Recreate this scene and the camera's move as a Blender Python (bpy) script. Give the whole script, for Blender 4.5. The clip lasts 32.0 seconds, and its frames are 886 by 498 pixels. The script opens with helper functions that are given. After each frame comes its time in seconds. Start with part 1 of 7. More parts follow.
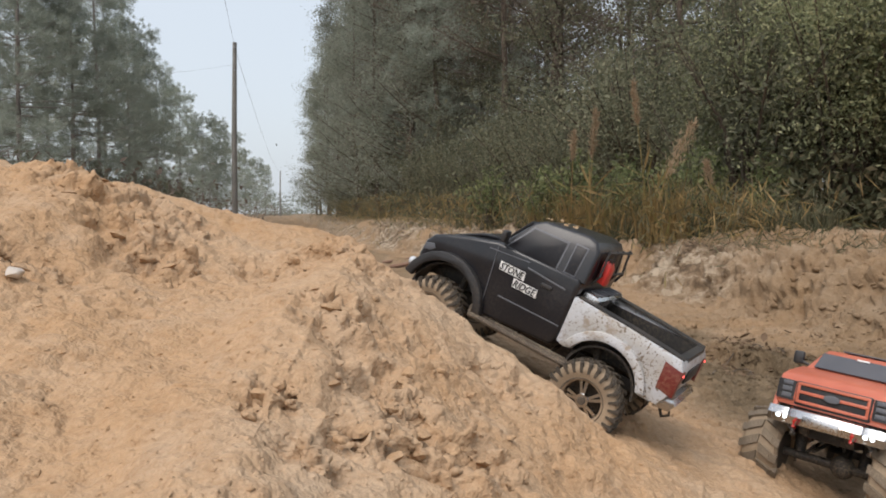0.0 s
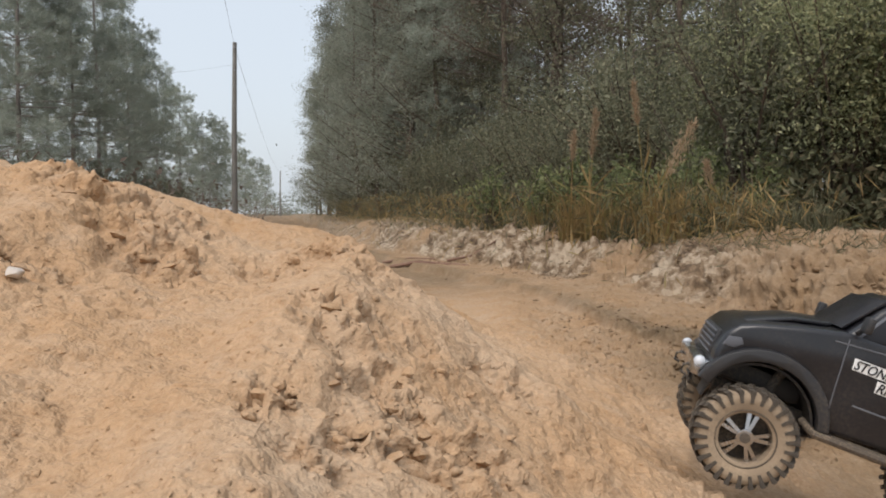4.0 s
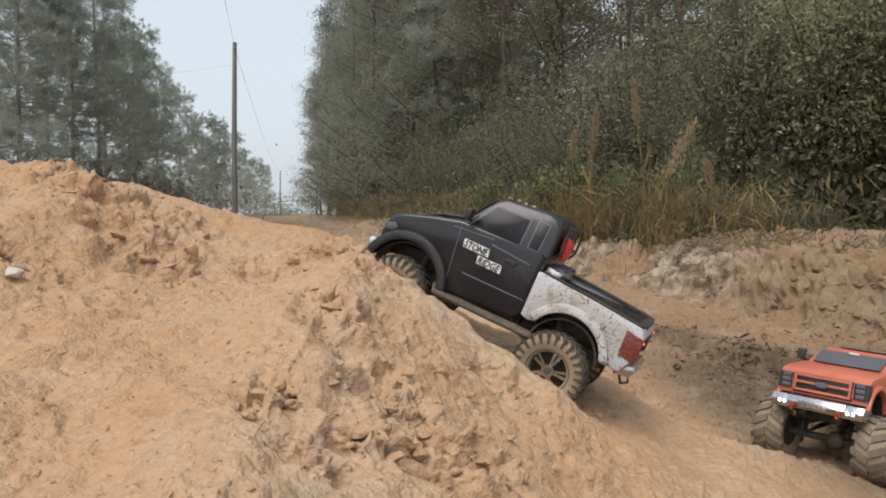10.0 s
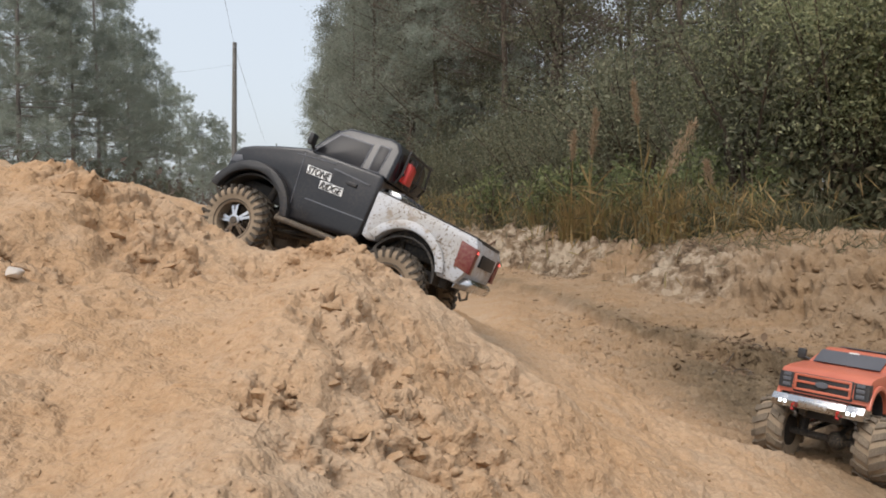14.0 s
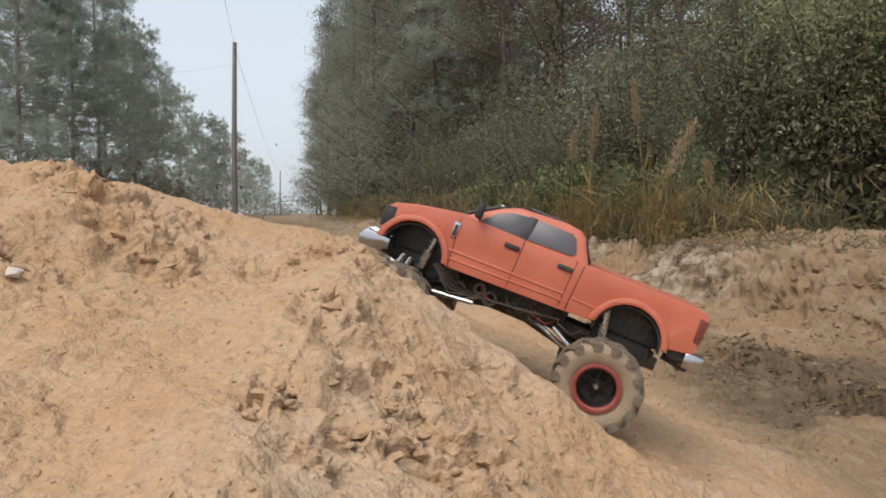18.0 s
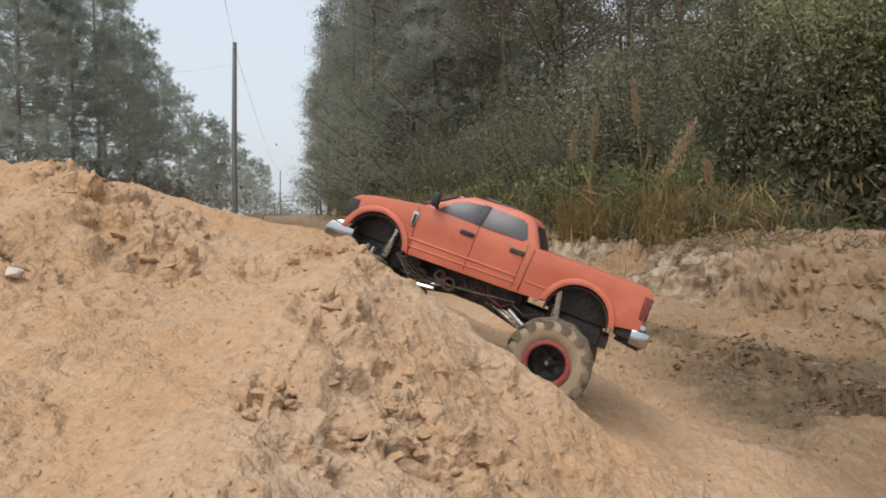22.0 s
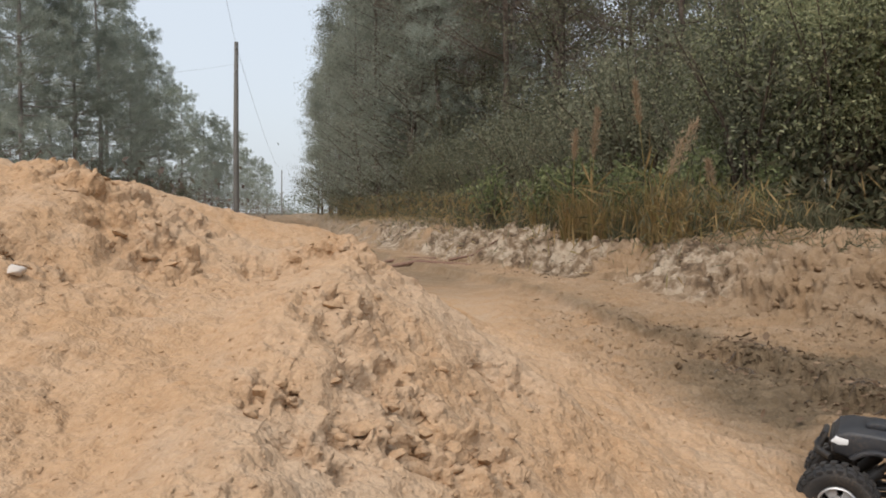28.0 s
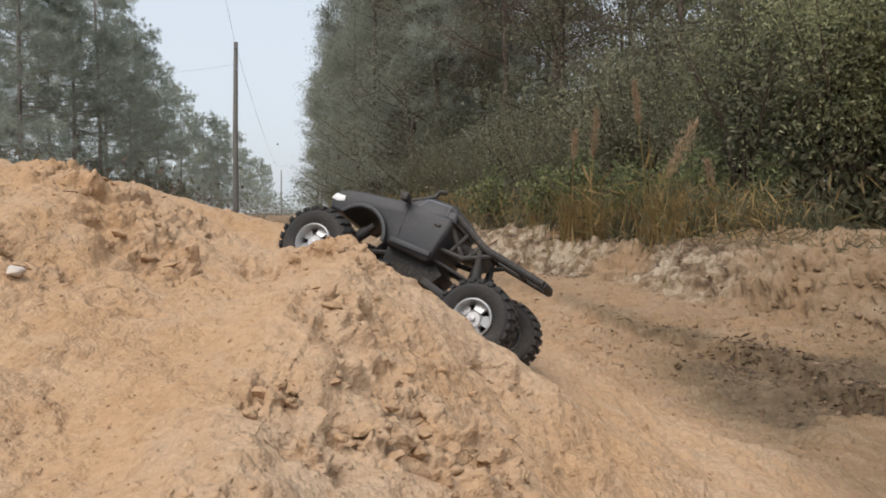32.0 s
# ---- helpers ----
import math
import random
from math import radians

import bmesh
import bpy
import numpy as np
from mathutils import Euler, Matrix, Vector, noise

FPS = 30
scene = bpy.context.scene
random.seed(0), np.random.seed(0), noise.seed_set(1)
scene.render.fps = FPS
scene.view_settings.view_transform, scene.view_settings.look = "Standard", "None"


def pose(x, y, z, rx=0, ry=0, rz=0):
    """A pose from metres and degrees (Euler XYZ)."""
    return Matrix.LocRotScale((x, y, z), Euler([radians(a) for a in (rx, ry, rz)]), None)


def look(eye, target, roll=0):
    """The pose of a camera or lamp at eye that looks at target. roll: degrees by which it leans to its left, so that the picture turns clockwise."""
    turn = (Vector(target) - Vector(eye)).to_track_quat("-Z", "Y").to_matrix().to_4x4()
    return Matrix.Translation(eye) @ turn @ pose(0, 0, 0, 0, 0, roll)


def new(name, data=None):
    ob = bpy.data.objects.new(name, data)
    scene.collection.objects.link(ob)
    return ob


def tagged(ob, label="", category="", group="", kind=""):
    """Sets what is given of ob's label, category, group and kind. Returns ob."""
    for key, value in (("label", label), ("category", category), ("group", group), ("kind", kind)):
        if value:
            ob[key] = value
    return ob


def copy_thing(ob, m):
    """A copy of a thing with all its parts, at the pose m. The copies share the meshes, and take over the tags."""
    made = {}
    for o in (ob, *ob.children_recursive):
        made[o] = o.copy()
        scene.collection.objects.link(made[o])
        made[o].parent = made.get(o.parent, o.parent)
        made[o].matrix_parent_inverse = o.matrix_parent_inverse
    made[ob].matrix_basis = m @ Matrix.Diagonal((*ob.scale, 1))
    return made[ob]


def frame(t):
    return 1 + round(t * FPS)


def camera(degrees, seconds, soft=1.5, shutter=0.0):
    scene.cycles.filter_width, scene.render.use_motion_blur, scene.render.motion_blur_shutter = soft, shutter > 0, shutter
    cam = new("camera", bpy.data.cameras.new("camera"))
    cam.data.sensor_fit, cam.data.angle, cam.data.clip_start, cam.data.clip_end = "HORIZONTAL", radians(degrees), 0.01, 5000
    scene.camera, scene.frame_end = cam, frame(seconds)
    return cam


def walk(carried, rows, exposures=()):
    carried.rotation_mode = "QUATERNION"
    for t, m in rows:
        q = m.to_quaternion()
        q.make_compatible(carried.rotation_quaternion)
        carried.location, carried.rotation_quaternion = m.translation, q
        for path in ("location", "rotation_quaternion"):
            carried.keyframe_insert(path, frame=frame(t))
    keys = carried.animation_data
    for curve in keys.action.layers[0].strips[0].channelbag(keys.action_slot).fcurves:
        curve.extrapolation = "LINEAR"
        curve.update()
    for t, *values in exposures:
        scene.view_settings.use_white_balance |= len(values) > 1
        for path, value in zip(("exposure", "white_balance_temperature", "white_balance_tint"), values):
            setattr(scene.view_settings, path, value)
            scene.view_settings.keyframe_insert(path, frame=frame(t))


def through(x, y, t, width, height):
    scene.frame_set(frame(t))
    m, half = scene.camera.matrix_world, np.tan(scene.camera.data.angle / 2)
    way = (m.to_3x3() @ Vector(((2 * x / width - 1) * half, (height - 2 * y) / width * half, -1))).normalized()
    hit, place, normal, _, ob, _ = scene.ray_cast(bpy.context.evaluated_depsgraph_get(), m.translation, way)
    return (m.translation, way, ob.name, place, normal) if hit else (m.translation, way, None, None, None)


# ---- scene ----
cam = camera(61.99, 32.0, soft=1.85, shutter=0.1)
EYE = pose(0, 0, 0.6, 90 - 2.764, 0, 0)
NUDGED = pose(0, 0, 0.5990, 90 - 2.79, 0, 0.08)
walk(cam, [(0, EYE), (24.7, EYE), (24.9, NUDGED), (27.5, NUDGED), (28, pose(0, 0, 0.5985, 90 - 2.81, 0, 0.12)), (30.6, pose(0, 0, 0.5985, 90 - 2.81, 0, 0.12)), (31, NUDGED), (32, NUDGED)])

# ---- world and light: a bright overcast sky ----
SUN_EL, SUN_ROT = radians(57), radians(-150)
world = bpy.data.worlds.new("overcast_sky")
scene.world = world
world.use_nodes = True
wn, wl = world.node_tree.nodes, world.node_tree.links
wn.clear()
sky = wn.new("ShaderNodeTexSky")
sky.sky_type, sky.sun_disc = "NISHITA", False
sky.sun_elevation, sky.sun_rotation = SUN_EL, SUN_ROT
sky.air_density, sky.dust_density, sky.ozone_density = 1.0, 6.0, 1.0
bg_sky = wn.new("ShaderNodeBackground")
bg_sky.inputs["Strength"].default_value = 0.05
wl.new(sky.outputs[0], bg_sky.inputs["Color"])
bg_cloud = wn.new("ShaderNodeBackground")
bg_cloud.inputs["Color"].default_value = (0.86, 0.93, 1.0, 1)
bg_cloud.inputs["Strength"].default_value = 0.66
both = wn.new("ShaderNodeAddShader")
wout = wn.new("ShaderNodeOutputWorld")
wl.new(bg_sky.outputs[0], both.inputs[0])
wl.new(bg_cloud.outputs[0], both.inputs[1])
wl.new(both.outputs[0], wout.inputs["Surface"])

sun = new("sun", bpy.data.lights.new("sun", "SUN"))
sun.data.energy, sun.data.angle, sun.data.color = 1.9, radians(40), (1.0, 0.945, 0.905)
sun.matrix_world = look((-1.5, -2.6, 4.6), (0, 0, 0))
scene.view_settings.exposure = 0.12


# ---- materials ----
def material(name, build):
    m = bpy.data.materials.new(name)
    m.use_nodes = True
    nt = m.node_tree
    bsdf = nt.nodes["Principled BSDF"]
    build(nt.nodes, nt.links, bsdf)
    return m


def ramp(nodes, links, source, stops):
    r = nodes.new("ShaderNodeValToRGB")
    while len(r.color_ramp.elements) < len(stops):
        r.color_ramp.elements.new(0.5)
    for e, (at, col) in zip(r.color_ramp.elements, stops):
        e.position, e.color = at, (*col, 1)
    links.new(source, r.inputs[0])
    return r.outputs["Color"]


def noise_tex(nodes, links, scale, detail=6, rough=0.6, coord="Object"):
    tc = nodes.new("ShaderNodeTexCoord")
    n = nodes.new("ShaderNodeTexNoise")
    n.inputs["Scale"].default_value = scale
    n.inputs["Detail"].default_value = detail
    n.inputs["Roughness"].default_value = rough
    links.new(tc.outputs[coord], n.inputs["Vector"])
    return n.outputs["Fac"]


def mix(nodes, links, fac, a, b, mode="MIX"):
    m = nodes.new("ShaderNodeMix")
    m.data_type, m.blend_type = "RGBA", mode
    for sock, v in ((m.inputs[0], fac), (m.inputs[6], a), (m.inputs[7], b)):
        if isinstance(v, (int, float)):
            sock.default_value = v
        elif isinstance(v, tuple):
            sock.default_value = (*v, 1)
        else:
            links.new(v, sock)
    return m.outputs[2]


def add_bump(nodes, links, bsdf, height, strength, distance):
    b = nodes.new("ShaderNodeBump")
    b.inputs["Strength"].default_value = strength
    b.inputs["Distance"].default_value = distance
    links.new(height, b.inputs["Height"])
    links.new(b.outputs[0], bsdf.inputs["Normal"])


def curve(nodes, links, source, lo, hi):
    m = nodes.new("ShaderNodeMapRange")
    m.inputs["From Min"].default_value, m.inputs["From Max"].default_value = lo, hi
    links.new(source, m.inputs["Value"])
    return m.outputs["Result"]


def painted(name, col, rough=0.4, metal=0.0, dust=(0.42, 0.32, 0.21), amount=0.35, scale=60, bump=0.15, coat=0.0, spec=0.5):
    """A paint, plastic or metal with two scales of dust and speckles of dried mud."""
    def build(n, l, b):
        big = noise_tex(n, l, scale * 0.18, 4)
        fine = noise_tex(n, l, scale * 3.5, 5, 0.7)
        k = n.new("ShaderNodeMath")
        k.operation = "MULTIPLY"
        l.new(curve(n, l, big, 0.38, 0.75), k.inputs[0])
        l.new(curve(n, l, fine, 0.45, 0.72), k.inputs[1])
        k2 = n.new("ShaderNodeMath")
        k2.operation, k2.inputs[1].default_value = "MULTIPLY", amount
        l.new(k.outputs[0], k2.inputs[0])
        tone = mix(n, l, curve(n, l, big, 0.3, 0.7), tuple(c * 0.88 for c in col), tuple(min(1, c * 1.1) for c in col))
        l.new(mix(n, l, k2.outputs[0], tone, dust), b.inputs["Base Color"])
        r = n.new("ShaderNodeMapRange")
        r.inputs["To Min"].default_value, r.inputs["To Max"].default_value = rough, min(1, rough + 0.4)
        l.new(k.outputs[0], r.inputs["Value"])
        l.new(r.outputs["Result"], b.inputs["Roughness"])
        b.inputs["Metallic"].default_value = metal
        b.inputs["Specular IOR Level"].default_value = spec
        b.inputs["Coat Weight"].default_value = coat
        add_bump(n, l, b, fine, bump, 0.0006)
    return material(name, build)


def sand_build(n, l, b):
    """Sand, grey dirt and pale subsoil, told apart by the ground's own soil values."""
    soil = n.new("ShaderNodeAttribute")
    soil.attribute_name = "soil"
    pale = n.new("ShaderNodeAttribute")
    pale.attribute_name = "pale"
    big = noise_tex(n, l, 3.2, 5, 0.6)
    mid = noise_tex(n, l, 17, 5, 0.65)
    grain = noise_tex(n, l, 420, 3, 0.75)
    crumb = noise_tex(n, l, 60, 4, 0.62)
    orange = ramp(n, l, big, [(0.30, (0.420, 0.263, 0.143)), (0.5, (0.444, 0.298, 0.180)), (0.68, (0.464, 0.335, 0.223))])
    orange = mix(n, l, curve(n, l, mid, 0.50, 0.98), orange, (0.455, 0.352, 0.254))
    grey = ramp(n, l, mid, [(0.3, (0.098, 0.072, 0.044)), (0.5, (0.142, 0.105, 0.066)), (0.72, (0.202, 0.153, 0.100))])
    patchy = noise_tex(n, l, 6.5, 6, 0.68)
    white = ramp(n, l, patchy, [(0.37, (0.080, 0.056, 0.038)), (0.47, (0.205, 0.148, 0.097)), (0.60, (0.42, 0.35, 0.265))])
    col = mix(n, l, soil.outputs["Fac"], orange, grey)
    col = mix(n, l, pale.outputs["Fac"], col, white)
    # two sizes of crumb mottle, small pits' shade in the colour, and loose grains
    pit_mottle = noise_tex(n, l, 48, 3, 0.6)
    col = mix(n, l, curve(n, l, pit_mottle, 0.50, 0.66), col, mix(n, l, 1.0, col, (0.90, 0.875, 0.85), "MULTIPLY"))
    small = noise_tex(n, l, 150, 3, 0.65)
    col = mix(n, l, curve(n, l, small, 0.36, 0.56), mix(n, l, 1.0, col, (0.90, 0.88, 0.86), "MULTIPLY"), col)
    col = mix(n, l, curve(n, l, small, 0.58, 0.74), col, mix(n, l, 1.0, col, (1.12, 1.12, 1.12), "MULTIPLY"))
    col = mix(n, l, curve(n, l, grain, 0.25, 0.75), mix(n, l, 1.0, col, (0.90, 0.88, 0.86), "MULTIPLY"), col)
    l.new(col, b.inputs["Base Color"])
    b.inputs["Roughness"].default_value = 0.95
    b.inputs["Specular IOR Level"].default_value = 0.15
    tc = n.new("ShaderNodeTexCoord")
    height = None
    for scale, amount in ((120, 0.55), (300, 0.35)):
        v = n.new("ShaderNodeTexVoronoi")
        v.feature, v.inputs["Scale"].default_value = "F1", scale
        wob = n.new("ShaderNodeMix")
        wob.data_type, wob.blend_type, wob.inputs[0].default_value = "RGBA", "LINEAR_LIGHT", 0.25 / scale
        nz = n.new("ShaderNodeTexNoise")
        nz.inputs["Scale"].default_value = scale * 0.8
        l.new(tc.outputs["Object"], nz.inputs["Vector"])
        l.new(tc.outputs["Object"], wob.inputs[6])
        l.new(nz.outputs["Color"], wob.inputs[7])
        l.new(wob.outputs[2], v.inputs["Vector"])
        k = n.new("ShaderNodeMath")
        k.operation, k.inputs[1].default_value = "MULTIPLY", -amount
        l.new(v.outputs["Distance"], k.inputs[0])
        if height is None:
            height = k.outputs[0]
        else:
            ad = n.new("ShaderNodeMath")
            ad.operation = "ADD"
            l.new(height, ad.inputs[0])
            l.new(k.outputs[0], ad.inputs[1])
            height = ad.outputs[0]
    ad = n.new("ShaderNodeMath")
    ad.operation = "ADD"
    l.new(height, ad.inputs[0])
    twice = n.new("ShaderNodeMath")
    twice.operation, twice.inputs[1].default_value = "MULTIPLY", 2.0
    l.new(crumb, twice.inputs[0])
    l.new(twice.outputs[0], ad.inputs[1])
    add_bump(n, l, b, ad.outputs[0], 0.58, 0.0060)


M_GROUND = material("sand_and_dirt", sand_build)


def clod_build(n, l, b):
    mid = noise_tex(n, l, 40, 5, 0.65)
    isl = n.new("ShaderNodeNewGeometry").outputs["Random Per Island"]
    col = mix(n, l, isl, (0.45, 0.29, 0.158), (0.50, 0.378, 0.258))
    col = mix(n, l, curve(n, l, mid, 0.4, 0.7), col, (0.41, 0.272, 0.152))
    l.new(col, b.inputs["Base Color"])
    b.inputs["Roughness"].default_value = 0.95
    b.inputs["Specular IOR Level"].default_value = 0.15
    add_bump(n, l, b, noise_tex(n, l, 260, 5, 0.75), 0.8, 0.003)


M_CLOD = material("sand_clods", clod_build)


def leafy(name, a, b_col, c, rough=0.55, through=0.42):
    def build(n, l, b):
        isl = n.new("ShaderNodeNewGeometry").outputs["Random Per Island"]
        ob = n.new("ShaderNodeObjectInfo").outputs["Random"]
        col = ramp(n, l, isl, [(0.0, a), (0.55, b_col), (1.0, c)])
        hsv = n.new("ShaderNodeHueSaturation")
        mr = n.new("ShaderNodeMapRange")
        mr.inputs["To Min"].default_value, mr.inputs["To Max"].default_value = 0.84, 1.16
        l.new(ob, mr.inputs["Value"])
        l.new(mr.outputs["Result"], hsv.inputs["Value"])
        l.new(col, hsv.inputs["Color"])
        l.new(hsv.outputs[0], b.inputs["Base Color"])
        b.inputs["Roughness"].default_value = rough
        b.inputs["Specular IOR Level"].default_value = 0.12
        b.inputs["Transmission Weight"].default_value = 0.0
        tr = n.new("ShaderNodeBsdfTranslucent")
        l.new(hsv.outputs[0], tr.inputs["Color"])
        mx = n.new("ShaderNodeMixShader")
        mx.inputs[0].default_value = through
        l.new(b.outputs[0], mx.inputs[1])
        l.new(tr.outputs[0], mx.inputs[2])
        l.new(mx.outputs[0], n["Material Output"].inputs["Surface"])
    return material(name, build)


M_LEAF = leafy("green_leaves", (0.110, 0.116, 0.078), (0.174, 0.180, 0.122), (0.272, 0.262, 0.174))
M_LEAF_BRIGHT = leafy("bright_leaves", (0.180, 0.200, 0.115), (0.285, 0.305, 0.170), (0.450, 0.440, 0.265), through=0.48)
M_WEED = leafy("weed_leaves", (0.105, 0.125, 0.060), (0.175, 0.200, 0.092), (0.270, 0.280, 0.140))
# distant haze painted into the leaves as a grey-green tone
M_LEAF_HAZED = leafy("grey_green_leaves", (0.190, 0.205, 0.160), (0.265, 0.280, 0.225), (0.345, 0.350, 0.285), through=0.5)
M_LEAF_BROWN = leafy("brown_leaves", (0.138, 0.110, 0.092), (0.206, 0.166, 0.136), (0.170, 0.162, 0.116))
# needles paled: the haze over the far pines is put into their colour
M_NEEDLE_HAZED = leafy("pine_needles", (0.245, 0.275, 0.228), (0.330, 0.360, 0.303), (0.410, 0.435, 0.370), through=0.5)
M_STRAW = leafy("dry_grass", (0.255, 0.170, 0.072), (0.340, 0.238, 0.111), (0.187, 0.170, 0.060))
M_GRASS = leafy("green_grass", (0.068, 0.073, 0.044), (0.112, 0.112, 0.066), (0.205, 0.168, 0.105))
M_PLUME = leafy("grass_plume", (0.330, 0.245, 0.160), (0.430, 0.325, 0.215), (0.270, 0.195, 0.130))
M_LITTER = leafy("dead_leaves", (0.085, 0.055, 0.035), (0.15, 0.10, 0.065), (0.27, 0.19, 0.125), 0.8, 0.05)


def bark_build(n, l, b):
    tc = n.new("ShaderNodeTexCoord")
    mp = n.new("ShaderNodeMapping")
    mp.inputs["Scale"].default_value = (14, 14, 3)
    l.new(tc.outputs["Object"], mp.inputs["Vector"])
    t = n.new("ShaderNodeTexNoise")
    t.inputs["Scale"].default_value, t.inputs["Detail"].default_value = 1.0, 8
    l.new(mp.outputs[0], t.inputs["Vector"])
    l.new(ramp(n, l, t.outputs["Fac"], [(0.3, (0.035, 0.026, 0.02)), (0.55, (0.10, 0.075, 0.055)), (0.75, (0.19, 0.155, 0.12))]), b.inputs["Base Color"])
    b.inputs["Roughness"].default_value = 0.9
    add_bump(n, l, b, t.outputs["Fac"], 0.7, 0.02)


M_BARK = material("bark", bark_build)
# bark paled as well, for the haze in front of the far trunks
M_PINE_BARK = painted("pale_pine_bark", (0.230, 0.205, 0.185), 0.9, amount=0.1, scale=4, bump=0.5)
M_REDWOOD = painted("reddish_dead_wood", (0.16, 0.085, 0.058), 0.85, amount=0.5, scale=9, bump=0.5)
M_POLE = painted("weathered_pole", (0.20, 0.19, 0.175), 0.85, amount=0.1, scale=3)
M_WIRE = painted("wire", (0.36, 0.37, 0.39), 0.6, amount=0.0)
M_STONE = painted("pale_stone", (0.54, 0.48, 0.42), 0.85, amount=0.55, scale=70, bump=0.8)

M_BLACK = painted("gloss_black_paint", (0.010, 0.0105, 0.014), 0.28, amount=0.10, coat=0.25, spec=0.45)
M_TRIM = painted("black_trim", (0.018, 0.018, 0.02), 0.5, amount=0.22)
M_SEAM = painted("seam_grey", (0.10, 0.105, 0.12), 0.45, amount=0.15)
M_DARK = painted("black_plastic", (0.016, 0.015, 0.015), 0.6, amount=0.5)
M_CHASSIS = painted("dusty_chassis", (0.03, 0.027, 0.025), 0.7, amount=0.9, scale=90)
M_RAIL = painted("sand_caked_rail", (0.07, 0.055, 0.042), 0.8, amount=1.0, scale=120)
M_ORANGE = painted("orange_paint", (0.50, 0.128, 0.072), 0.46, dust=(0.50, 0.32, 0.20), amount=0.45, coat=0.2)
M_GREY = painted("satin_charcoal_paint", (0.022, 0.0235, 0.028), 0.5, amount=0.22)
M_CHROME = painted("chrome", (0.52, 0.53, 0.55), 0.18, 1.0, amount=0.8, scale=90)
M_SILVER = painted("silver_wheel_paint", (0.47, 0.47, 0.47), 0.38, 0.6, amount=0.4)
M_STEEL = painted("bright_steel", (0.62, 0.63, 0.64), 0.25, 1.0, amount=0.3)
M_RUBBER = painted("tyre_rubber", (0.022, 0.021, 0.021), 0.75, amount=0.35, scale=80)
M_RUBBER_SANDY = painted("sand_coated_rubber", (0.27, 0.205, 0.140), 0.9, dust=(0.46, 0.36, 0.245), amount=1.0, scale=90, bump=0.5)
M_LUG = painted("muddy_lugs", (0.050, 0.042, 0.034), 0.85, amount=0.6, scale=120)
M_LUG_SANDY = painted("sandy_lugs", (0.135, 0.108, 0.080), 0.9, dust=(0.36, 0.28, 0.19), amount=1.0, scale=110, bump=0.5)
M_RED = painted("red_plastic", (0.50, 0.03, 0.025), 0.3, amount=0.1)
M_REDRING = painted("red_ring", (0.25, 0.042, 0.036), 0.55, amount=0.8)
M_LAMP_RED = painted("red_lens", (0.14, 0.022, 0.018), 0.3, amount=0.8)
M_LENS = painted("clear_lens", (0.55, 0.58, 0.62), 0.12, amount=0.3)
M_GLASS_DARK = painted("smoked_window", (0.010, 0.010, 0.013), 0.30, amount=0.12, bump=0.02, spec=0.28)
M_GLASS_GREY = painted("grey_window", (0.075, 0.075, 0.085), 0.32, amount=0.10, bump=0.02)
M_DECAL_W = painted("white_decal", (0.75, 0.75, 0.74), 0.5, amount=0.08)
M_DECAL_K = painted("black_letters", (0.012, 0.012, 0.014), 0.5, amount=0.05)


def mud_white_build(n, l, b):
    """White paint under a film of dust, streaks and splashes of dark mud."""
    film = noise_tex(n, l, 16, 4)
    splash = noise_tex(n, l, 190, 4, 0.6)
    dots = noise_tex(n, l, 330, 2, 0.5)
    where = noise_tex(n, l, 26, 3)
    base = mix(n, l, curve(n, l, film, 0.35, 0.75), (0.53, 0.56, 0.61), (0.38, 0.35, 0.31))
    k = n.new("ShaderNodeMath")
    k.operation = "ADD"
    l.new(splash, k.inputs[0])
    h = n.new("ShaderNodeMath")
    h.operation, h.inputs[1].default_value = "MULTIPLY", 0.55
    l.new(where, h.inputs[0])
    l.new(h.outputs[0], k.inputs[1])
    col = mix(n, l, curve(n, l, k.outputs[0], 0.885, 0.93), base, (0.16, 0.12, 0.085))
    streak = noise_tex(n, l, 34, 3)
    col = mix(n, l, curve(n, l, streak, 0.56, 0.68), col, (0.30, 0.25, 0.20))
    col = mix(n, l, curve(n, l, dots, 0.66, 0.69), col, (0.13, 0.095, 0.065))
    l.new(col, b.inputs["Base Color"])
    b.inputs["Roughness"].default_value = 0.5
    add_bump(n, l, b, splash, 0.2, 0.001)


M_WHITE = material("mud_splashed_white_paint", mud_white_build)


def glow(name, col, power):
    def build(n, l, b):
        b.inputs["Base Color"].default_value = (*col, 1)
        b.inputs["Emission Color"].default_value = (*col, 1)
        b.inputs["Emission Strength"].default_value = power
    return material(name, build)


M_LED = glow("white_led", (0.85, 0.95, 1.0), 3.0)
M_LED_RED = glow("red_led", (1.0, 0.12, 0.1), 1.6)


# ---- number helpers ----
def rnd2(ix, iy, seed):
    """A random number in 0..1 for every integer cell."""
    h = (ix.astype(np.int64) * 374761393 + iy.astype(np.int64) * 668265263 + seed * 974634777) & 0xFFFFFFFF
    h = ((h ^ (h >> 13)) * 1274126177) & 0xFFFFFFFF
    h = ((h ^ (h >> 16)) * 2246822519) & 0xFFFFFFFF
    return ((h ^ (h >> 15)) & 0xFFFFFF) / float(0xFFFFFF)


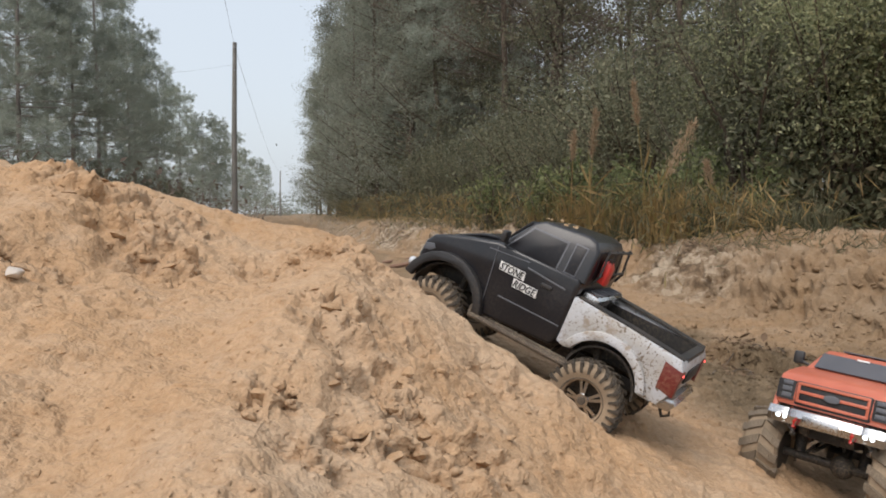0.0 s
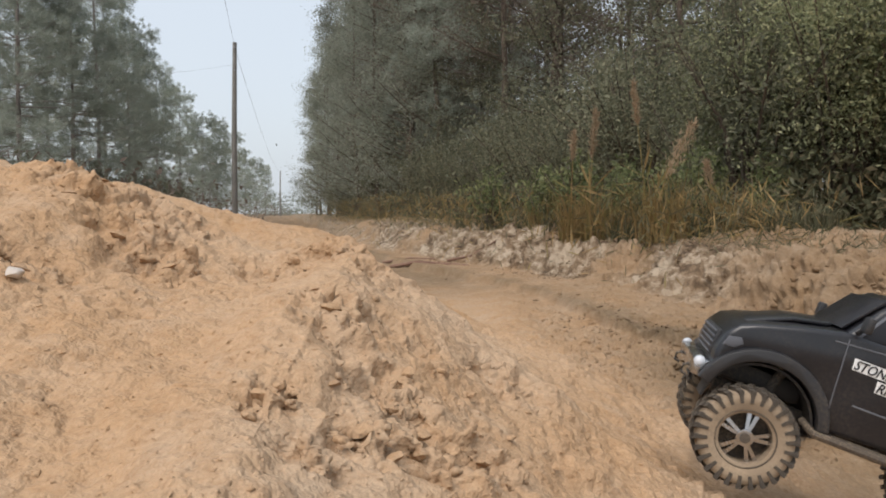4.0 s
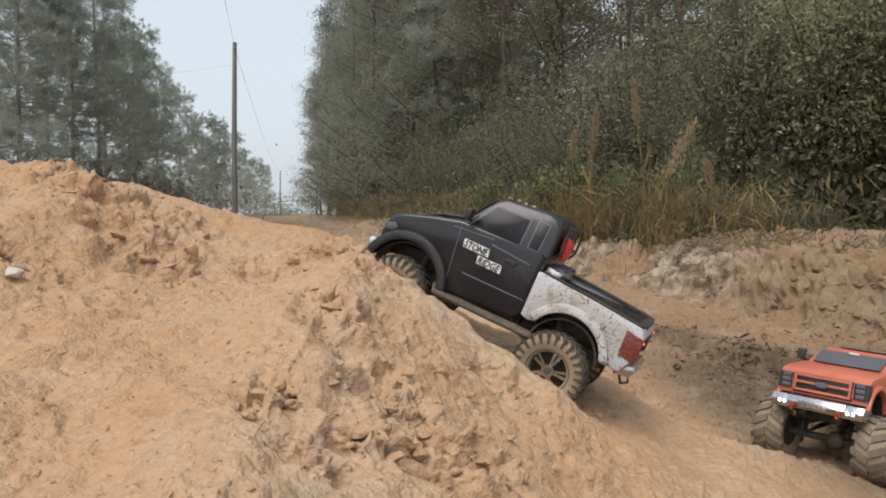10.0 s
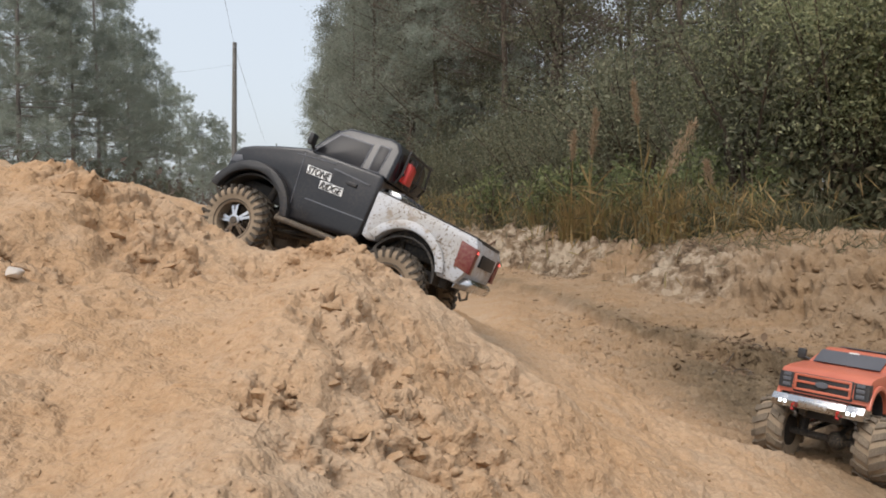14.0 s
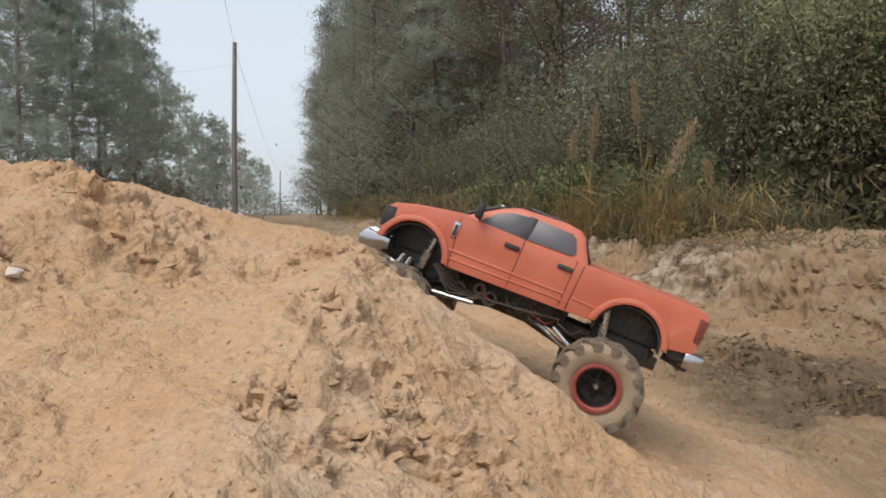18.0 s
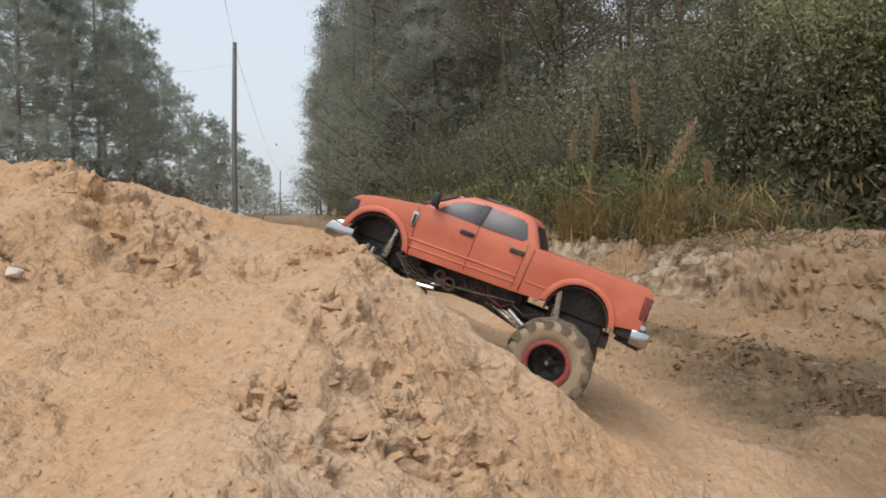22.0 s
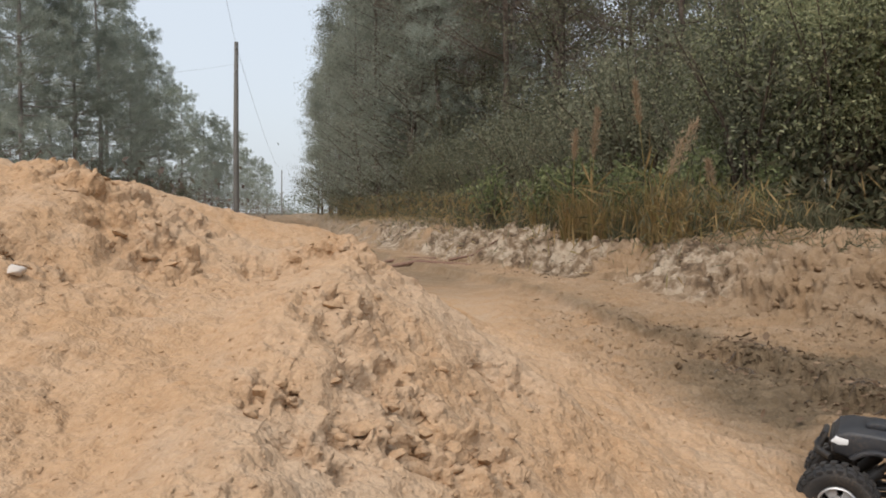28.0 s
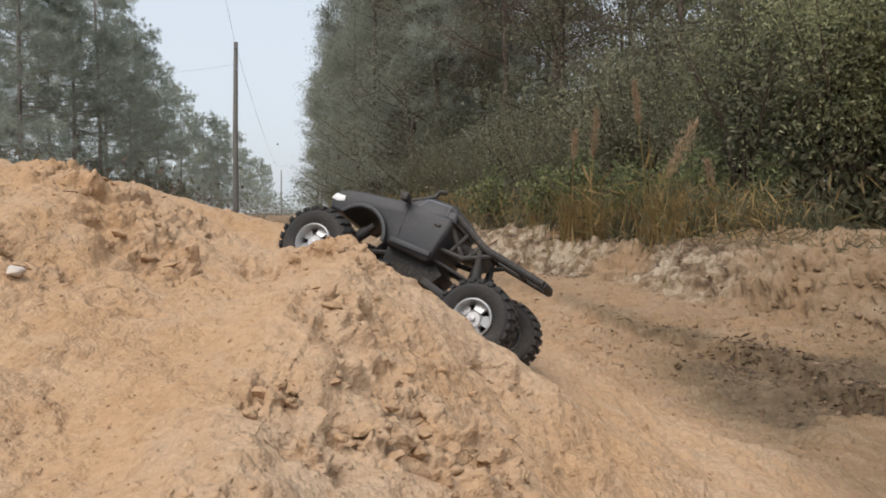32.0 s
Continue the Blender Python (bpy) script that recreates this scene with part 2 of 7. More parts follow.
def vnoise(x, y, seed):
    ix, iy = np.floor(x), np.floor(y)
    fx, fy = x - ix, y - iy
    fx, fy = fx * fx * fx * (fx * (fx * 6 - 15) + 10), fy * fy * fy * (fy * (fy * 6 - 15) + 10)
    a, b = rnd2(ix, iy, seed), rnd2(ix + 1, iy, seed)
    c, d = rnd2(ix, iy + 1, seed), rnd2(ix + 1, iy + 1, seed)
    return (a + (b - a) * fx) * (1 - fy) + (c + (d - c) * fx) * fy


def vnoise3(x, y, z, seed):
    ix, iy, iz = np.floor(x), np.floor(y), np.floor(z)
    fx, fy, fz = x - ix, y - iy, z - iz
    fx, fy, fz = fx * fx * (3 - 2 * fx), fy * fy * (3 - 2 * fy), fz * fz * (3 - 2 * fz)
    out = 0.0
    for dz in (0, 1):
        s = iz + dz
        kx, ky = ix + s * 57, iy + s * 113
        a, b, c, d = rnd2(kx, ky, seed), rnd2(kx + 1, ky, seed), rnd2(kx, ky + 1, seed), rnd2(kx + 1, ky + 1, seed)
        v = (a + (b - a) * fx) * (1 - fy) + (c + (d - c) * fx) * fy
        out = out + v * (fz if dz else 1 - fz)
    return out


def facets3(q, scale, seed):
    """Broken blocks with flat, tilted faces and narrow creases between them; about -0.5..0.5."""
    g = q / scale
    i0 = np.floor(g)
    n = len(q)
    f1, f2, own = np.full(n, 9.0), np.full(n, 9.0), np.zeros(n)
    off = np.zeros((n, 3))
    for dz in (-1, 0, 1):
        for dy in (-1, 0, 1):
            for dx in (-1, 0, 1):
                cx, cy, cz = i0[:, 0] + dx, i0[:, 1] + dy, i0[:, 2] + dz
                r1 = rnd2(cx + cz * 57, cy + cz * 113, seed)
                r2, r3 = (r1 * 97.31) % 1.0, (r1 * 5417.7) % 1.0
                ox, oy, oz = g[:, 0] - cx - r1, g[:, 1] - cy - r2, g[:, 2] - cz - r3
                d = ox * ox + oy * oy + oz * oz
                nearer = d < f1
                f2 = np.where(nearer, f1, np.minimum(f2, d))
                own = np.where(nearer, r1, own)
                for a, o in enumerate((ox, oy, oz)):
                    off[:, a] = np.where(nearer, o, off[:, a])
                f1 = np.where(nearer, d, f1)
    edge = np.clip((np.sqrt(f2) - np.sqrt(f1)) * 6, 0, 1)
    tilt = sum(((own * k) % 1.0 - 0.5) * off[:, a] for a, k in enumerate((313.7, 911.3, 1733.9)))
    proud = ((own * 71.7) % 1.0) ** 2
    return proud * edge ** 0.6 + 0.9 * tilt - 0.33


def crumbs3(q, scale, seed, share=0.8):
    """Rounded crumbs of uneven size packed beside and over each other, 0 to about 0.6."""
    g = q / scale
    i0 = np.floor(g)
    out = np.zeros(len(q))
    for dz in (-1, 0, 1):
        for dy in (-1, 0, 1):
            for dx in (-1, 0, 1):
                cx, cy, cz = i0[:, 0] + dx, i0[:, 1] + dy, i0[:, 2] + dz
                r1 = rnd2(cx + cz * 57, cy + cz * 113, seed)
                r2, r3, r4 = (r1 * 97.31) % 1.0, (r1 * 5417.7) % 1.0, (r1 * 771.3) % 1.0
                rad = np.where((r1 * 31.7) % 1.0 < share, 0.25 + 0.5 * r4 ** 2, 1e-3)
                d = (g[:, 0] - cx - r1) ** 2 + (g[:, 1] - cy - r2) ** 2 + (g[:, 2] - cz - r3) ** 2
                out = np.maximum(out, rad * np.clip(1 - d / rad ** 2, 0, 1) ** 0.75)
    return out


def fbm(x, y, scale, octaves, seed, gain=0.5):
    out, amp, tot = 0.0, 1.0, 0.0
    for o in range(octaves):
        out = out + amp * (vnoise(x / scale + 17.3 * o, y / scale - 9.1 * o, seed + o) - 0.5)
        tot += amp
        scale, amp = scale * 0.5, amp * gain
    return out / tot * 2


def lumps(x, y, cell, seed, share=0.7):
    """Domes of broken sand: one clod to a cell at most, of uneven size; height in cells."""
    wx = x + cell * 0.55 * fbm(x, y, cell * 0.8, 3, seed + 50)
    wy = y + cell * 0.55 * fbm(x, y, cell * 0.8, 3, seed + 70)
    gx, gy = wx / cell, wy / cell
    ix, iy = np.floor(gx), np.floor(gy)
    out = np.zeros_like(gx)
    for dx in (-1, 0, 1):
        for dy in (-1, 0, 1):
            cx, cy = ix + dx, iy + dy
            px, py = cx + rnd2(cx, cy, seed), cy + rnd2(cx, cy, seed + 1)
            r = 0.22 + 0.5 * rnd2(cx, cy, seed + 2) ** 2
            keep = rnd2(cx, cy, seed + 3) < share
            d2 = ((gx - px) ** 2 + ((gy - py) * (0.8 + 0.6 * rnd2(cx, cy, seed + 4))) ** 2) / r ** 2
            out = np.maximum(out, np.where(keep, r * np.clip(1 - d2, 0, 1) ** 0.55, 0))
    return out


def billow(x, y, scale, octaves, seed, gain=0.58):
    """Puffy lumps parted by sharp creases, 0..1."""
    out, amp, tot = 0.0, 1.0, 0.0
    for o in range(octaves):
        n = vnoise(x / scale + 31.7 * o, y / scale + 12.9 * o, seed + o) * 2 - 1
        out = out + amp * np.sqrt(n * n + 0.012)
        tot += amp
        scale, amp = scale * 0.47, amp * gain
    return out / tot


def step01(v, lo, hi):
    t = np.clip((v - lo) / (hi - lo), 0, 1)
    return t * t * (3 - 2 * t)


def softmin(a, b, k):
    h = np.clip(0.5 + 0.5 * (b - a) / k, 0, 1)
    return b + (a - b) * h - k * h * (1 - h)


# ---- the plan of the ground ----
FLAT = -0.03
TOE_Y = [0.0, 1.1, 1.3, 1.7, 2.05, 2.42, 3.18, 4.16, 7.3, 12.0]
TOE_X = [0.70, 0.85, 0.88, 0.90, 0.83, 0.78, 0.70, 0.48, -0.36, -1.6]
LIP_X = [-1.6, -0.773, -0.718, -0.681, -0.649, -0.617, -0.58, -0.539, -0.502, -0.457, -0.408, -0.369, -0.341, -0.312, -0.264, -0.228, -0.191, -0.155, -0.129, -0.102, -0.069, -0.036, 0.013, 0.067, 0.113, 0.164, 0.206, 0.5]
LIP_Y = [1.2, 1.2, 1.2, 1.2, 1.2, 1.2, 1.2, 1.2, 1.199, 1.186, 1.175, 1.165, 1.158, 1.149, 1.134, 1.124, 1.113, 1.1, 1.088, 1.077, 1.065, 1.052, 1.032, 1.013, 0.998, 0.981, 0.963, 0.78]
LIP_Z = [0.654, 0.66, 0.671, 0.676, 0.687, 0.69, 0.691, 0.68, 0.671, 0.638, 0.602, 0.585, 0.574, 0.562, 0.55, 0.547, 0.553, 0.558, 0.554, 0.536, 0.514, 0.494, 0.452, 0.408, 0.374, 0.34, 0.308, 0.12]
RUT_X = [-3.0, -0.96, -0.52, -0.27, -0.10, 0.02, 0.11, 0.25, 0.35, 0.45, 0.65, 0.82, 1.10, 1.6]
RUT_Y = [1.55, 1.48, 1.58, 1.50, 1.42, 1.40, 1.36, 1.29, 1.27, 1.23, 1.16, 1.30, 1.75, 1.9]
RUT_Z = [0.63, 0.625, 0.515, 0.435, 0.382, 0.340, 0.303, 0.245, 0.200, 0.160, 0.085, 0.02, -0.03, -0.03]
STEP_Y = [0.0, 1.5, 2.14, 2.49, 2.92, 3.19, 3.71, 5.14, 6.4, 8.0, 14.0]
STEP_X = [1.7, 1.40, 1.31, 1.28, 1.22, 1.12, 0.85, 0.66, 0.32, -0.3, -2.2]
BANK_Y = [0.0, 2.0, 3.58, 4.6, 5.8, 6.9, 9.0, 11.4, 30.0, 400.0]
BANK_X = [3.4, 2.45, 1.72, 1.60, 1.38, 0.80, 0.0, -0.9, -4.9, -82.6]


# where the broken clods lie thickest: place and reach
CLODDY = ((-0.482, 1.138, 0.087), (-0.429, 1.158, 0.053), (-0.443, 0.798, 0.037), (-0.383, 0.97, 0.052), (-0.439, 0.982, 0.045), (-0.113, 0.798, 0.049), (-0.045, 0.694, 0.043), (-0.134, 0.57, 0.031), (-0.064, 0.57, 0.031),
          (-0.012, 0.622, 0.043), (0.045, 0.67, 0.036), (-0.087, 0.502, 0.023), (-0.042, 0.854, 0.039), (0.083, 0.93, 0.043), (-0.179, 1.042, 0.048), (-0.122, 1.03, 0.039), (-0.382, 1.15, 0.044), (-0.248, 1.03, 0.032))


def cloddy(x, y):
    v = np.zeros_like(x)
    for cx, cy, r in CLODDY:
        v = np.maximum(v, np.exp(-((x - cx) ** 2 + (y - cy) ** 2) / (1.35 * r) ** 2))
    return step01(v + 0.35 * fbm(x, y, 0.12, 3, 91), 0.12, 0.75)


def ground(x, y, fine=True):
    """Height, share of the grey soil colour and pale-subsoil share at plan places."""
    toe = np.interp(y, TOE_Y, TOE_X) + 0.05 * fbm(x, y, 0.5, 3, 5)
    slope = FLAT + (0.46 - 0.20 * step01(y, 1.45, 2.5)) * (toe - x) - 0.03 * step01(y, 2.2, 5)
    far_cap = 0.60 - 0.05 * np.clip(y - 2.2, 0, 6) + 0.05 * np.clip(-x - 0.5, 0, 1)
    pile = softmin(slope, far_cap + 0.0 * x, 0.06)
    # the ridge behind the driven track
    pile = pile + 0.160 * step01(-x, 0.0, 0.25) * (1 - 0.35 * step01(-x, 0.45, 0.68)) * np.exp(-((y - 1.95) / 0.28) ** 2)
    lip_y = np.interp(x, LIP_X, LIP_Y)
    lip_z = np.interp(x, LIP_X, LIP_Z)
    rut_y, rut_z = np.interp(x, RUT_X, RUT_Y), np.interp(x, RUT_X, RUT_Z)
    # the camera's side of the lip falls towards the camera
    fall = np.interp(x, [-1.2, -0.6, 0.0, 0.36, 0.6], [0.21, 0.20, 0.17, 0.15, 0.20])
    near = lip_z - fall * np.clip(lip_y - y, 0, None) - 0.05 * np.clip(lip_y - y - 0.75, 0, None)
    behind = lip_z - 0.75 * np.clip(y - lip_y, 0, None)
    # the track behind the lip, as wide as the wheels
    side = np.abs(y - rut_y)
    track = rut_z + 0.02 * step01(side, 0.16, 0.30) + 0.13 * np.clip(y - rut_y, 0, 0.3)
    w = 1 - step01(y - rut_y, 0.16, 0.52)
    beyond = track * w + pile * (1 - w)
    z_far = np.maximum(behind, beyond)
    mound = np.where(y < lip_y, near, z_far)
    mound = FLAT + (mound - FLAT) * (1 - step01(-x, 3.6, 5.6)) * (1 - step01(y, 2.5, 4.2))
    # right of the toe: the flat track bed, a cut step and a terrace up to the bank
    wob = (0.05 * fbm(x, y, 0.45, 4, 21) + 0.03 * fbm(x, y, 0.13, 3, 22)) * (1 - 0.75 * step01(y, 2.8, 4.2))
    s = x - np.interp(y, STEP_Y, STEP_X) + wob
    flat = FLAT + 0.080 * step01(s, 0.0, 0.05) + 0.012 * np.clip(s, 0, 2)
    b = x - np.interp(y, BANK_Y, BANK_X) + 0.16 * fbm(x, y, 0.9, 4, 31)
    flat = flat + 0.30 * step01(b, -0.12, 0.42) + 0.05 * step01(b, 0.3, 1.2) + 0.02 * np.clip(b - 1, 0, 6)
    k = 0.05 + 0.11 * step01(x, 0.15, 0.5)
    h = np.clip(0.5 + 0.5 * (mound - flat) / k, 0, 1)
    z = flat + (mound - flat) * h + k * h * (1 - h)
    z = np.where(y > 13, flat, z)
    on_mound = step01(mound - flat, -0.11, 0.03) * (1 - step01(y, 4.5, 7.0))
    in_rut = (1 - step01(np.abs(y - rut_y), 0.14, 0.30)) * step01(y - lip_y, 0.0, 0.08) * step01(1.0 - x, 0, 0.2)
    bank = step01(b, -0.18, 0.02) * (1 - 0.6 * step01(b, 0.7, 1.6))
    if fine:
        rough = np.clip(on_mound * (1 - 0.5 * in_rut), 0, 1)
        front = step01(lip_y + 0.06 - y, 0, 0.05)
        rough = rough * (0.75 + 0.25 * front)
        patch = cloddy(x, y)
        wx, wy = x + 0.02 * fbm(x, y, 0.06, 2, 95), y + 0.02 * fbm(x, y, 0.06, 2, 97)
        add = 0.020 * fbm(x, y, 0.24, 3, 3) * (0.35 + 0.65 * rough) * (1 - 0.6 * step01(y, 2.2, 4))
        crumble = billow(wx, wy, 0.13, 3, 101) - 0.5
        add = add + rough * (0.009 + 0.008 * patch) * crumble
        add = add + rough * patch * 0.018 * lumps(x, y, 0.09, 11, 0.6)
        add = add + (1 - on_mound) * (1 - bank) * (0.012 * fbm(x, y, 0.13, 4, 15) + 0.008 * (billow(wx, wy, 0.03, 3, 113) - 0.5))
        add = add + bank * (0.10 * fbm(x, y, 0.6, 4, 16, 0.6) + 0.07 * (billow(x, y, 0.5, 3, 120) - 0.5) + 0.06 * lumps(x, y, 0.30, 17, 0.5))
        z = z + add
    grey = (1 - on_mound) * step01(fbm(x, y, 0.3, 3, 41) + 0.35, -0.3, 0.5)
    grey = np.clip((0.62 * (1 - on_mound) + 0.38 * grey) * (1 - 0.38 * step01(s, 0.05, 0.3)), 0, 1)
    grey = grey * (1 - 0.28 * step01(y, 3.0, 4.8))
    grey = np.maximum(grey, (0.40 + 0.18 * (1 - step01(y, 3.8, 5.0))) * bank)
    # greyer and darker colour towards the near right
    grey = grey + 0.40 * step01(x, 0.55, 0.85) * (1 - step01(y, 2.4, 3.2))
    grey = np.clip(grey + 0.22 * (1 - step01(mound - flat, 0.02, 0.22)) * step01(x, 0.22, 0.6) * on_mound, 0, 1)
    return z, grey, bank * step01(fbm(x, y, 0.8, 4, 44) + 0.22, -0.2, 0.4) * (0.40 + 0.60 * step01(y, 3.6, 5.4))


def surface_rough(x, y):
    """How broken the surface is: most on the heap's open side, least in the driven track."""
    lip_y, rut_y = np.interp(x, LIP_X, LIP_Y), np.interp(x, RUT_X, RUT_Y)
    in_rut = (1 - step01(np.abs(y - rut_y), 0.14, 0.30)) * step01(y - lip_y, 0.0, 0.08) * step01(1.0 - x, 0, 0.2)
    patch = cloddy(x, y)
    front = step01(lip_y + 0.06 - y, 0, 0.05)
    bank = step01(x - np.interp(y, BANK_Y, BANK_X), -0.2, 0.1)
    return (0.72 + 0.10 * front + 0.25 * patch * front) * (1 - 0.15 * in_rut) * (1 - bank) * (1 + 0.9 * step01(y, 1.7, 2.6)) * (1 + 0.7 * step01(x, 0.2, 0.45) * (1 - front)), patch * front * (1 - in_rut)


def height(x, y, fine=False):
    return float(ground(np.array([float(x)]), np.array([float(y)]), fine)[0][0])


def graded(parts):
    """Coordinates in stretches of (from, to, spacing at the start, spacing at the end)."""
    out = []
    for a, b, s0, s1 in parts:
        n = max(2, int(round(abs(b - a) / ((s0 + s1) / 2))))
        t = np.linspace(0, 1, n, endpoint=False)
        g = s1 / s0
        u = t if abs(g - 1) < 1e-6 else (g ** t - 1) / (g - 1)
        out.append(a + (b - a) * u)
    out.append(np.array([parts[-1][1]]))
    return np.concatenate(out)


GROUND = {}


def make_ground():
    """One sheet, fine where the heap lies and coarser with distance, out to the horizon."""
    us = graded([(-60, -3, 20, 0.8), (-3, -0.68, 0.5, 0.006), (-0.68, 0.68, 0.0021, 0.0021), (0.68, 3, 0.006, 0.5), (3, 60, 0.8, 20)])
    ys = graded([(-60, -1, 10, 0.15), (-1, 0.22, 0.15, 0.006), (0.22, 0.95, 0.0016, 0.0030), (0.95, 1.75, 0.0030, 0.0038), (1.75, 4, 0.006, 0.016), (4, 8.5, 0.018, 0.035), (8.5, 20, 0.035, 0.5), (20, 1200, 0.6, 90)])
    U, Y = np.meshgrid(us, ys)
    X = U * np.sqrt(Y * Y + 0.04)
    xs = us
    z, grey, pale = ground(X.ravel(), Y.ravel())
    nx, ny = len(xs), len(ys)
    # relief stands out along the slope's normal, so that clods bulge and overhang a little
    x, y = X.ravel(), Y.ravel()
    z0 = ground(x, y, False)[0]
    e = 0.03
    gx = (ground(x + e, y, False)[0] - ground(x - e, y, False)[0]) / (2 * e)
    gy = (ground(x, y + e, False)[0] - ground(x, y - e, False)[0]) / (2 * e)
    k = np.clip(1.2 / (1 + np.abs(y)), 0, 1)
    n = np.stack([-np.clip(gx, -1, 1) * k, -np.clip(gy, -1, 1) * k, np.ones_like(gx)], 1)
    n /= np.linalg.norm(n, axis=1, keepdims=True)
    # the sheet is coarse beside and behind the camera: plain, gently rolling ground there
    seen = (1 - step01(np.abs(U.ravel()), 0.74, 1.0)) * step01(y, 0.05, 0.2)
    z0 = z0 + (1 - seen) * 0.03 * fbm(x, y, 9.0, 2, 301)
    grey = grey * seen + 0.45 * (1 - seen) * (1 - step01(z0, 0.0, 0.2))
    pale = pale * seen
    z = z0 + (z - z0) * seen
    co = np.stack([x, y, z0], 1) + n * (z - z0)[:, None]
    # crumbs and small creases, laid on the lumps from all sides
    g = co.reshape(len(ys), len(us), 3)
    nn = np.cross(np.gradient(g, axis=1), np.gradient(g, axis=0)).reshape(-1, 3)
    nn /= np.linalg.norm(nn, axis=1, keepdims=True) + 1e-12
    close = np.clip(7.0 / (1.0 + np.abs(y)) - 0.6, 0, 1) * (np.abs(x) < 30) * (y > 0) * seen
    sel = np.nonzero(close > 0.01)[0]
    q = co[sel]
    rough, patch = surface_rough(x[sel], y[sel])
    fine = np.zeros(len(sel))
    for o, (scale, amp) in enumerate(((0.11, 0.0085), (0.055, 0.0055), (0.027, 0.0036), (0.013, 0.0022))):
        fine += amp * (vnoise3(q[:, 0] / scale + 7 * o, q[:, 1] / scale, q[:, 2] / scale, 140 + o) * 2 - 1)
    for o, (scale, amp) in enumerate(((0.034, 0.0050), (0.016, 0.0034))):
        v = vnoise3(q[:, 0] / scale + 3 * o, q[:, 1] / scale, q[:, 2] / scale, 240 + o) * 2 - 1
        fine += amp * (np.sqrt(v * v + 0.004) - 0.42)
    warp = np.stack([vnoise3(q[:, 0] / 0.009, q[:, 1] / 0.009, q[:, 2] / 0.009, 150 + o) - 0.5 for o in range(3)], 1)
    bend = np.stack([vnoise3(q[:, 0] / 0.022, q[:, 1] / 0.022, q[:, 2] / 0.022, 160 + o) - 0.5 for o in range(3)], 1)
    some = 0.25 + 0.75 * step01(vnoise3(q[:, 0] / 0.08, q[:, 1] / 0.08, q[:, 2] / 0.08, 155), 0.35, 0.7)
    for scale, amp, seed, spread in ((0.050, 0.030, 171, 0.08), (0.027, 0.019, 172, 0.45), (0.0150, 0.0105, 173, 0.75), (0.0090, 0.0044, 174, 0.9)):
        fine += amp * np.maximum(spread * some, 0.8 * patch) * (crumbs3(q + warp * scale * 0.5 + bend * scale * 0.9, scale, seed, 0.7) - 0.2)
    fine += 0.011 * patch * facets3(q + warp * 0.012, 0.045, 175)
    co[sel] += nn[sel] * (fine * rough * close[sel])[:, None]
    # the bank's broken face
    bank = step01(x - np.interp(y, BANK_Y, BANK_X), -0.25, 0.05) * (1 - step01(x - np.interp(y, BANK_Y, BANK_X), 1.2, 2.0)) * (y < 16) * (y > 1) * seen
    sel = np.nonzero(bank > 0.01)[0]
    q, fine = co[sel], np.zeros(len(sel))
    for o, (scale, amp) in enumerate(((0.20, 0.034), (0.09, 0.026), (0.045, 0.019), (0.024, 0.010))):
        fine += amp * (vnoise3(q[:, 0] / scale + 5 * o, q[:, 1] / scale, q[:, 2] / scale, 160 + o) * 2 - 1)
    warp = np.stack([vnoise3(q[:, 0] / 0.05, q[:, 1] / 0.05, q[:, 2] / 0.05, 190 + o) - 0.5 for o in range(3)], 1)
    where = step01(fbm(q[:, 0], q[:, 1], 0.7, 3, 193), -0.25, 0.3)
    for scale, amp, seed in ((0.26, 0.085, 181), (0.11, 0.045, 182), (0.05, 0.022, 183)):
        fine += amp * (0.6 + 0.4 * where) * facets3(q + warp * scale * 0.4, scale, seed)
    co[sel] += nn[sel] * (fine * bank[sel])[:, None]
    i = np.arange(nx * ny).reshape(ny, nx)
    quads = np.stack([i[:-1, :-1], i[:-1, 1:], i[1:, 1:], i[1:, :-1]], -1).reshape(-1, 4)
    me = quad_mesh("ground", co, quads)
    for name, v in (("soil", grey), ("pale", pale)):
        me.attributes.new(name, "FLOAT", "POINT").data.foreach_set("value", v.astype(np.float32))
    me.polygons.foreach_set("use_smooth", np.ones(len(quads), bool))
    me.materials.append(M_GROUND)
    GROUND.update(co=co, soil=grey, pale=pale, patch=cloddy(x, y))
    return tagged(new("ground", me), "heaped orange sand, grey dirt track and pale bank", "ground", kind="structure")


def quad_mesh(name, co, quads):
    me = bpy.data.meshes.new(name)
    me.vertices.add(len(co))
    me.vertices.foreach_set("co", np.asarray(co, np.float32).ravel())
    me.loops.add(quads.size)
    me.loops.foreach_set("vertex_index", quads.astype(np.int32).ravel())
    me.polygons.add(len(quads))
    me.polygons.foreach_set("loop_start", np.arange(0, quads.size, 4, dtype=np.int32))
    me.update(calc_edges=True)
    return me


make_ground()


# ---- mesh helpers ----
def finish(bm, angle=35):
    bmesh.ops.recalc_face_normals(bm, faces=bm.faces)
    for f in bm.faces:
        f.smooth = True
    for e in bm.edges:
        if len(e.link_faces) == 2 and e.calc_face_angle(0) > radians(angle):
            e.smooth = False


def part(name, bm, mat, parent, label="", at=None, angle=35):
    """One mesh object under a thing or a part."""
    finish(bm, angle)
    me = bpy.data.meshes.new(name)
    bm.to_mesh(me)
    bm.free()
    for m in (mat if isinstance(mat, (list, tuple)) else [mat]):
        me.materials.append(m)
    ob = new(name, me)
    ob.parent = parent
    if at is not None:
        ob.matrix_basis = at
    return tagged(ob, label)


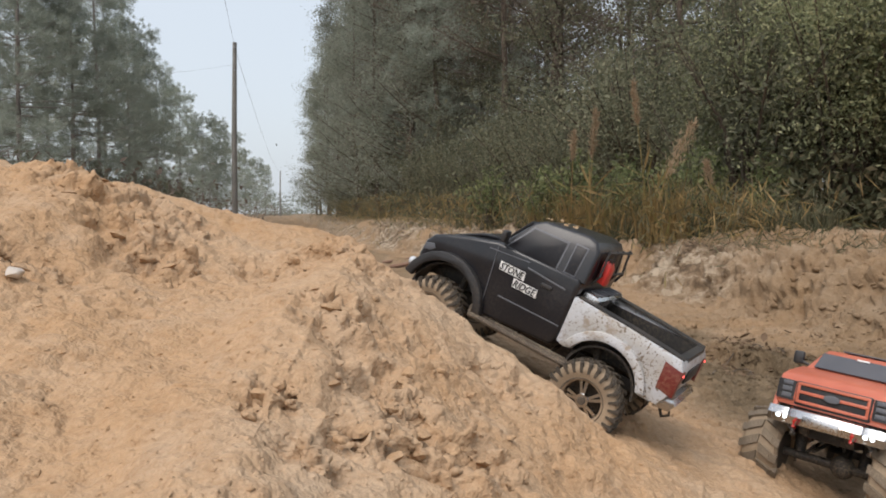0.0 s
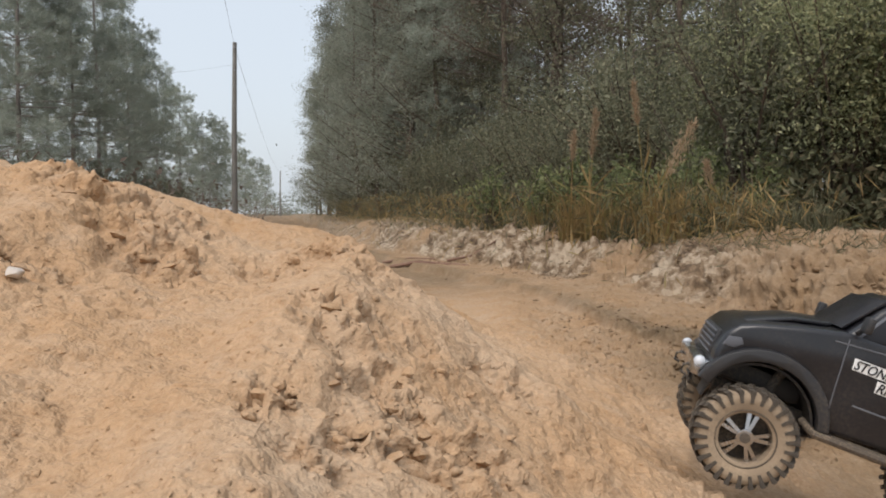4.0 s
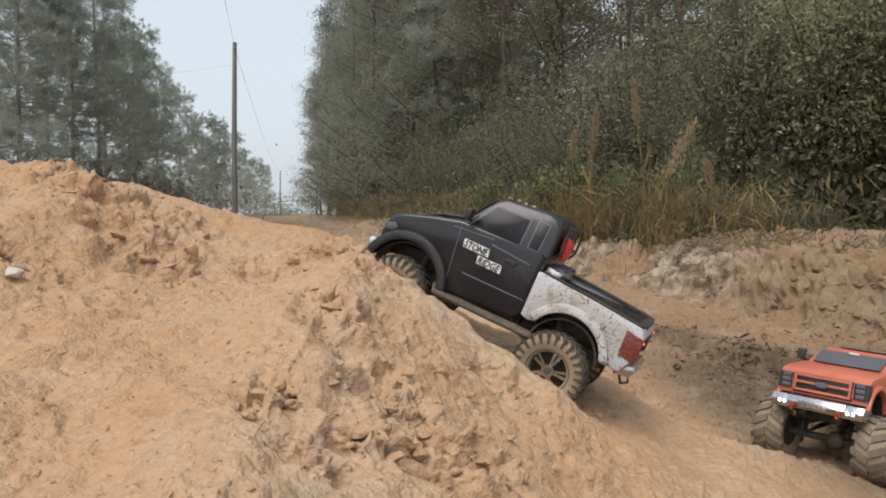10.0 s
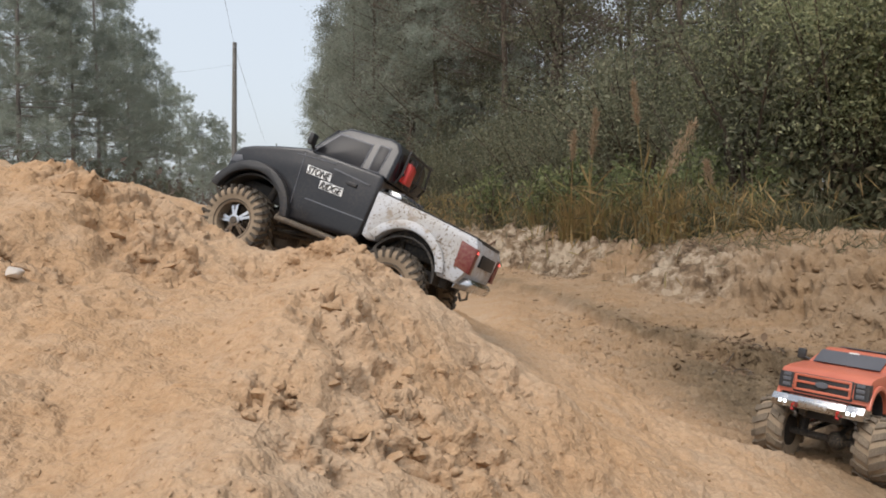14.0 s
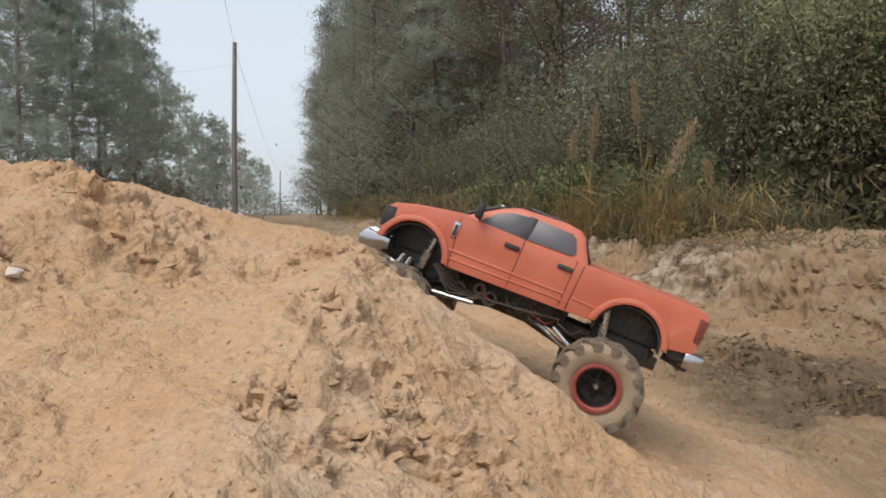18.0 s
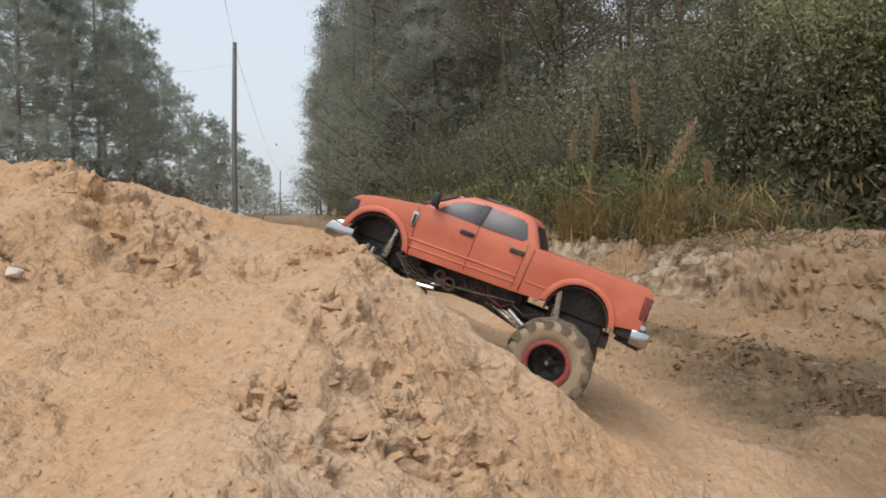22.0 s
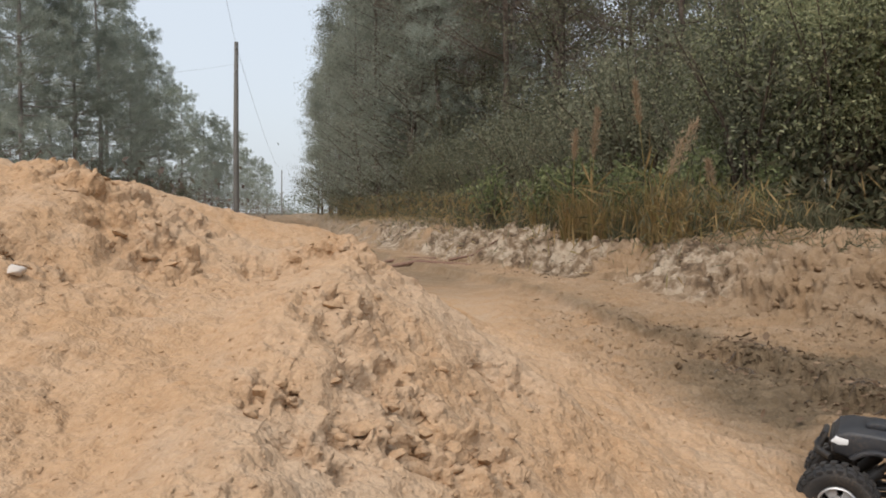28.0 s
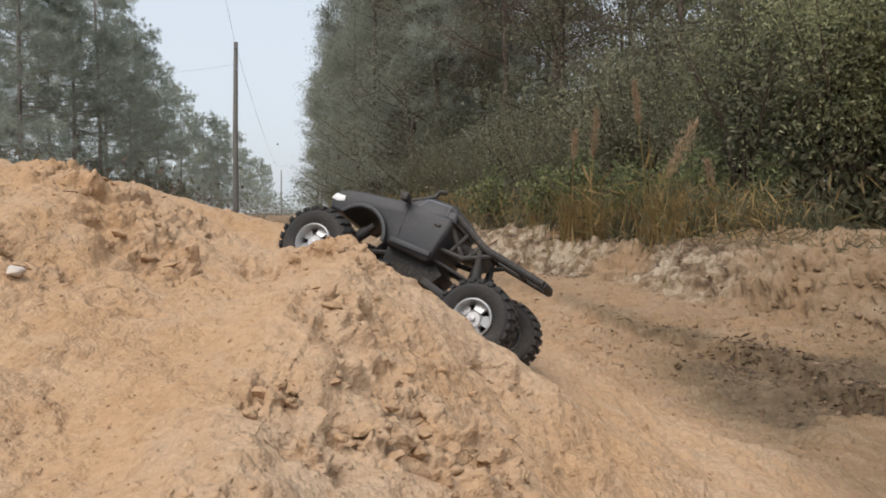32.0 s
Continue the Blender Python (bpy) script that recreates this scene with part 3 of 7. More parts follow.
def again(ob, parent, at=None):
    """A second part on the same mesh."""
    o = new(ob.name.split(".")[0], ob.data)
    o.parent = parent
    o.matrix_basis = at if at is not None else Matrix(ob.matrix_basis)
    if "label" in ob:
        o["label"] = ob["label"]
    return o


def box(bm, x0, x1, y0, y1, z0, z1, bev=0.0, mat=0):
    r = bmesh.ops.create_cube(bm, size=1.0, matrix=Matrix.Translation(((x0 + x1) / 2, (y0 + y1) / 2, (z0 + z1) / 2)) @ Matrix.Diagonal((abs(x1 - x0), abs(y1 - y0), abs(z1 - z0), 1)))
    faces = {f for v in r["verts"] for f in v.link_faces}
    for f in faces:
        f.material_index = mat
    if bev:
        bmesh.ops.bevel(bm, geom=list({e for v in r["verts"] for e in v.link_edges}), offset=bev, segments=2, affect="EDGES", profile=0.5)


def prism(bm, pts, y0, y1, bev=0.0, mat=0, segs=2, lean=0.0, z0=0.0):
    """A side outline (x, z) from y0 to y1; lean: how far both faces draw in per metre of height over z0."""
    def yy(y, z):
        return y - math.copysign(lean * (z - z0), y) if y else y
    a = [bm.verts.new((x, yy(y0, z), z)) for x, z in pts]
    b = [bm.verts.new((x, yy(y1, z), z)) for x, z in pts]
    n = len(pts)
    caps = [bm.faces.new(a), bm.faces.new(b[::-1])]
    strips = [bm.faces.new((a[i], b[i], b[(i + 1) % n], a[(i + 1) % n])) for i in range(n)]
    for f in caps + strips:
        f.material_index = mat
    bmesh.ops.recalc_face_normals(bm, faces=caps + strips)
    if bev:
        edges = [e for f in caps for e in f.edges]
        bmesh.ops.bevel(bm, geom=edges, offset=bev, segments=segs, affect="EDGES", profile=0.5, clamp_overlap=True)
    return strips


def tube(bm, path, r, n=8, mat=0, r1=None):
    pts = [Vector(p) for p in path]
    rings = []
    for i, p in enumerate(pts):
        d = (pts[min(i + 1, len(pts) - 1)] - pts[max(i - 1, 0)]).normalized()
        u = d.cross(Vector((0, 0, 1)))
        if u.length < 1e-3:
            u = d.cross(Vector((0, 1, 0)))
        u.normalize()
        v = d.cross(u)
        rr = r if r1 is None else r + (r1 - r) * i / (len(pts) - 1)
        rings.append([bm.verts.new(p + (u * math.cos(2 * math.pi * k / n) + v * math.sin(2 * math.pi * k / n)) * rr) for k in range(n)])
    for a, b in zip(rings, rings[1:]):
        for k in range(n):
            bm.faces.new((a[k], a[(k + 1) % n], b[(k + 1) % n], b[k])).material_index = mat
    bm.faces.new(rings[0][::-1]).material_index = mat
    bm.faces.new(rings[-1]).material_index = mat


def lathe(bm, prof, n=40, mat=0, closed=False):
    """A profile of (radius, y) turned about the y axis."""
    rings = [[bm.verts.new((r * math.cos(2 * math.pi * k / n), y, r * math.sin(2 * math.pi * k / n))) for k in range(n)] for r, y in prof]
    pairs = list(zip(rings, rings[1:])) + ([(rings[-1], rings[0])] if closed else [])
    for a, b in pairs:
        for k in range(n):
            bm.faces.new((a[k], a[(k + 1) % n], b[(k + 1) % n], b[k])).material_index = mat
    if not closed:
        for ring in (rings[0], rings[-1]):
            bm.faces.new(ring).material_index = mat


def arc(cx, cz, r, a0, a1, n=10, rz=None):
    return [(cx + r * math.cos(radians(a0 + (a1 - a0) * i / n)), cz + (rz or r) * math.sin(radians(a0 + (a1 - a0) * i / n))) for i in range(n + 1)]


def panel_with(strips, test, mat):
    """Gives the strips of an outline that a test picks another material slot."""
    for f in strips:
        if f.is_valid and test(f.calc_center_median()):
            f.material_index = mat


def B():
    return bmesh.new()


# ---- wheels ----
def tyre_mesh(r, w, depth=0.0055):
    bm = B()
    h = w / 2
    rc = r - depth
    lathe(bm, [(r * 0.50, -h * 0.80), (r * 0.60, -h * 0.98), (r * 0.76, -h * 1.06), (rc * 0.90, -h * 1.04), (rc * 0.975, -h * 0.9), (rc, -h * 0.55), (rc * 1.006, 0),
               (rc, h * 0.55), (rc * 0.975, h * 0.9), (rc * 0.90, h * 1.04), (r * 0.76, h * 1.06), (r * 0.60, h * 0.98), (r * 0.50, h * 0.80)], 56, closed=True)
    return bm


def lug_mesh(r, w, lugs, style, side):
    """One tread block of a tyre with its shoulder, at the angle 0."""
    bm = B()
    h = w / 2
    rc = r - (0.0085 if style == "mud" else 0.0048)
    skew, y0, y1, ln = {"bar": (0.42, 0.02, 1.06, 0.42), "mud": (0.75, 0.05, 1.10, 0.5)}.get(style, (0.15, 0.12, 1.08, 0.6))
    step = 2 * math.pi / lugs * ln
    quads = ((0, 1, 3, 2), (4, 6, 7, 5), (0, 4, 5, 1), (2, 3, 7, 6), (1, 5, 7, 3))
    for (ya, yb, ra) in ((y0, 0.72, r), (0.72, y1, r * 0.975)):
        pts = []
        for yy in (ya, yb):
            for e in (-0.5, 0.5):
                for rr in (rc * 0.94, ra - 0.002 * (yy > 1)):
                    aa = skew * yy * 0.32 + e * step
                    pts.append(bm.verts.new((rr * math.cos(aa), side * yy * h, rr * math.sin(aa))))
        for q in quads:
            bm.faces.new([pts[i] for i in q])
    if style != "fine":
        pts = []
        for rr in (r * (0.71 if style == "bar" else 0.78), r * 0.965):
            for e in (-0.42, 0.42):
                for yy in (0.95, 1.14 if rr > r * 0.9 else 1.11):
                    aa = skew * 0.32 + e * step
                    pts.append(bm.verts.new((rr * math.cos(aa), side * yy * h, rr * math.sin(aa))))
        for q in quads:
            bm.faces.new([pts[i] for i in q])
    return bm


def spoke_prism(bm, a, r0, r1, w0, w1, y0, y1, mat=0):
    c, s = math.cos(a), math.sin(a)
    vs = []
    for y in (y0, y1):
        for r, w in ((r0, -w0), (r0, w0), (r1, w1), (r1, -w1)):
            yy = y - (0.004 if r == r1 else 0)
            vs.append(bm.verts.new((r * c - w * s, yy, r * s + w * c)))
    for q in ((3, 2, 1, 0), (4, 5, 6, 7), (0, 1, 5, 4), (1, 2, 6, 5), (2, 3, 7, 6), (3, 0, 4, 7)):
        bm.faces.new([vs[i] for i in q]).material_index = mat


def wheel_set(truck, r, w, lugs, style, tyre_mats, rim_kind, places, labels):
    """Four wheels, each a hub that carries tyre and rim; returns the hubs. Outer face at +y."""
    hubs = []
    first = None
    h = w / 2
    for (x, y, z) in places:
        flip = 180 if y < 0 else 0
        if first is None:
            bm = B()
            lathe(bm, [(0.0055, -h * 0.7), (0.0055, h * 0.55), (0.0035, h * 0.62)], 12)
            hub = part("wheel", bm, M_STEEL, truck, labels[0])
            tyre = part("tyre", tyre_mesh(r, w), tyre_mats[0], hub, labels[1], pose(0, 0, 0))
            blocks = []
            for k in range(lugs):
                for side in (-1, 1):
                    at = pose(0, 0, 0, 0, -360 * (k + (0.5 if side > 0 else 0)) / lugs, 0)
                    if k == 0:
                        blocks.append(part("tread_block", lug_mesh(r, w, lugs, style, side), tyre_mats[1], hub, "", at))
                    else:
                        blocks.append(again(blocks[side > 0], hub, at))
            bm = B()
            if rim_kind == "spoked":
                R = r * 0.60
                lathe(bm, [(R, -h * 0.9), (R * 1.0, h * 0.92), (R * 0.93, h * 0.97), (R * 0.90, h * 0.8), (R * 0.88, -h * 0.2), (R * 0.88, -h * 0.9)], 40, mat=1, closed=True)
                lathe(bm, [(R * 0.89, -h * 0.35), (0.004, -h * 0.30)], 30, mat=1)
                for k in range(5):
                    for off in (-0.16, 0.16):
                        spoke_prism(bm, 2 * math.pi * k / 5 + off, R * 0.20, R * 0.92, 0.0022, 0.0030, h * 0.22, h * 0.60)
                lathe(bm, [(R * 0.30, h * 0.3), (R * 0.28, h * 0.68), (R * 0.2, h * 0.7)], 24)
                lathe(bm, [(R * 0.17, h * 0.68), (R * 0.16, h * 0.8), (R * 0.06, h * 0.82)], 16, mat=1)
                rim = part("rim", bm, [M_CHROME, M_RAIL], hub, labels[2])
                rings = []
            elif rim_kind == "dish":
                R = r * 0.50
                lathe(bm, [(R, -h * 0.9), (R, h * 0.5), (R * 0.93, h * 0.45), (R * 0.75, -h * 0.2), (R * 0.3, -h * 0.35), (R * 0.28, -h * 0.05), (0.004, -h * 0.02)], 40)
                for k in range(6):
                    spoke_prism(bm, 2 * math.pi * k / 6, R * 0.28, R * 0.85, 0.003, 0.004, -h * 0.38, -h * 0.12)
                rim = part("rim", bm, M_DARK, hub, labels[2])
                bm = B()
                lathe(bm, [(R * 1.05, h * 0.85), (R * 1.06, h * 1.02), (R * 0.92, h * 1.04), (R * 0.84, h * 0.95), (R * 0.84, h * 0.7)], 40, closed=True)
                rings = [part("beadlock_ring", bm, M_REDRING, hub, "dusty red beadlock ring")]
            else:
                R = r * 0.48
                lathe(bm, [(R * 1.02, -h * 0.8), (R * 1.02, h * 0.95), (R * 0.95, h * 1.0), (R * 0.9, h * 0.92), (R * 0.88, h * 0.62), (R * 0.82, h * 0.5), (R * 0.80, h * 0.3), (R * 0.9, -h * 0.4)], 44, closed=True)
                lathe(bm, [(R * 0.86, -h * 0.1), (0.004, -h * 0.1)], 30, mat=1)
                lathe(bm, [(R * 0.50, h * 0.1), (R * 0.47, h * 0.52), (R * 0.36, h * 0.66), (R * 0.15, h * 0.66)], 30)
                for k in range(5):
                    spoke_prism(bm, 2 * math.pi * k / 5, R * 0.44, R * 0.86, 0.0068, 0.0112, h * 0.2, h * 0.58)
                lathe(bm, [(R * 0.14, h * 0.6), (R * 0.13, h * 0.85), (R * 0.05, h * 0.87)], 14)
                rim = part("rim", bm, [M_SILVER, M_DARK], hub, labels[2])
                rings = []
            first = (hub, tyre, rim, rings + blocks)
        else:
            hub = again(first[0], truck)
            for o in (first[1], first[2], *first[3]):
                again(o, hub)
        for c in hub.children:
            c.matrix_basis = pose(0, 0, 0, 0, 0, flip) @ c.matrix_basis
        hub.matrix_basis = pose(x, y, z)
        hubs.append((hub, x, y, z))
    return hubs


def under_parts(truck, xr, xf, z, half, rail_z, shock_top, mat=M_CHASSIS, bright=False):
    """Rails, axles, links, shocks, drive shafts and a skid plate."""
    for s in (1, -1):
        bm = B()
        box(bm, xr - 0.08, xf + 0.05, s * 0.032, s * 0.040, rail_z, rail_z + 0.022, 0.002)
        part("frame_rail", bm, mat, truck)
    for x in (xr, xf):
        bm = B()
        tube(bm, [(x, -half, z), (x, half, z)], 0.0085, 10)
        lat = Matrix.Translation((x, 0.022, z))
        bmesh.ops.create_uvsphere(bm, u_segments=12, v_segments=8, radius=0.021, matrix=lat)
        part("axle", bm, mat, truck)
        for s in (1, -1):
            sx = 0.022 if x < 0 else -0.022
            bm = B()
            tube(bm, [(x + sx * 0.4, s * 0.055, z + 0.012), (x + sx * 1.2, s * 0.06, shock_top)], 0.0075, 10)
            tube(bm, [(x + sx * 0.2, s * 0.055, z), (x + sx * 0.7, s * 0.058, (z + shock_top) / 2)], 0.0105, 10, 1)
            part("shock_absorber", bm, [M_STEEL if bright else mat, M_DARK], truck)
            for dz, yy, ln in ((-0.004, 0.052, 0.13), (0.014, 0.03, 0.11)):
                bm = B()
                d = ln if x < 0 else -ln
                tube(bm, [(x, s * yy, z + dz), (x + d, s * (yy - 0.016), rail_z + 0.002)], 0.0038, 8)
                part("suspension_link", bm, M_STEEL if bright and dz < 0 else mat, truck)
    bm = B()
    tube(bm, [(xr, 0.01, z), (0.0, 0.004, rail_z), (xf, 0.01, z)], 0.0048, 8)
    part("drive_shaft", bm, mat, truck)
    bm = B()
    prism(bm, [(-0.055, rail_z - 0.008), (0.055, rail_z - 0.008), (0.075, rail_z + 0.004), (0.07, rail_z + 0.03), (-0.07, rail_z + 0.03), (-0.075, rail_z + 0.004)], -0.036, 0.036, 0.003)
    part("gearbox", bm, mat, truck)


def letters(words, size, mat, parent, at, depth=0.0006, shear=0.25):
    """Raised lettering as a mesh part."""
    cu = bpy.data.curves.new("letters", "FONT")
    cu.body, cu.size, cu.extrude, cu.shear, cu.align_x, cu.align_y = words, size, depth, shear, "CENTER", "CENTER"
    cu.offset = size * 0.012
    cu.resolution_u = 3
    tmp = new("letters_curve", cu)
    dg = bpy.context.evaluated_depsgraph_get()
    me = bpy.data.meshes.new_from_object(tmp.evaluated_get(dg))
    bpy.data.objects.remove(tmp)
    me.materials.clear()
    me.materials.append(mat)
    o = new("lettering", me)
    o.parent, o.matrix_basis = parent, at
    return o


def decal(truck, words, x, z, y, size, wide):
    """A white sticker with black letters on the left flank (outward +y)."""
    bm = B()
    at = Matrix(((-1, 0, 0, x), (0, 0, 1, y), (0, 1, 0, z), (0, 0, 0, 1)))
    h = size * 0.52
    prism(bm, [(-wide, -h), (wide * 0.94, -h), (wide, h), (-wide * 0.94, h)], 0.0, 0.0006)
    bmesh.ops.transform(bm, matrix=Matrix.Rotation(radians(-90), 4, "X") @ Matrix.Diagonal((1, 1, -1, 1)), verts=bm.verts)
    base = part("sticker", bm, M_DECAL_W, truck, "white sticker with black slanted letters", at)
    o = letters(words, size, M_DECAL_K, base, pose(0, 0, 0.0009))
    xs = [v.co.x for v in o.data.vertices]
    ys = [v.co.y for v in o.data.vertices]
    kx, ky = 1.80 * wide / (max(xs) - min(xs)), 1.70 * h / (max(ys) - min(ys))
    o.data.transform(Matrix.Diagonal((kx, ky, 1, 1)) @ Matrix.Translation((-(max(xs) + min(xs)) / 2, -(max(ys) + min(ys)) / 2, 0)))


# ---- the black and white model pickup ----
def black_truck():
    t = tagged(new("model_pickup"), "scale model pickup with black cab and mud-spattered white bed", "model truck")
    w = 0.101
    bm = B()
    out = [(0.237, 0.128), (0.239, 0.150), (0.234, 0.177), (0.222, 0.193), (0.200, 0.203), (0.150, 0.219), (0.092, 0.234), (-0.072, 0.236), (-0.078, 0.222), (-0.074, 0.120), (-0.066, 0.108), (0.075, 0.098)]
    out += arc(0.161, 0.084, 0.076, 168, 22, 12)
    st = prism(bm, out, -w, w, 0.007, segs=3)
    panel_with(st, lambda c: c.z < 0.17 and c.x < 0.24, 1)
    part("cab_body", bm, [M_BLACK, M_DARK], t, "gloss black cab and bonnet")
    bm = B()
    prism(bm, [(0.094, 0.229), (0.052, 0.289), (0.034, 0.300), (-0.05, 0.307), (-0.069, 0.303), (-0.080, 0.288), (-0.083, 0.229)], -0.097, 0.097, 0.006, segs=3, lean=0.30, z0=0.229)
    part("roof", bm, M_BLACK, t, "gloss black roof with rounded edges")
    # bonnet bulge and cowl
    bm = B()
    prism(bm, [(0.215, 0.194), (0.15, 0.2215), (0.105, 0.2315), (0.10, 0.2385), (0.15, 0.2275), (0.205, 0.202)], -0.052, 0.052, 0.003)
    part("bonnet_bulge", bm, M_BLACK, t)
    # side windows with grey frames
    def lean_panel(name, pts, mat, y, th, lab=""):
        for s in (1, -1):
            b2 = B()
            prism(b2, pts, s * y, s * (y + th), 0.0004, lean=0.30, z0=0.229)
            part(name, b2, mat, t, lab)
    lean_panel("window_surround", [(0.082, 0.229), (0.046, 0.2835), (-0.025, 0.2845), (-0.026, 0.231), (0.040, 0.229), (0.050, 0.223), (0.078, 0.223)], M_SEAM, 0.0968, 0.0012)
    lean_panel("side_window", [(0.077, 0.231), (0.044, 0.2805), (-0.022, 0.2815), (-0.023, 0.234), (0.042, 0.232), (0.051, 0.227), (0.074, 0.227)], M_GLASS_DARK, 0.0980, 0.0010, "smoked side window")
    lean_panel("window_surround", [(-0.038, 0.234), (-0.036, 0.2885), (-0.061, 0.2885), (-0.061, 0.234)], M_SEAM, 0.0968, 0.0012)
    lean_panel("quarter_window", [(-0.0405, 0.237), (-0.0385, 0.286), (-0.0585, 0.286), (-0.0585, 0.237)], M_GLASS_DARK, 0.0980, 0.0010)
    bm = B()
    prism(bm, [(0.0945, 0.235), (0.0975, 0.2365), (0.0585, 0.290), (0.0555, 0.287)], -0.074, 0.074, 0.0008)
    part("windscreen", bm, M_GLASS_DARK, t, "dark glossy windscreen")
    bm = B()
    prism(bm, [(-0.0815, 0.240), (-0.0845, 0.240), (-0.0815, 0.288), (-0.0785, 0.288)], -0.068, 0.068, 0.0008)
    part("rear_window", bm, M_GLASS_DARK, t)
    # door seams and creases
    for pts in ([(0.022, 0.2135), (0.022, 0.2165), (-0.056, 0.2105), (-0.056, 0.2075)], [(0.055, 0.1435), (0.055, 0.146), (-0.070, 0.1475), (-0.070, 0.145)],
                [(0.090, 0.226), (0.0885, 0.226), (0.078, 0.115), (0.0795, 0.115)], [(0.022, 0.226), (0.105, 0.2185), (0.105, 0.2165), (0.022, 0.2235)]):
        for s in (1, -1):
            bm = B()
            prism(bm, pts, s * (w - 0.0006), s * (w + 0.0011), 0.0003)
            part("door_seam", bm, M_SEAM, t)
    for s in (1, -1):
        bm = B()
        box(bm, -0.012, -0.034, s * (w - 0.001), s * (w + 0.004), 0.196, 0.203, 0.0015)
        part("door_handle", bm, M_TRIM, t)
        # fender flare in front
        bm = B()
        prism(bm, arc(0.161, 0.086, 0.091, 172, 14, 14) + arc(0.161, 0.084, 0.0755, 16, 170, 14), s * (w - 0.004), s * (w + 0.013), 0.003)
        part("front_flare", bm, M_TRIM, t, "broad black fender flare")
        bm = B()
        prism(bm, [(0.234, 0.160), (0.230, 0.174), (0.214, 0.178), (0.208, 0.170), (0.218, 0.161)], s * (w - 0.016), s * (w + 0.0015), 0.002)
        part("headlight", bm, M_SEAM, t, "smoked grey headlight lens")
        # mirrors, step rails
        bm = B()
        tube(bm, [(0.082, s * 0.092, 0.236), (0.080, s * 0.108, 0.246)], 0.0028, 6)
        box(bm, 0.074, 0.084, s * 0.103, s * 0.124, 0.240, 0.262, 0.003)
        part("mirror", bm, M_TRIM, t)
        bm = B()
        tube(bm, [(0.100, s * 0.085, 0.100), (0.090, s * 0.112, 0.092), (-0.112, s * 0.112, 0.094), (-0.125, s * 0.085, 0.100)], 0.0055, 8)
        tube(bm, [(0.085, s * 0.094, 0.094), (-0.108, s * 0.094, 0.096)], 0.004, 8)
        for x in (0.06, 0.0, -0.07):
            tube(bm, [(x, s * 0.04, 0.100), (x, s * 0.112, 0.093)], 0.0035, 6)
        part("rock_rail", bm, M_RAIL, t, "sand-caked tubular rock rail")
    # grille
    bm = B()
    box(bm, 0.244, 0.2515, -0.066, 0.066, 0.136, 0.176, 0.003)
    gr = part("grille", bm, M_TRIM, t)
    for k in range(5):
        bm = B()
        box(bm, 0.2505, 0.254, -0.062, 0.062, 0.139 + k * 0.0077, 0.142 + k * 0.0077, 0.0008)
        part("grille_bar", bm, M_SEAM, gr)
    bm = B()
    prism(bm, [(0.246, 0.104), (0.268, 0.106), (0.270, 0.126), (0.262, 0.131), (0.246, 0.131)], -0.094, 0.094, 0.004, segs=2)
    fb = part("front_bumper", bm, M_CHROME, t, "scuffed metal front bumper")
    for s in (1, -1):
        bm = B()
        bmesh.ops.create_uvsphere(bm, u_segments=12, v_segments=8, radius=0.0085, matrix=Matrix.Translation((0.262, s * 0.089, 0.125)))
        part("fog_light", bm, M_LENS, fb)
        bm = B()
        tube(bm, [(0.268, s * 0.055, 0.113), (0.276, s * 0.055, 0.108), (0.276, s * 0.055, 0.098), (0.268, s * 0.055, 0.096)], 0.0025, 6)
        part("shackle", bm, M_CHASSIS, fb)
    for c in t.children:
        if c.name.split(".")[0] in ("grille", "front_bumper"):
            c.matrix_basis = pose(-0.011, 0, 0)
    # bed: two walls, tailgate, front wall, floor
    wall = [(-0.0755, 0.206), (-0.18, 0.199), (-0.262, 0.191), (-0.280, 0.189), (-0.288, 0.176), (-0.284, 0.130), (-0.270, 0.104), (-0.240, 0.104)]
    wall += arc(-0.167, 0.092, 0.069, 170, 24, 12) + [(-0.088, 0.117), (-0.0755, 0.122)]
    for s in (1, -1):
        bm = B()
        prism(bm, wall, s * 0.078, s * w, 0.005, segs=2)
        part("bed_side", bm, M_WHITE, t, "white bed side splashed with mud")
        bm = B()
        prism(bm, arc(-0.167, 0.094, 0.083, 168, 26, 14) + arc(-0.167, 0.092, 0.0685, 28, 166, 14), s * (w - 0.004), s * (w + 0.010), 0.0035)
        part("rear_flare", bm, M_WHITE, t, "muddy white wheel flare")
        bm = B()
        prism(bm, [(-0.256, 0.178), (-0.2895, 0.172), (-0.2885, 0.126), (-0.258, 0.132)], s * 0.080, s * (w + 0.0014), 0.002)
        tl = part("tail_light", bm, M_LAMP_RED, t, "dusty red tail light")
        bm = B()
        bmesh.ops.create_uvsphere(bm, u_segments=8, v_segments=6, radius=0.0025, matrix=Matrix.Translation((-0.2895, s * 0.094, 0.166)))
        part("led", bm, M_LED_RED, tl)
        bm = B()
        prism(bm, arc(-0.167, 0.085, 0.066, 178, 2, 14) + arc(-0.167, 0.085, 0.062, 2, 178, 14), s * 0.055, s * 0.096, 0)
        part("wheel_housing", bm, M_DARK, t)
        bm = B()
        prism(bm, arc(0.161, 0.080, 0.0755, 178, 2, 14) + arc(0.161, 0.080, 0.072, 2, 178, 14), s * 0.055, s * 0.096, 0)
        part("wheel_housing", bm, M_DARK, t)
    bm = B()
    prism(bm, [(-0.283, 0.188), (-0.2885, 0.176), (-0.2845, 0.130), (-0.277, 0.118), (-0.270, 0.118), (-0.274, 0.188)], -0.079, 0.079, 0.002)
    tg = part("tailgate", bm, M_WHITE, t, "dirty white tailgate")
    bm = B()
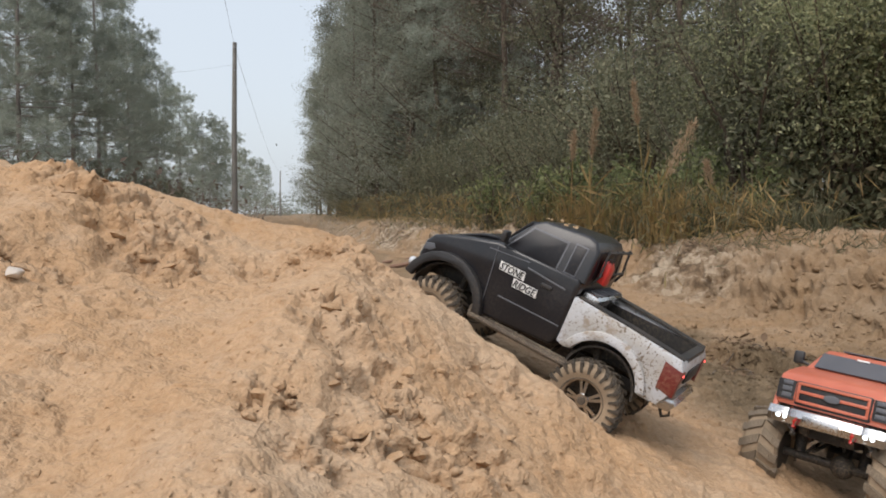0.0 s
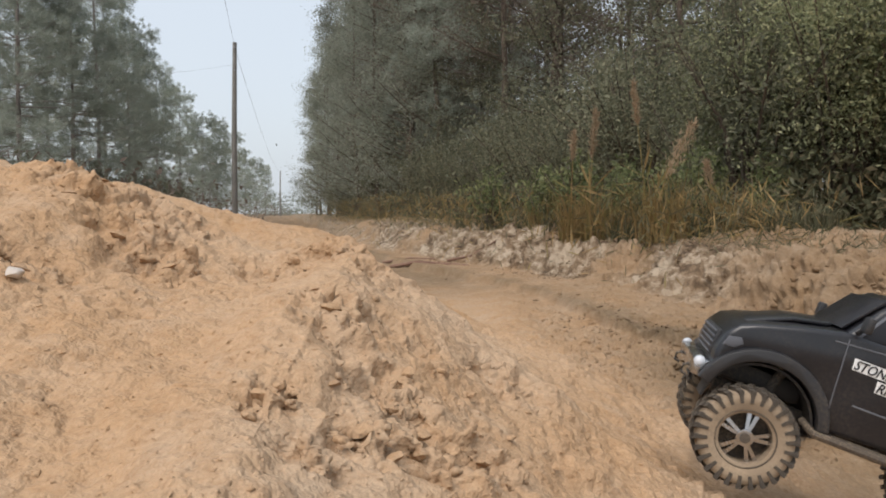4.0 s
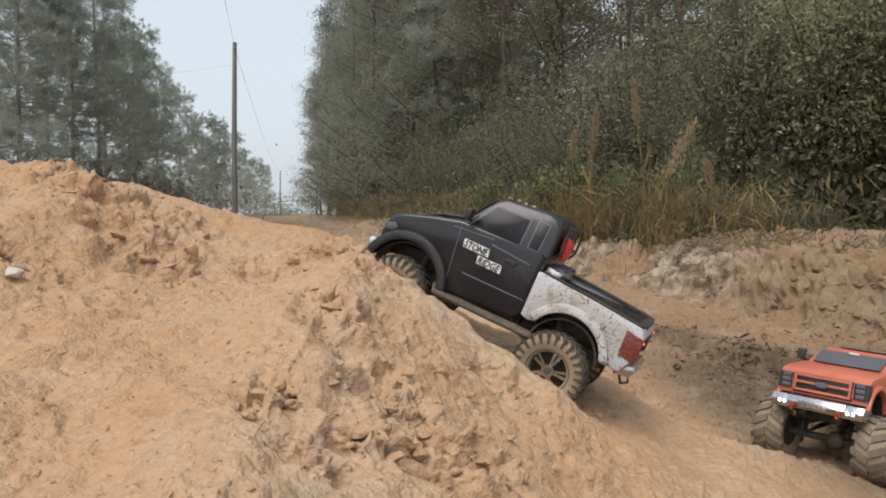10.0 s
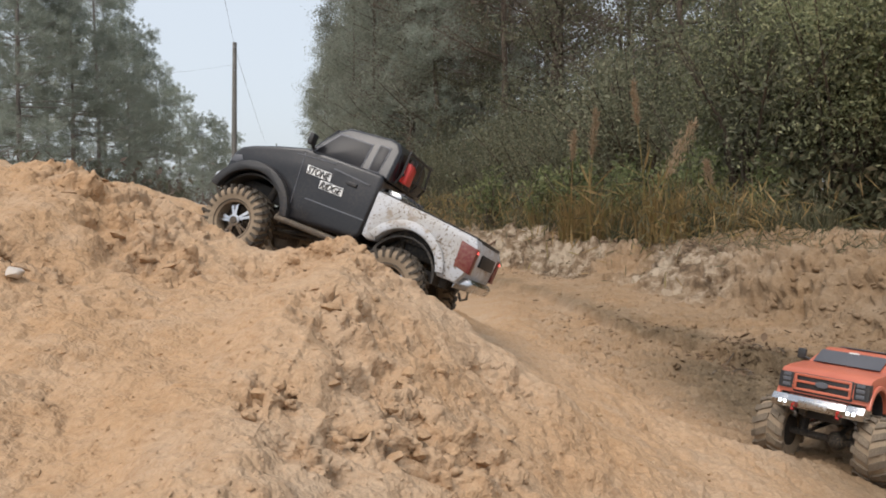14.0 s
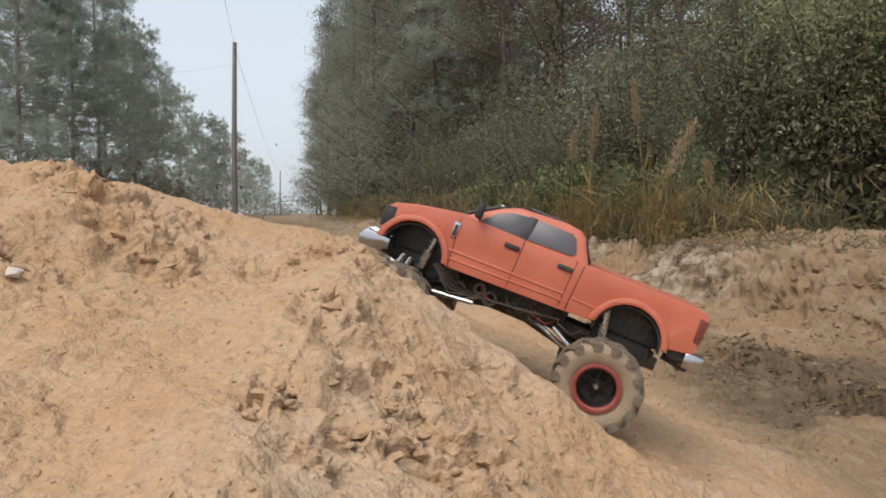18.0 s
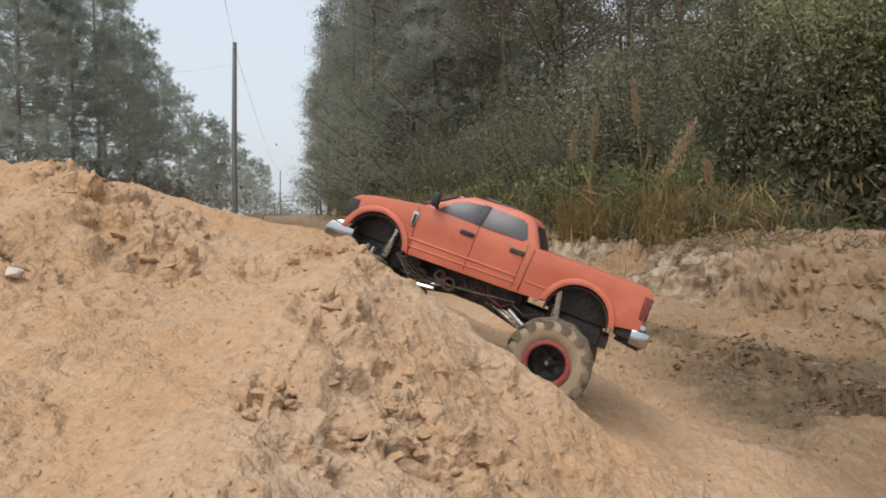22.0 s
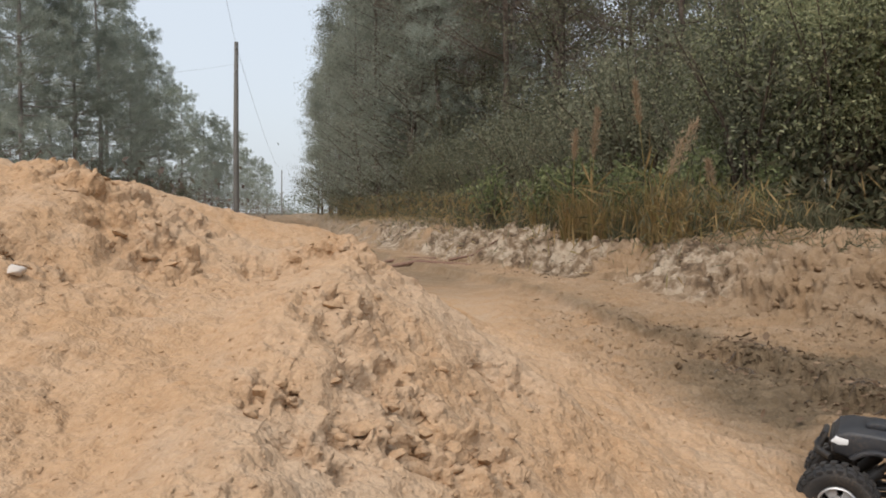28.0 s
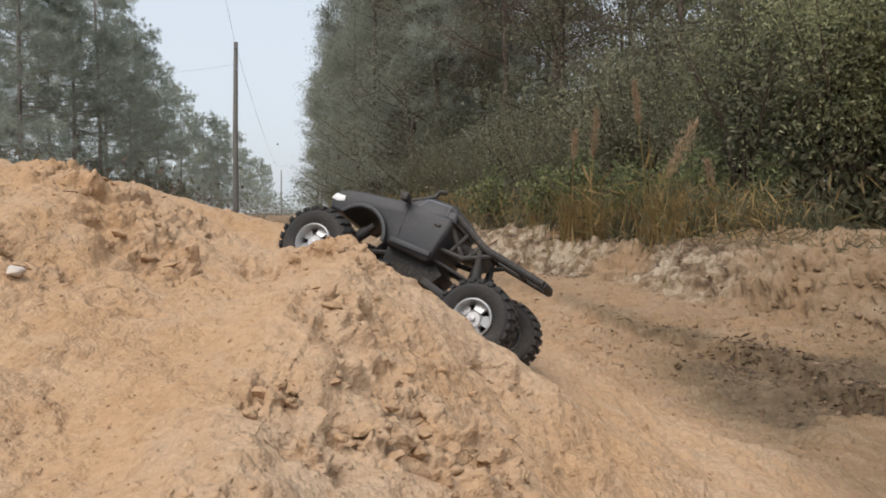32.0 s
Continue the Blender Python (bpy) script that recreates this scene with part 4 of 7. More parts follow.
    box(bm, -0.2905, -0.2865, -0.052, 0.052, 0.145, 0.168, 0.001)
    part("tailgate_panel", bm, M_DARK, tg, "black tailgate panel")
    bm = B()
    box(bm, -0.272, -0.082, -0.078, 0.078, 0.140, 0.146)
    box(bm, -0.272, -0.266, -0.0785, 0.0785, 0.140, 0.186)
    box(bm, -0.092, -0.086, -0.0785, 0.0785, 0.140, 0.200)
    for s in (1, -1):
        box(bm, -0.272, -0.086, s * 0.0735, s * 0.0785, 0.140, 0.1905)
    part("bed_liner", bm, M_DARK, t, "black bed liner with dust")
    for s in (1, -1):
        bm = B()
        prism(bm, [(-0.082, 0.2040), (-0.082, 0.2085), (-0.18, 0.2020), (-0.262, 0.1940), (-0.281, 0.1920), (-0.281, 0.1880), (-0.18, 0.1975)], s * 0.072, s * 0.0945)
        part("rail_cap", bm, M_DARK, t, "black cap along the bed rail")
    bm = B()
    prism(bm, [(-0.2845, 0.1850), (-0.2835, 0.1915), (-0.270, 0.1920), (-0.270, 0.1850)], -0.0715, 0.0715)
    part("tailgate_cap", bm, M_DARK, tg, "black cap on the tailgate")
    bm = B()
    prism(bm, [(-0.262, 0.094), (-0.290, 0.098), (-0.297, 0.112), (-0.290, 0.120), (-0.265, 0.115)], -0.080, 0.080, 0.004)
    rb = part("rear_bumper", bm, M_CHROME, t, "scuffed metal rear bumper")
    bm = B()
    tube(bm, [(-0.286, 0.05, 0.102), (-0.290, 0.05, 0.085), (-0.280, 0.05, 0.078), (-0.272, 0.05, 0.090)], 0.0028, 6)
    part("shackle", bm, M_CHASSIS, rb)
    # tool box behind the cab, red fuel can on its back wall, guard
    bm = B()
    prism(bm, [(-0.080, 0.200), (-0.110, 0.198), (-0.112, 0.211), (-0.107, 0.216), (-0.082, 0.218)], -0.074, 0.074, 0.003)
    tb = part("tool_box", bm, M_STEEL, t, "ribbed metal box behind the cab")
    for k in range(6):
        bm = B()
        box(bm, -0.109, -0.083, -0.062 + k * 0.022, -0.054 + k * 0.022, 0.2155, 0.2195, 0.001)
        part("rib", bm, M_SEAM, tb)
    bm = B()
    prism(bm, [(-0.0875, 0.238), (-0.103, 0.236), (-0.104, 0.268), (-0.098, 0.277), (-0.0875, 0.276)], 0.030, 0.062, 0.004)
    fc = part("fuel_can", bm, M_RED, t, "red fuel can strapped behind the cab")
    bm = B()
    tube(bm, [(-0.096, 0.046, 0.274), (-0.096, 0.046, 0.284)], 0.004, 8)
    part("cap", bm, M_TRIM, fc)
    bm = B()
    for y in (-0.07, -0.02, 0.02, 0.07):
        tube(bm, [(-0.086, y, 0.232), (-0.094, y, 0.25), (-0.092, y * 0.9, 0.298)], 0.0025, 6)
    for z in (0.252, 0.294):
        tube(bm, [(-0.094, -0.07, z), (-0.094, 0.07, z)], 0.0025, 6)
    part("window_guard", bm, M_TRIM, t)
    # clods that fell on the roof
    bm = B()
    random.seed(4)
    for k in range(9):
        m = Matrix.Translation((0.034 + random.uniform(-0.035, 0.012), random.uniform(-0.03, 0.055), 0.3025)) @ Matrix.Diagonal((random.uniform(.6, 1.5), 1, 0.7, 1))
        bmesh.ops.create_icosphere(bm, subdivisions=1, radius=random.uniform(0.002, 0.0045), matrix=m)
    tagged(part("sand_crumbs", bm, M_CLOD, t, "crumbs of sand on the roof"), kind="stuff")
    # solid blocks added so that the open wheel wells read dark
    for x, z in ((0.166, 0.08), (-0.167, 0.085)):
        bm = B()
        box(bm, x - 0.062, x + 0.062, -0.058, 0.058, z + 0.032, z + 0.062, 0.006)
        part("inner_wing", bm, M_DARK, t)
    decal(t, "STONE", 0.0475, 0.1975, w + 0.0002, 0.0150, 0.0270)
    decal(t, "RIDGE", 0.0135, 0.1790, w + 0.0002, 0.0150, 0.0255)
    under_parts(t, -0.163, 0.166, 0.057, 0.085, 0.085, 0.150)
    hubs = wheel_set(t, 0.069, 0.048, 26, "bar", [M_RUBBER_SANDY, M_LUG], "spoked",
                     [(0.166, 0.103, 0.057), (-0.163, 0.103, 0.055), (0.166, -0.103, 0.057), (-0.163, -0.103, 0.055)],
                     ("wheel with muddy lugged tyre and chrome rim", "sand-coated lugged tyre", "chrome six-spoke rim"))
    return t, hubs


# ---- the orange model crew cab ----
def orange_truck():
    t = tagged(new("model_pickup"), "orange scale model crew-cab pickup on big muddy tyres", "model truck")
    w = 0.094
    bm = B()
    out = [(0.243, 0.156), (0.248, 0.170), (0.245, 0.198), (0.234, 0.210), (0.20, 0.2195), (0.118, 0.2325), (-0.094, 0.229), (-0.28, 0.2295), (-0.299, 0.227), (-0.304, 0.215), (-0.300, 0.160), (-0.252, 0.152)]
    out += arc(-0.196, 0.142, 0.056, 170, 14, 12) + [(-0.138, 0.150), (-0.085, 0.147), (0.118, 0.141)] + arc(0.180, 0.138, 0.056, 172, 20, 12)
    st = prism(bm, out, -w, w, 0.0065, segs=3)
    # arch and underside faces dark: recess shade put into their colour
    panel_with(st, lambda c: c.z < 0.195 and -0.295 < c.x < 0.240, 1)
    part("body", bm, [M_ORANGE, M_DARK], t, "glossy orange body shell")
    bm = B()
    prism(bm, [(0.120, 0.230), (0.066, 0.264), (0.038, 0.276), (-0.04, 0.2805), (-0.068, 0.277), (-0.080, 0.268), (-0.102, 0.226)], -0.0905, 0.0905, 0.006, segs=3, lean=0.34, z0=0.228)
    part("cab_roof", bm, M_ORANGE, t, "orange cab roof")

    def lean_panel(name, pts, mat, y, th, lab=""):
        for s in (1, -1):
            b2 = B()
            prism(b2, pts, s * y, s * (y + th), 0.0005, lean=0.34, z0=0.228)
            part(name, b2, mat, t, lab)
    lean_panel("front_window", [(0.090, 0.2335), (0.066, 0.2555), (0.045, 0.2645), (0.016, 0.2675), (0.019, 0.232), (0.072, 0.2305)], M_GLASS_GREY, 0.0896, 0.0018, "grey tinted side window")
    lean_panel("rear_window_side", [(0.006, 0.232), (0.001, 0.268), (-0.058, 0.2675), (-0.067, 0.262), (-0.076, 0.240), (-0.070, 0.2335)], M_GLASS_GREY, 0.0896, 0.0018, "grey tinted side window")
    lean_panel("window_post", [(0.019, 0.231), (0.016, 0.2695), (0.001, 0.2695), (0.006, 0.231)], M_TRIM, 0.0898, 0.0008)
    bm = B()
    prism(bm, [(0.119, 0.2345), (0.1215, 0.2365), (0.071, 0.2680), (0.0685, 0.2650)], -0.073, 0.073, 0.0008)
    ws = part("windscreen", bm, M_GLASS_GREY, t, "grey windscreen")
    bm = B()
    box(bm, 0.072, 0.077, -0.010, 0.012, 0.2655, 0.2695, 0.001)
    part("sticker", bm, M_DECAL_W, ws)
    bm = B()
    prism(bm, [(-0.0795, 0.266), (-0.0825, 0.265), (-0.1025, 0.231), (-0.0995, 0.231)], -0.062, 0.062, 0.0008)
    part("back_window", bm, M_GLASS_DARK, t, "dark back window")
    bm = B()
    box(bm, -0.035, 0.022, -0.05, 0.05, 0.2795, 0.2825, 0.001)
    part("sunroof", bm, M_GLASS_GREY, t, "dark grey roof panel")
    # creases, seams, handles, badges
    for pts in ([(0.128, 0.168), (0.128, 0.1715), (-0.080, 0.1745), (-0.080, 0.171)], [(0.126, 0.1545), (0.126, 0.157), (-0.082, 0.163), (-0.082, 0.1605)], [(-0.098, 0.170), (-0.098, 0.173), (-0.138, 0.172), (-0.138, 0.169)]):
        for s in (1, -1):
            bm = B()
            prism(bm, pts, s * (w - 0.0006), s * (w + 0.0016), 0.0007)
            part("body_crease", bm, M_ORANGE, t)
    for pts in ([(0.0085, 0.232), (0.0070, 0.232), (0.0095, 0.150), (0.0110, 0.150)], [(-0.0815, 0.230), (-0.083, 0.230), (-0.0795, 0.152), (-0.078, 0.152)], [(-0.0945, 0.227), (-0.0965, 0.227), (-0.092, 0.150), (-0.090, 0.150)], [(0.1205, 0.226), (0.119, 0.226), (0.113, 0.150), (0.1145, 0.150)]):
        for s in (1, -1):
            bm = B()
            prism(bm, pts, s * (w - 0.0006), s * (w + 0.0006), 0.0001)
            part("door_seam", bm, M_LAMP_RED, t)
    for s in (1, -1):
        for x in (0.024, -0.068):
            bm = B()
            box(bm, x - 0.013, x + 0.013, s * (w - 0.001), s * (w + 0.004), 0.2085, 0.2165, 0.0018)
            part("door_handle", bm, M_TRIM, t)
        bm = B()
        prism(bm, [(0.126, 0.190), (0.118, 0.190), (0.116, 0.218), (0.127, 0.218)], s * (w - 0.001), s * (w + 0.0025), 0.001)
        bd = part("fender_badge", bm, M_CHROME, t, "chrome fender vent")
        bm = B()
        prism(bm, [(0.1245, 0.195), (0.1195, 0.195), (0.1185, 0.213), (0.1245, 0.213)], s * (w + 0.0020), s * (w + 0.0034), 0.0005)
        part("badge_inset", bm, M_TRIM, bd)
        for cx, cz in ((0.180, 0.138), (-0.196, 0.142)):
            bm = B()
            prism(bm, arc(cx, cz, 0.0665, 176, 8, 16) + arc(cx, cz, 0.0555, 10, 174, 16), s * (w - 0.004), s * (w + 0.0055), 0.003)
            part("fender_flare", bm, M_ORANGE, t, "orange wheel-arch flare")
            bm = B()
            prism(bm, arc(cx, cz - 0.004, 0.0565, 178, 2, 14) + arc(cx, cz - 0.004, 0.0535, 2, 178, 14), s * 0.050, s * 0.090, 0)
            part("wheel_housing", bm, M_DARK, t)
        bm = B()
        tube(bm, [(0.092, s * 0.088, 0.236), (0.094, s * 0.104, 0.242)], 0.0032, 6)
        box(bm, 0.086, 0.098, s * 0.101, s * 0.121, 0.236, 0.262, 0.004)
        part("mirror", bm, M_TRIM, t, "black tow mirror")
        bm = B()
        prism(bm, [(-0.290, 0.218), (-0.3055, 0.216), (-0.3025, 0.176), (-0.292, 0.178)], s * 0.076, s * (w + 0.0015), 0.002)
        part("tail_light", bm, M_LAMP_RED, t, "dark red tail light")
        # headlights
        bm = B()
        prism(bm, [(0.2665, 0.168), (0.2655, 0.204), (0.246, 0.206), (0.244, 0.172)], s * 0.064, s * (w + 0.0014), 0.002)
        hl = part("headlight", bm, M_TRIM, t, "black headlight unit")
        for zz in (0.176, 0.188, 0.199):
            bm = B()
            box(bm, 0.2655, 0.268, s * 0.069, s * 0.086, zz - 0.004, zz + 0.004, 0.001)
            part("lens", bm, M_SEAM, hl)
        bm = B()
        prism(bm, [(0.238, 0.134), (0.262, 0.125), (0.290, 0.126), (0.293, 0.140), (0.284, 0.154), (0.238, 0.152)], s * 0.046, s * 0.097, 0.003)
        be = part("bumper_end", bm, M_CHROME, t, "chrome bumper end with white lamps")
        for yy in (0.066, 0.077):
            bm = B()
            bmesh.ops.create_uvsphere(bm, u_segments=12, v_segments=8, radius=0.0042, matrix=Matrix.Translation((0.2915, s * yy, 0.1375)) @ Matrix.Diagonal((0.6, 1, 1, 1)))
            part("led", bm, M_LED, be)
    # grille
    bm = B()
    box(bm, 0.258, 0.2665, -0.063, 0.063, 0.162, 0.206, 0.003)
    g = part("grille", bm, M_TRIM, t, "dark grille with orange bars")
    for zz in (0.169, 0.1865, 0.2015):
        bm = B()
        box(bm, 0.266, 0.2705, -0.058, 0.058, zz - 0.0028, zz + 0.0028, 0.0012)
        part("grille_bar", bm, M_ORANGE, g)
    for s in (1, -1):
        bm = B()
        box(bm, 0.266, 0.2700, s * 0.055, s * 0.060, 0.167, 0.204, 0.001)
        part("grille_bar", bm, M_ORANGE, g)
    bm = B()
    lathe(bm, [(0.0135, 0.0), (0.0135, 0.004), (0.010, 0.0045)], 24)
    bmesh.ops.transform(bm, matrix=Matrix.Translation((0.2705, 0, 0.186)) @ Matrix.Rotation(radians(-90), 4, "Z") @ Matrix.Diagonal((1, 1, 0.5, 1)), verts=bm.verts)
    part("emblem", bm, M_SEAM, g, "plain oval emblem")
    bm = B()
    prism(bm, [(0.246, 0.130), (0.288, 0.127), (0.296, 0.140), (0.292, 0.154), (0.280, 0.158), (0.246, 0.156)], -0.062, 0.062, 0.004)
    fb = part("front_bumper", bm, M_CHROME, t, "chrome front bumper")
    bm = B()
    box(bm, 0.291, 0.2975, -0.035, 0.024, 0.1325, 0.1465, 0.001)
    part("blank_plate", bm, M_STEEL, fb, "pale blank plate")
    for s in (1, -1):
        bm = B()
        tube(bm, [(0.290, s * 0.047, 0.136), (0.300, s * 0.047, 0.133), (0.300, s * 0.047, 0.124), (0.290, s * 0.047, 0.122)], 0.0028, 6)
        part("tow_hook", bm, M_RED, fb, "red tow hook")
    for s in (1, -1):
        bm = B()
        box(bm, 0.19, 0.262, s * 0.030, s * 0.046, 0.112, 0.134, 0.003)
        part("bumper_bracket", bm, M_CHASSIS, t)
        bm = B()
        tube(bm, [(0.272, s * 0.066, 0.128), (0.205, s * 0.070, 0.112)], 0.0036, 8)
        part("steel_link", bm, M_STEEL, t, "bright steel link rod")
        bm = B()
        tube(bm, [(0.204, s * 0.066, 0.100), (0.194, s * 0.066, 0.132)], 0.0062, 10)
        tube(bm, [(0.188, s * 0.070, 0.104), (0.181, s * 0.070, 0.130)], 0.0045, 10)
        part("damper_body", bm, M_STEEL, t, "dusty bright damper body")
    for x, y, r in ((0.03, 0.066, 0.013), (-0.01, 0.060, 0.010), (0.085, 0.062, 0.009), (-0.05, 0.064, 0.011)):
        bm = B()
        lathe(bm, [(r, -0.004), (r, 0.004), (r * 0.6, 0.005), (r * 0.6, -0.005)], 16, closed=True)
        bmesh.ops.transform(bm, matrix=Matrix.Translation((x, y, 0.116)), verts=bm.verts)
        part("gear_cover", bm, M_CHASSIS, t)
    for k in range(5):
        bm = B()
        x = 0.10 - 0.045 * k
        tube(bm, [(x, 0.052, 0.136), (x - 0.01, 0.071, 0.122 - 0.003 * (k % 2)), (x - 0.035, 0.068, 0.112), (x - 0.05, 0.054, 0.122)], 0.0014, 6)
        part("loose_wire", bm, M_REDRING if k % 2 else M_RAIL, t)
    for c in t.children:
        if c.name.split(".")[0] in ("headlight", "grille", "front_bumper", "bumper_end", "bumper_bracket"):
            c.matrix_basis = pose(-0.018, 0, -0.003)
    # back end
    bm = B()
    box(bm, -0.3065, -0.302, -0.068, 0.068, 0.176, 0.216, 0.003)
    part("tailgate_panel", bm, M_TRIM, t)
    bm = B()
    box(bm, -0.306, -0.262, -0.086, 0.086, 0.140, 0.160, 0.004)
    rb = part("rear_bumper", bm, M_DARK, t)
    for s in (1, -1):
        bm = B()
        box(bm, -0.320, -0.288, s * 0.062, s * 0.098, 0.135, 0.161, 0.0045)
        part("bumper_end", bm, M_CHROME, rb, "chrome bumper corner")
    bm = B()
    tube(bm, [(-0.27, 0.0, 0.130), (-0.315, 0.0, 0.124)], 0.006, 8)
    tube(bm, [(-0.315, 0.0, 0.124), (-0.319, 0.0, 0.134)], 0.004, 8)
    part("tow_bar", bm, M_CHASSIS, rb)
    # dark blocks added to fill the open wells, in place of their shade
    for x in (0.180, -0.196):
        bm = B()
        box(bm, x - 0.058, x + 0.058, -0.056, 0.056, 0.140, 0.205, 0.006)
        box(bm, x - 0.050, x + 0.050, -0.046, 0.046, 0.104, 0.145, 0.006)
        part("inner_wing", bm, M_DARK, t)
    under_parts(t, -0.181, 0.18, 0.066, 0.095, 0.105, 0.175, bright=True)
    # engine block, battery, wires that hang below the body
    bm = B()
    box(bm, -0.10, 0.10, -0.05, 0.05, 0.112, 0.146, 0.004)
    box(bm, 0.05, 0.13, -0.04, 0.05, 0.118, 0.150, 0.004)
    part("electronics_tray", bm, M_CHASSIS, t)
    bm = B()
    for k in range(4):
        y = 0.05 + 0.006 * k
        tube(bm, [(0.14, y, 0.135), (0.10, y + 0.006, 0.118 - 0.006 * k), (0.04, y, 0.112), (-0.03, y + 0.008, 0.120), (-0.09, y, 0.128)], 0.0017, 6)
    part("cable", bm, M_RAIL, t)
    bm = B()
    lathe(bm, [(0.011, -0.003), (0.011, 0.003), (0.006, 0.003), (0.006, -0.003)], 18, closed=True)
    bmesh.ops.transform(bm, matrix=Matrix.Translation((0.052, 0.060, 0.124)), verts=bm.verts)
    part("pulley", bm, M_LUG_SANDY, t)
    for s in (1, -1):
        for k in range(2):
            bm = B()
            tube(bm, [(0.155, s * (0.058 + 0.010 * k), 0.088), (0.055, s * (0.056 + 0.010 * k), 0.098)], 0.0042, 8)
            part("steel_link", bm, M_STEEL, t, "bright steel link rod")
            bm = B()
            tube(bm, [(-0.150, s * (0.062 + 0.008 * k), 0.078), (-0.085, s * (0.056 + 0.008 * k), 0.112)], 0.0042, 8)
            part("steel_link", bm, M_STEEL, t, "bright steel link rod")
    hubs = wheel_set(t, 0.0735, 0.062, 14, "mud", [M_RUBBER_SANDY, M_LUG_SANDY], "dish",
                     [(0.18, 0.108, 0.066), (-0.181, 0.108, 0.064), (0.18, -0.108, 0.066), (-0.181, -0.108, 0.064)],
                     ("wheel with muddy paddle tyre and red ring", "mud-caked paddle tyre", "black dished rim"))
    return t, hubs


# ---- the charcoal crawler with a tube frame ----
def crawler():
    t = tagged(new("model_crawler"), "charcoal scale model rock crawler with bare tube rear frame", "model truck")
    w = 0.074
    bm = B()
    out = [(0.206, 0.150), (0.212, 0.168), (0.204, 0.186), (0.186, 0.195), (0.15, 0.202), (0.112, 0.207), (0.08, 0.212), (-0.026, 0.214), (-0.030, 0.200), (-0.020, 0.132), (-0.012, 0.124), (0.068, 0.128)]
    out += arc(0.128, 0.122, 0.050, 172, 30, 10)
    st = prism(bm, out, -w, w, 0.007, segs=3)
    panel_with(st, lambda c: c.z < 0.165 and c.x > 0.05, 1)
    part("body", bm, [M_GREY, M_DARK], t, "satin charcoal body with raised bonnet")
    bm = B()
    prism(bm, [(0.082, 0.208), (0.044, 0.231), (0.026, 0.238), (-0.016, 0.239), (-0.027, 0.231), (-0.034, 0.206)], -0.0715, 0.0715, 0.005, segs=3, lean=0.35, z0=0.21)
    part("roof", bm, M_GREY, t, "low chopped charcoal roof")
    for s in (1, -1):
        bm = B()
        prism(bm, [(0.050, 0.206), (0.034, 0.2325), (-0.012, 0.2345), (-0.014, 0.205)], s * 0.0722, s * 0.0736, 0.0005, lean=0.35, z0=0.21)
        part("window_frame", bm, M_SEAM, t)
        bm = B()
        prism(bm, [(0.046, 0.2075), (0.0325, 0.2295), (-0.0095, 0.2315), (-0.011, 0.2065)], s * 0.0734, s * 0.0746, 0.0005, lean=0.35, z0=0.21)
        part("side_window", bm, M_GREY, t, "painted charcoal side window")
        bm = B()
        prism(bm, [(0.0605, 0.205), (0.0595, 0.205), (0.0535, 0.136), (0.0545, 0.136)], s * (w - 0.0006), s * (w + 0.0007), 0.0001)
        part("door_seam", bm, M_DARK, t)
        bm = B()
        prism(bm, [(0.064, 0.133), (0.064, 0.143), (-0.016, 0.143), (-0.018, 0.133)], s * (w - 0.002), s * (w + 0.006), 0.002)
        part("side_skirt", bm, M_GREY, t)
        bm = B()
        box(bm, 0.000, -0.012, s * (w - 0.001), s * (w + 0.003), 0.190, 0.195, 0.001)
        part("door_handle", bm, M_DARK, t)
        bm = B()
        prism(bm, arc(0.128, 0.122, 0.058, 176, 30, 12) + arc(0.128, 0.122, 0.0495, 32, 174, 12), s * (w - 0.004), s * (w + 0.012), 0.003)
        part("fender_flare", bm, M_GREY, t)
        bm = B()
        prism(bm, [(0.212, 0.168), (0.206, 0.180), (0.186, 0.181), (0.184, 0.171), (0.198, 0.166)], s * (w - 0.026), s * (w + 0.0012), 0.002)
        part("headlight", bm, M_DECAL_W, t, "white headlight sticker")
        bm = B()
        tube(bm, [(0.064, s * 0.068, 0.212), (0.066, s * 0.084, 0.216)], 0.0032, 6)
        box(bm, 0.058, 0.074, s * 0.080, s * 0.100, 0.208, 0.224, 0.004)
        part("mirror", bm, M_DARK, t)
        # rear tubes
        bm = B()
        tube(bm, [(-0.022, s * 0.060, 0.222), (-0.042, s * 0.056, 0.214), (-0.105, s * 0.046, 0.181), (-0.222, s * 0.034, 0.163)], 0.0068, 10)
        part("bed_tube", bm, M_DARK, t, "black frame tube")
        bm = B()
        tube(bm, [(-0.030, s * 0.055, 0.150), (-0.075, s * 0.048, 0.150), (-0.130, s * 0.042, 0.178)], 0.0050, 8)
        tube(bm, [(-0.034, s * 0.055, 0.196), (-0.075, s * 0.048, 0.150)], 0.0042, 8)
        tube(bm, [(-0.050, s * 0.052, 0.150), (-0.070, s * 0.050, 0.197)], 0.0042, 8)
        tube(bm, [(-0.085, s * 0.048, 0.155), (-0.098, s * 0.046, 0.186)], 0.0042, 8)
        tube(bm, [(-0.030, s * 0.05, 0.128), (-0.100, s * 0.044, 0.118), (-0.098, s * 0.046, 0.180)], 0.0042, 8)
        part("rear_brace", bm, M_DARK, t)
        # lower frame: belly, trailing arms, front links
        bm = B()
        prism(bm, [(-0.020, 0.082), (-0.028, 0.094), (-0.150, 0.066), (-0.158, 0.054), (-0.148, 0.052)], s * 0.040, s * 0.052, 0.002)
        part("trailing_arm", bm, M_DARK, t, "long black trailing arm")
        bm = B()
        tube(bm, [(0.158, s * 0.060, 0.070), (0.050, s * 0.046, 0.090)], 0.0055, 8)
        part("suspension_link", bm, M_DARK, t)
        bm = B()
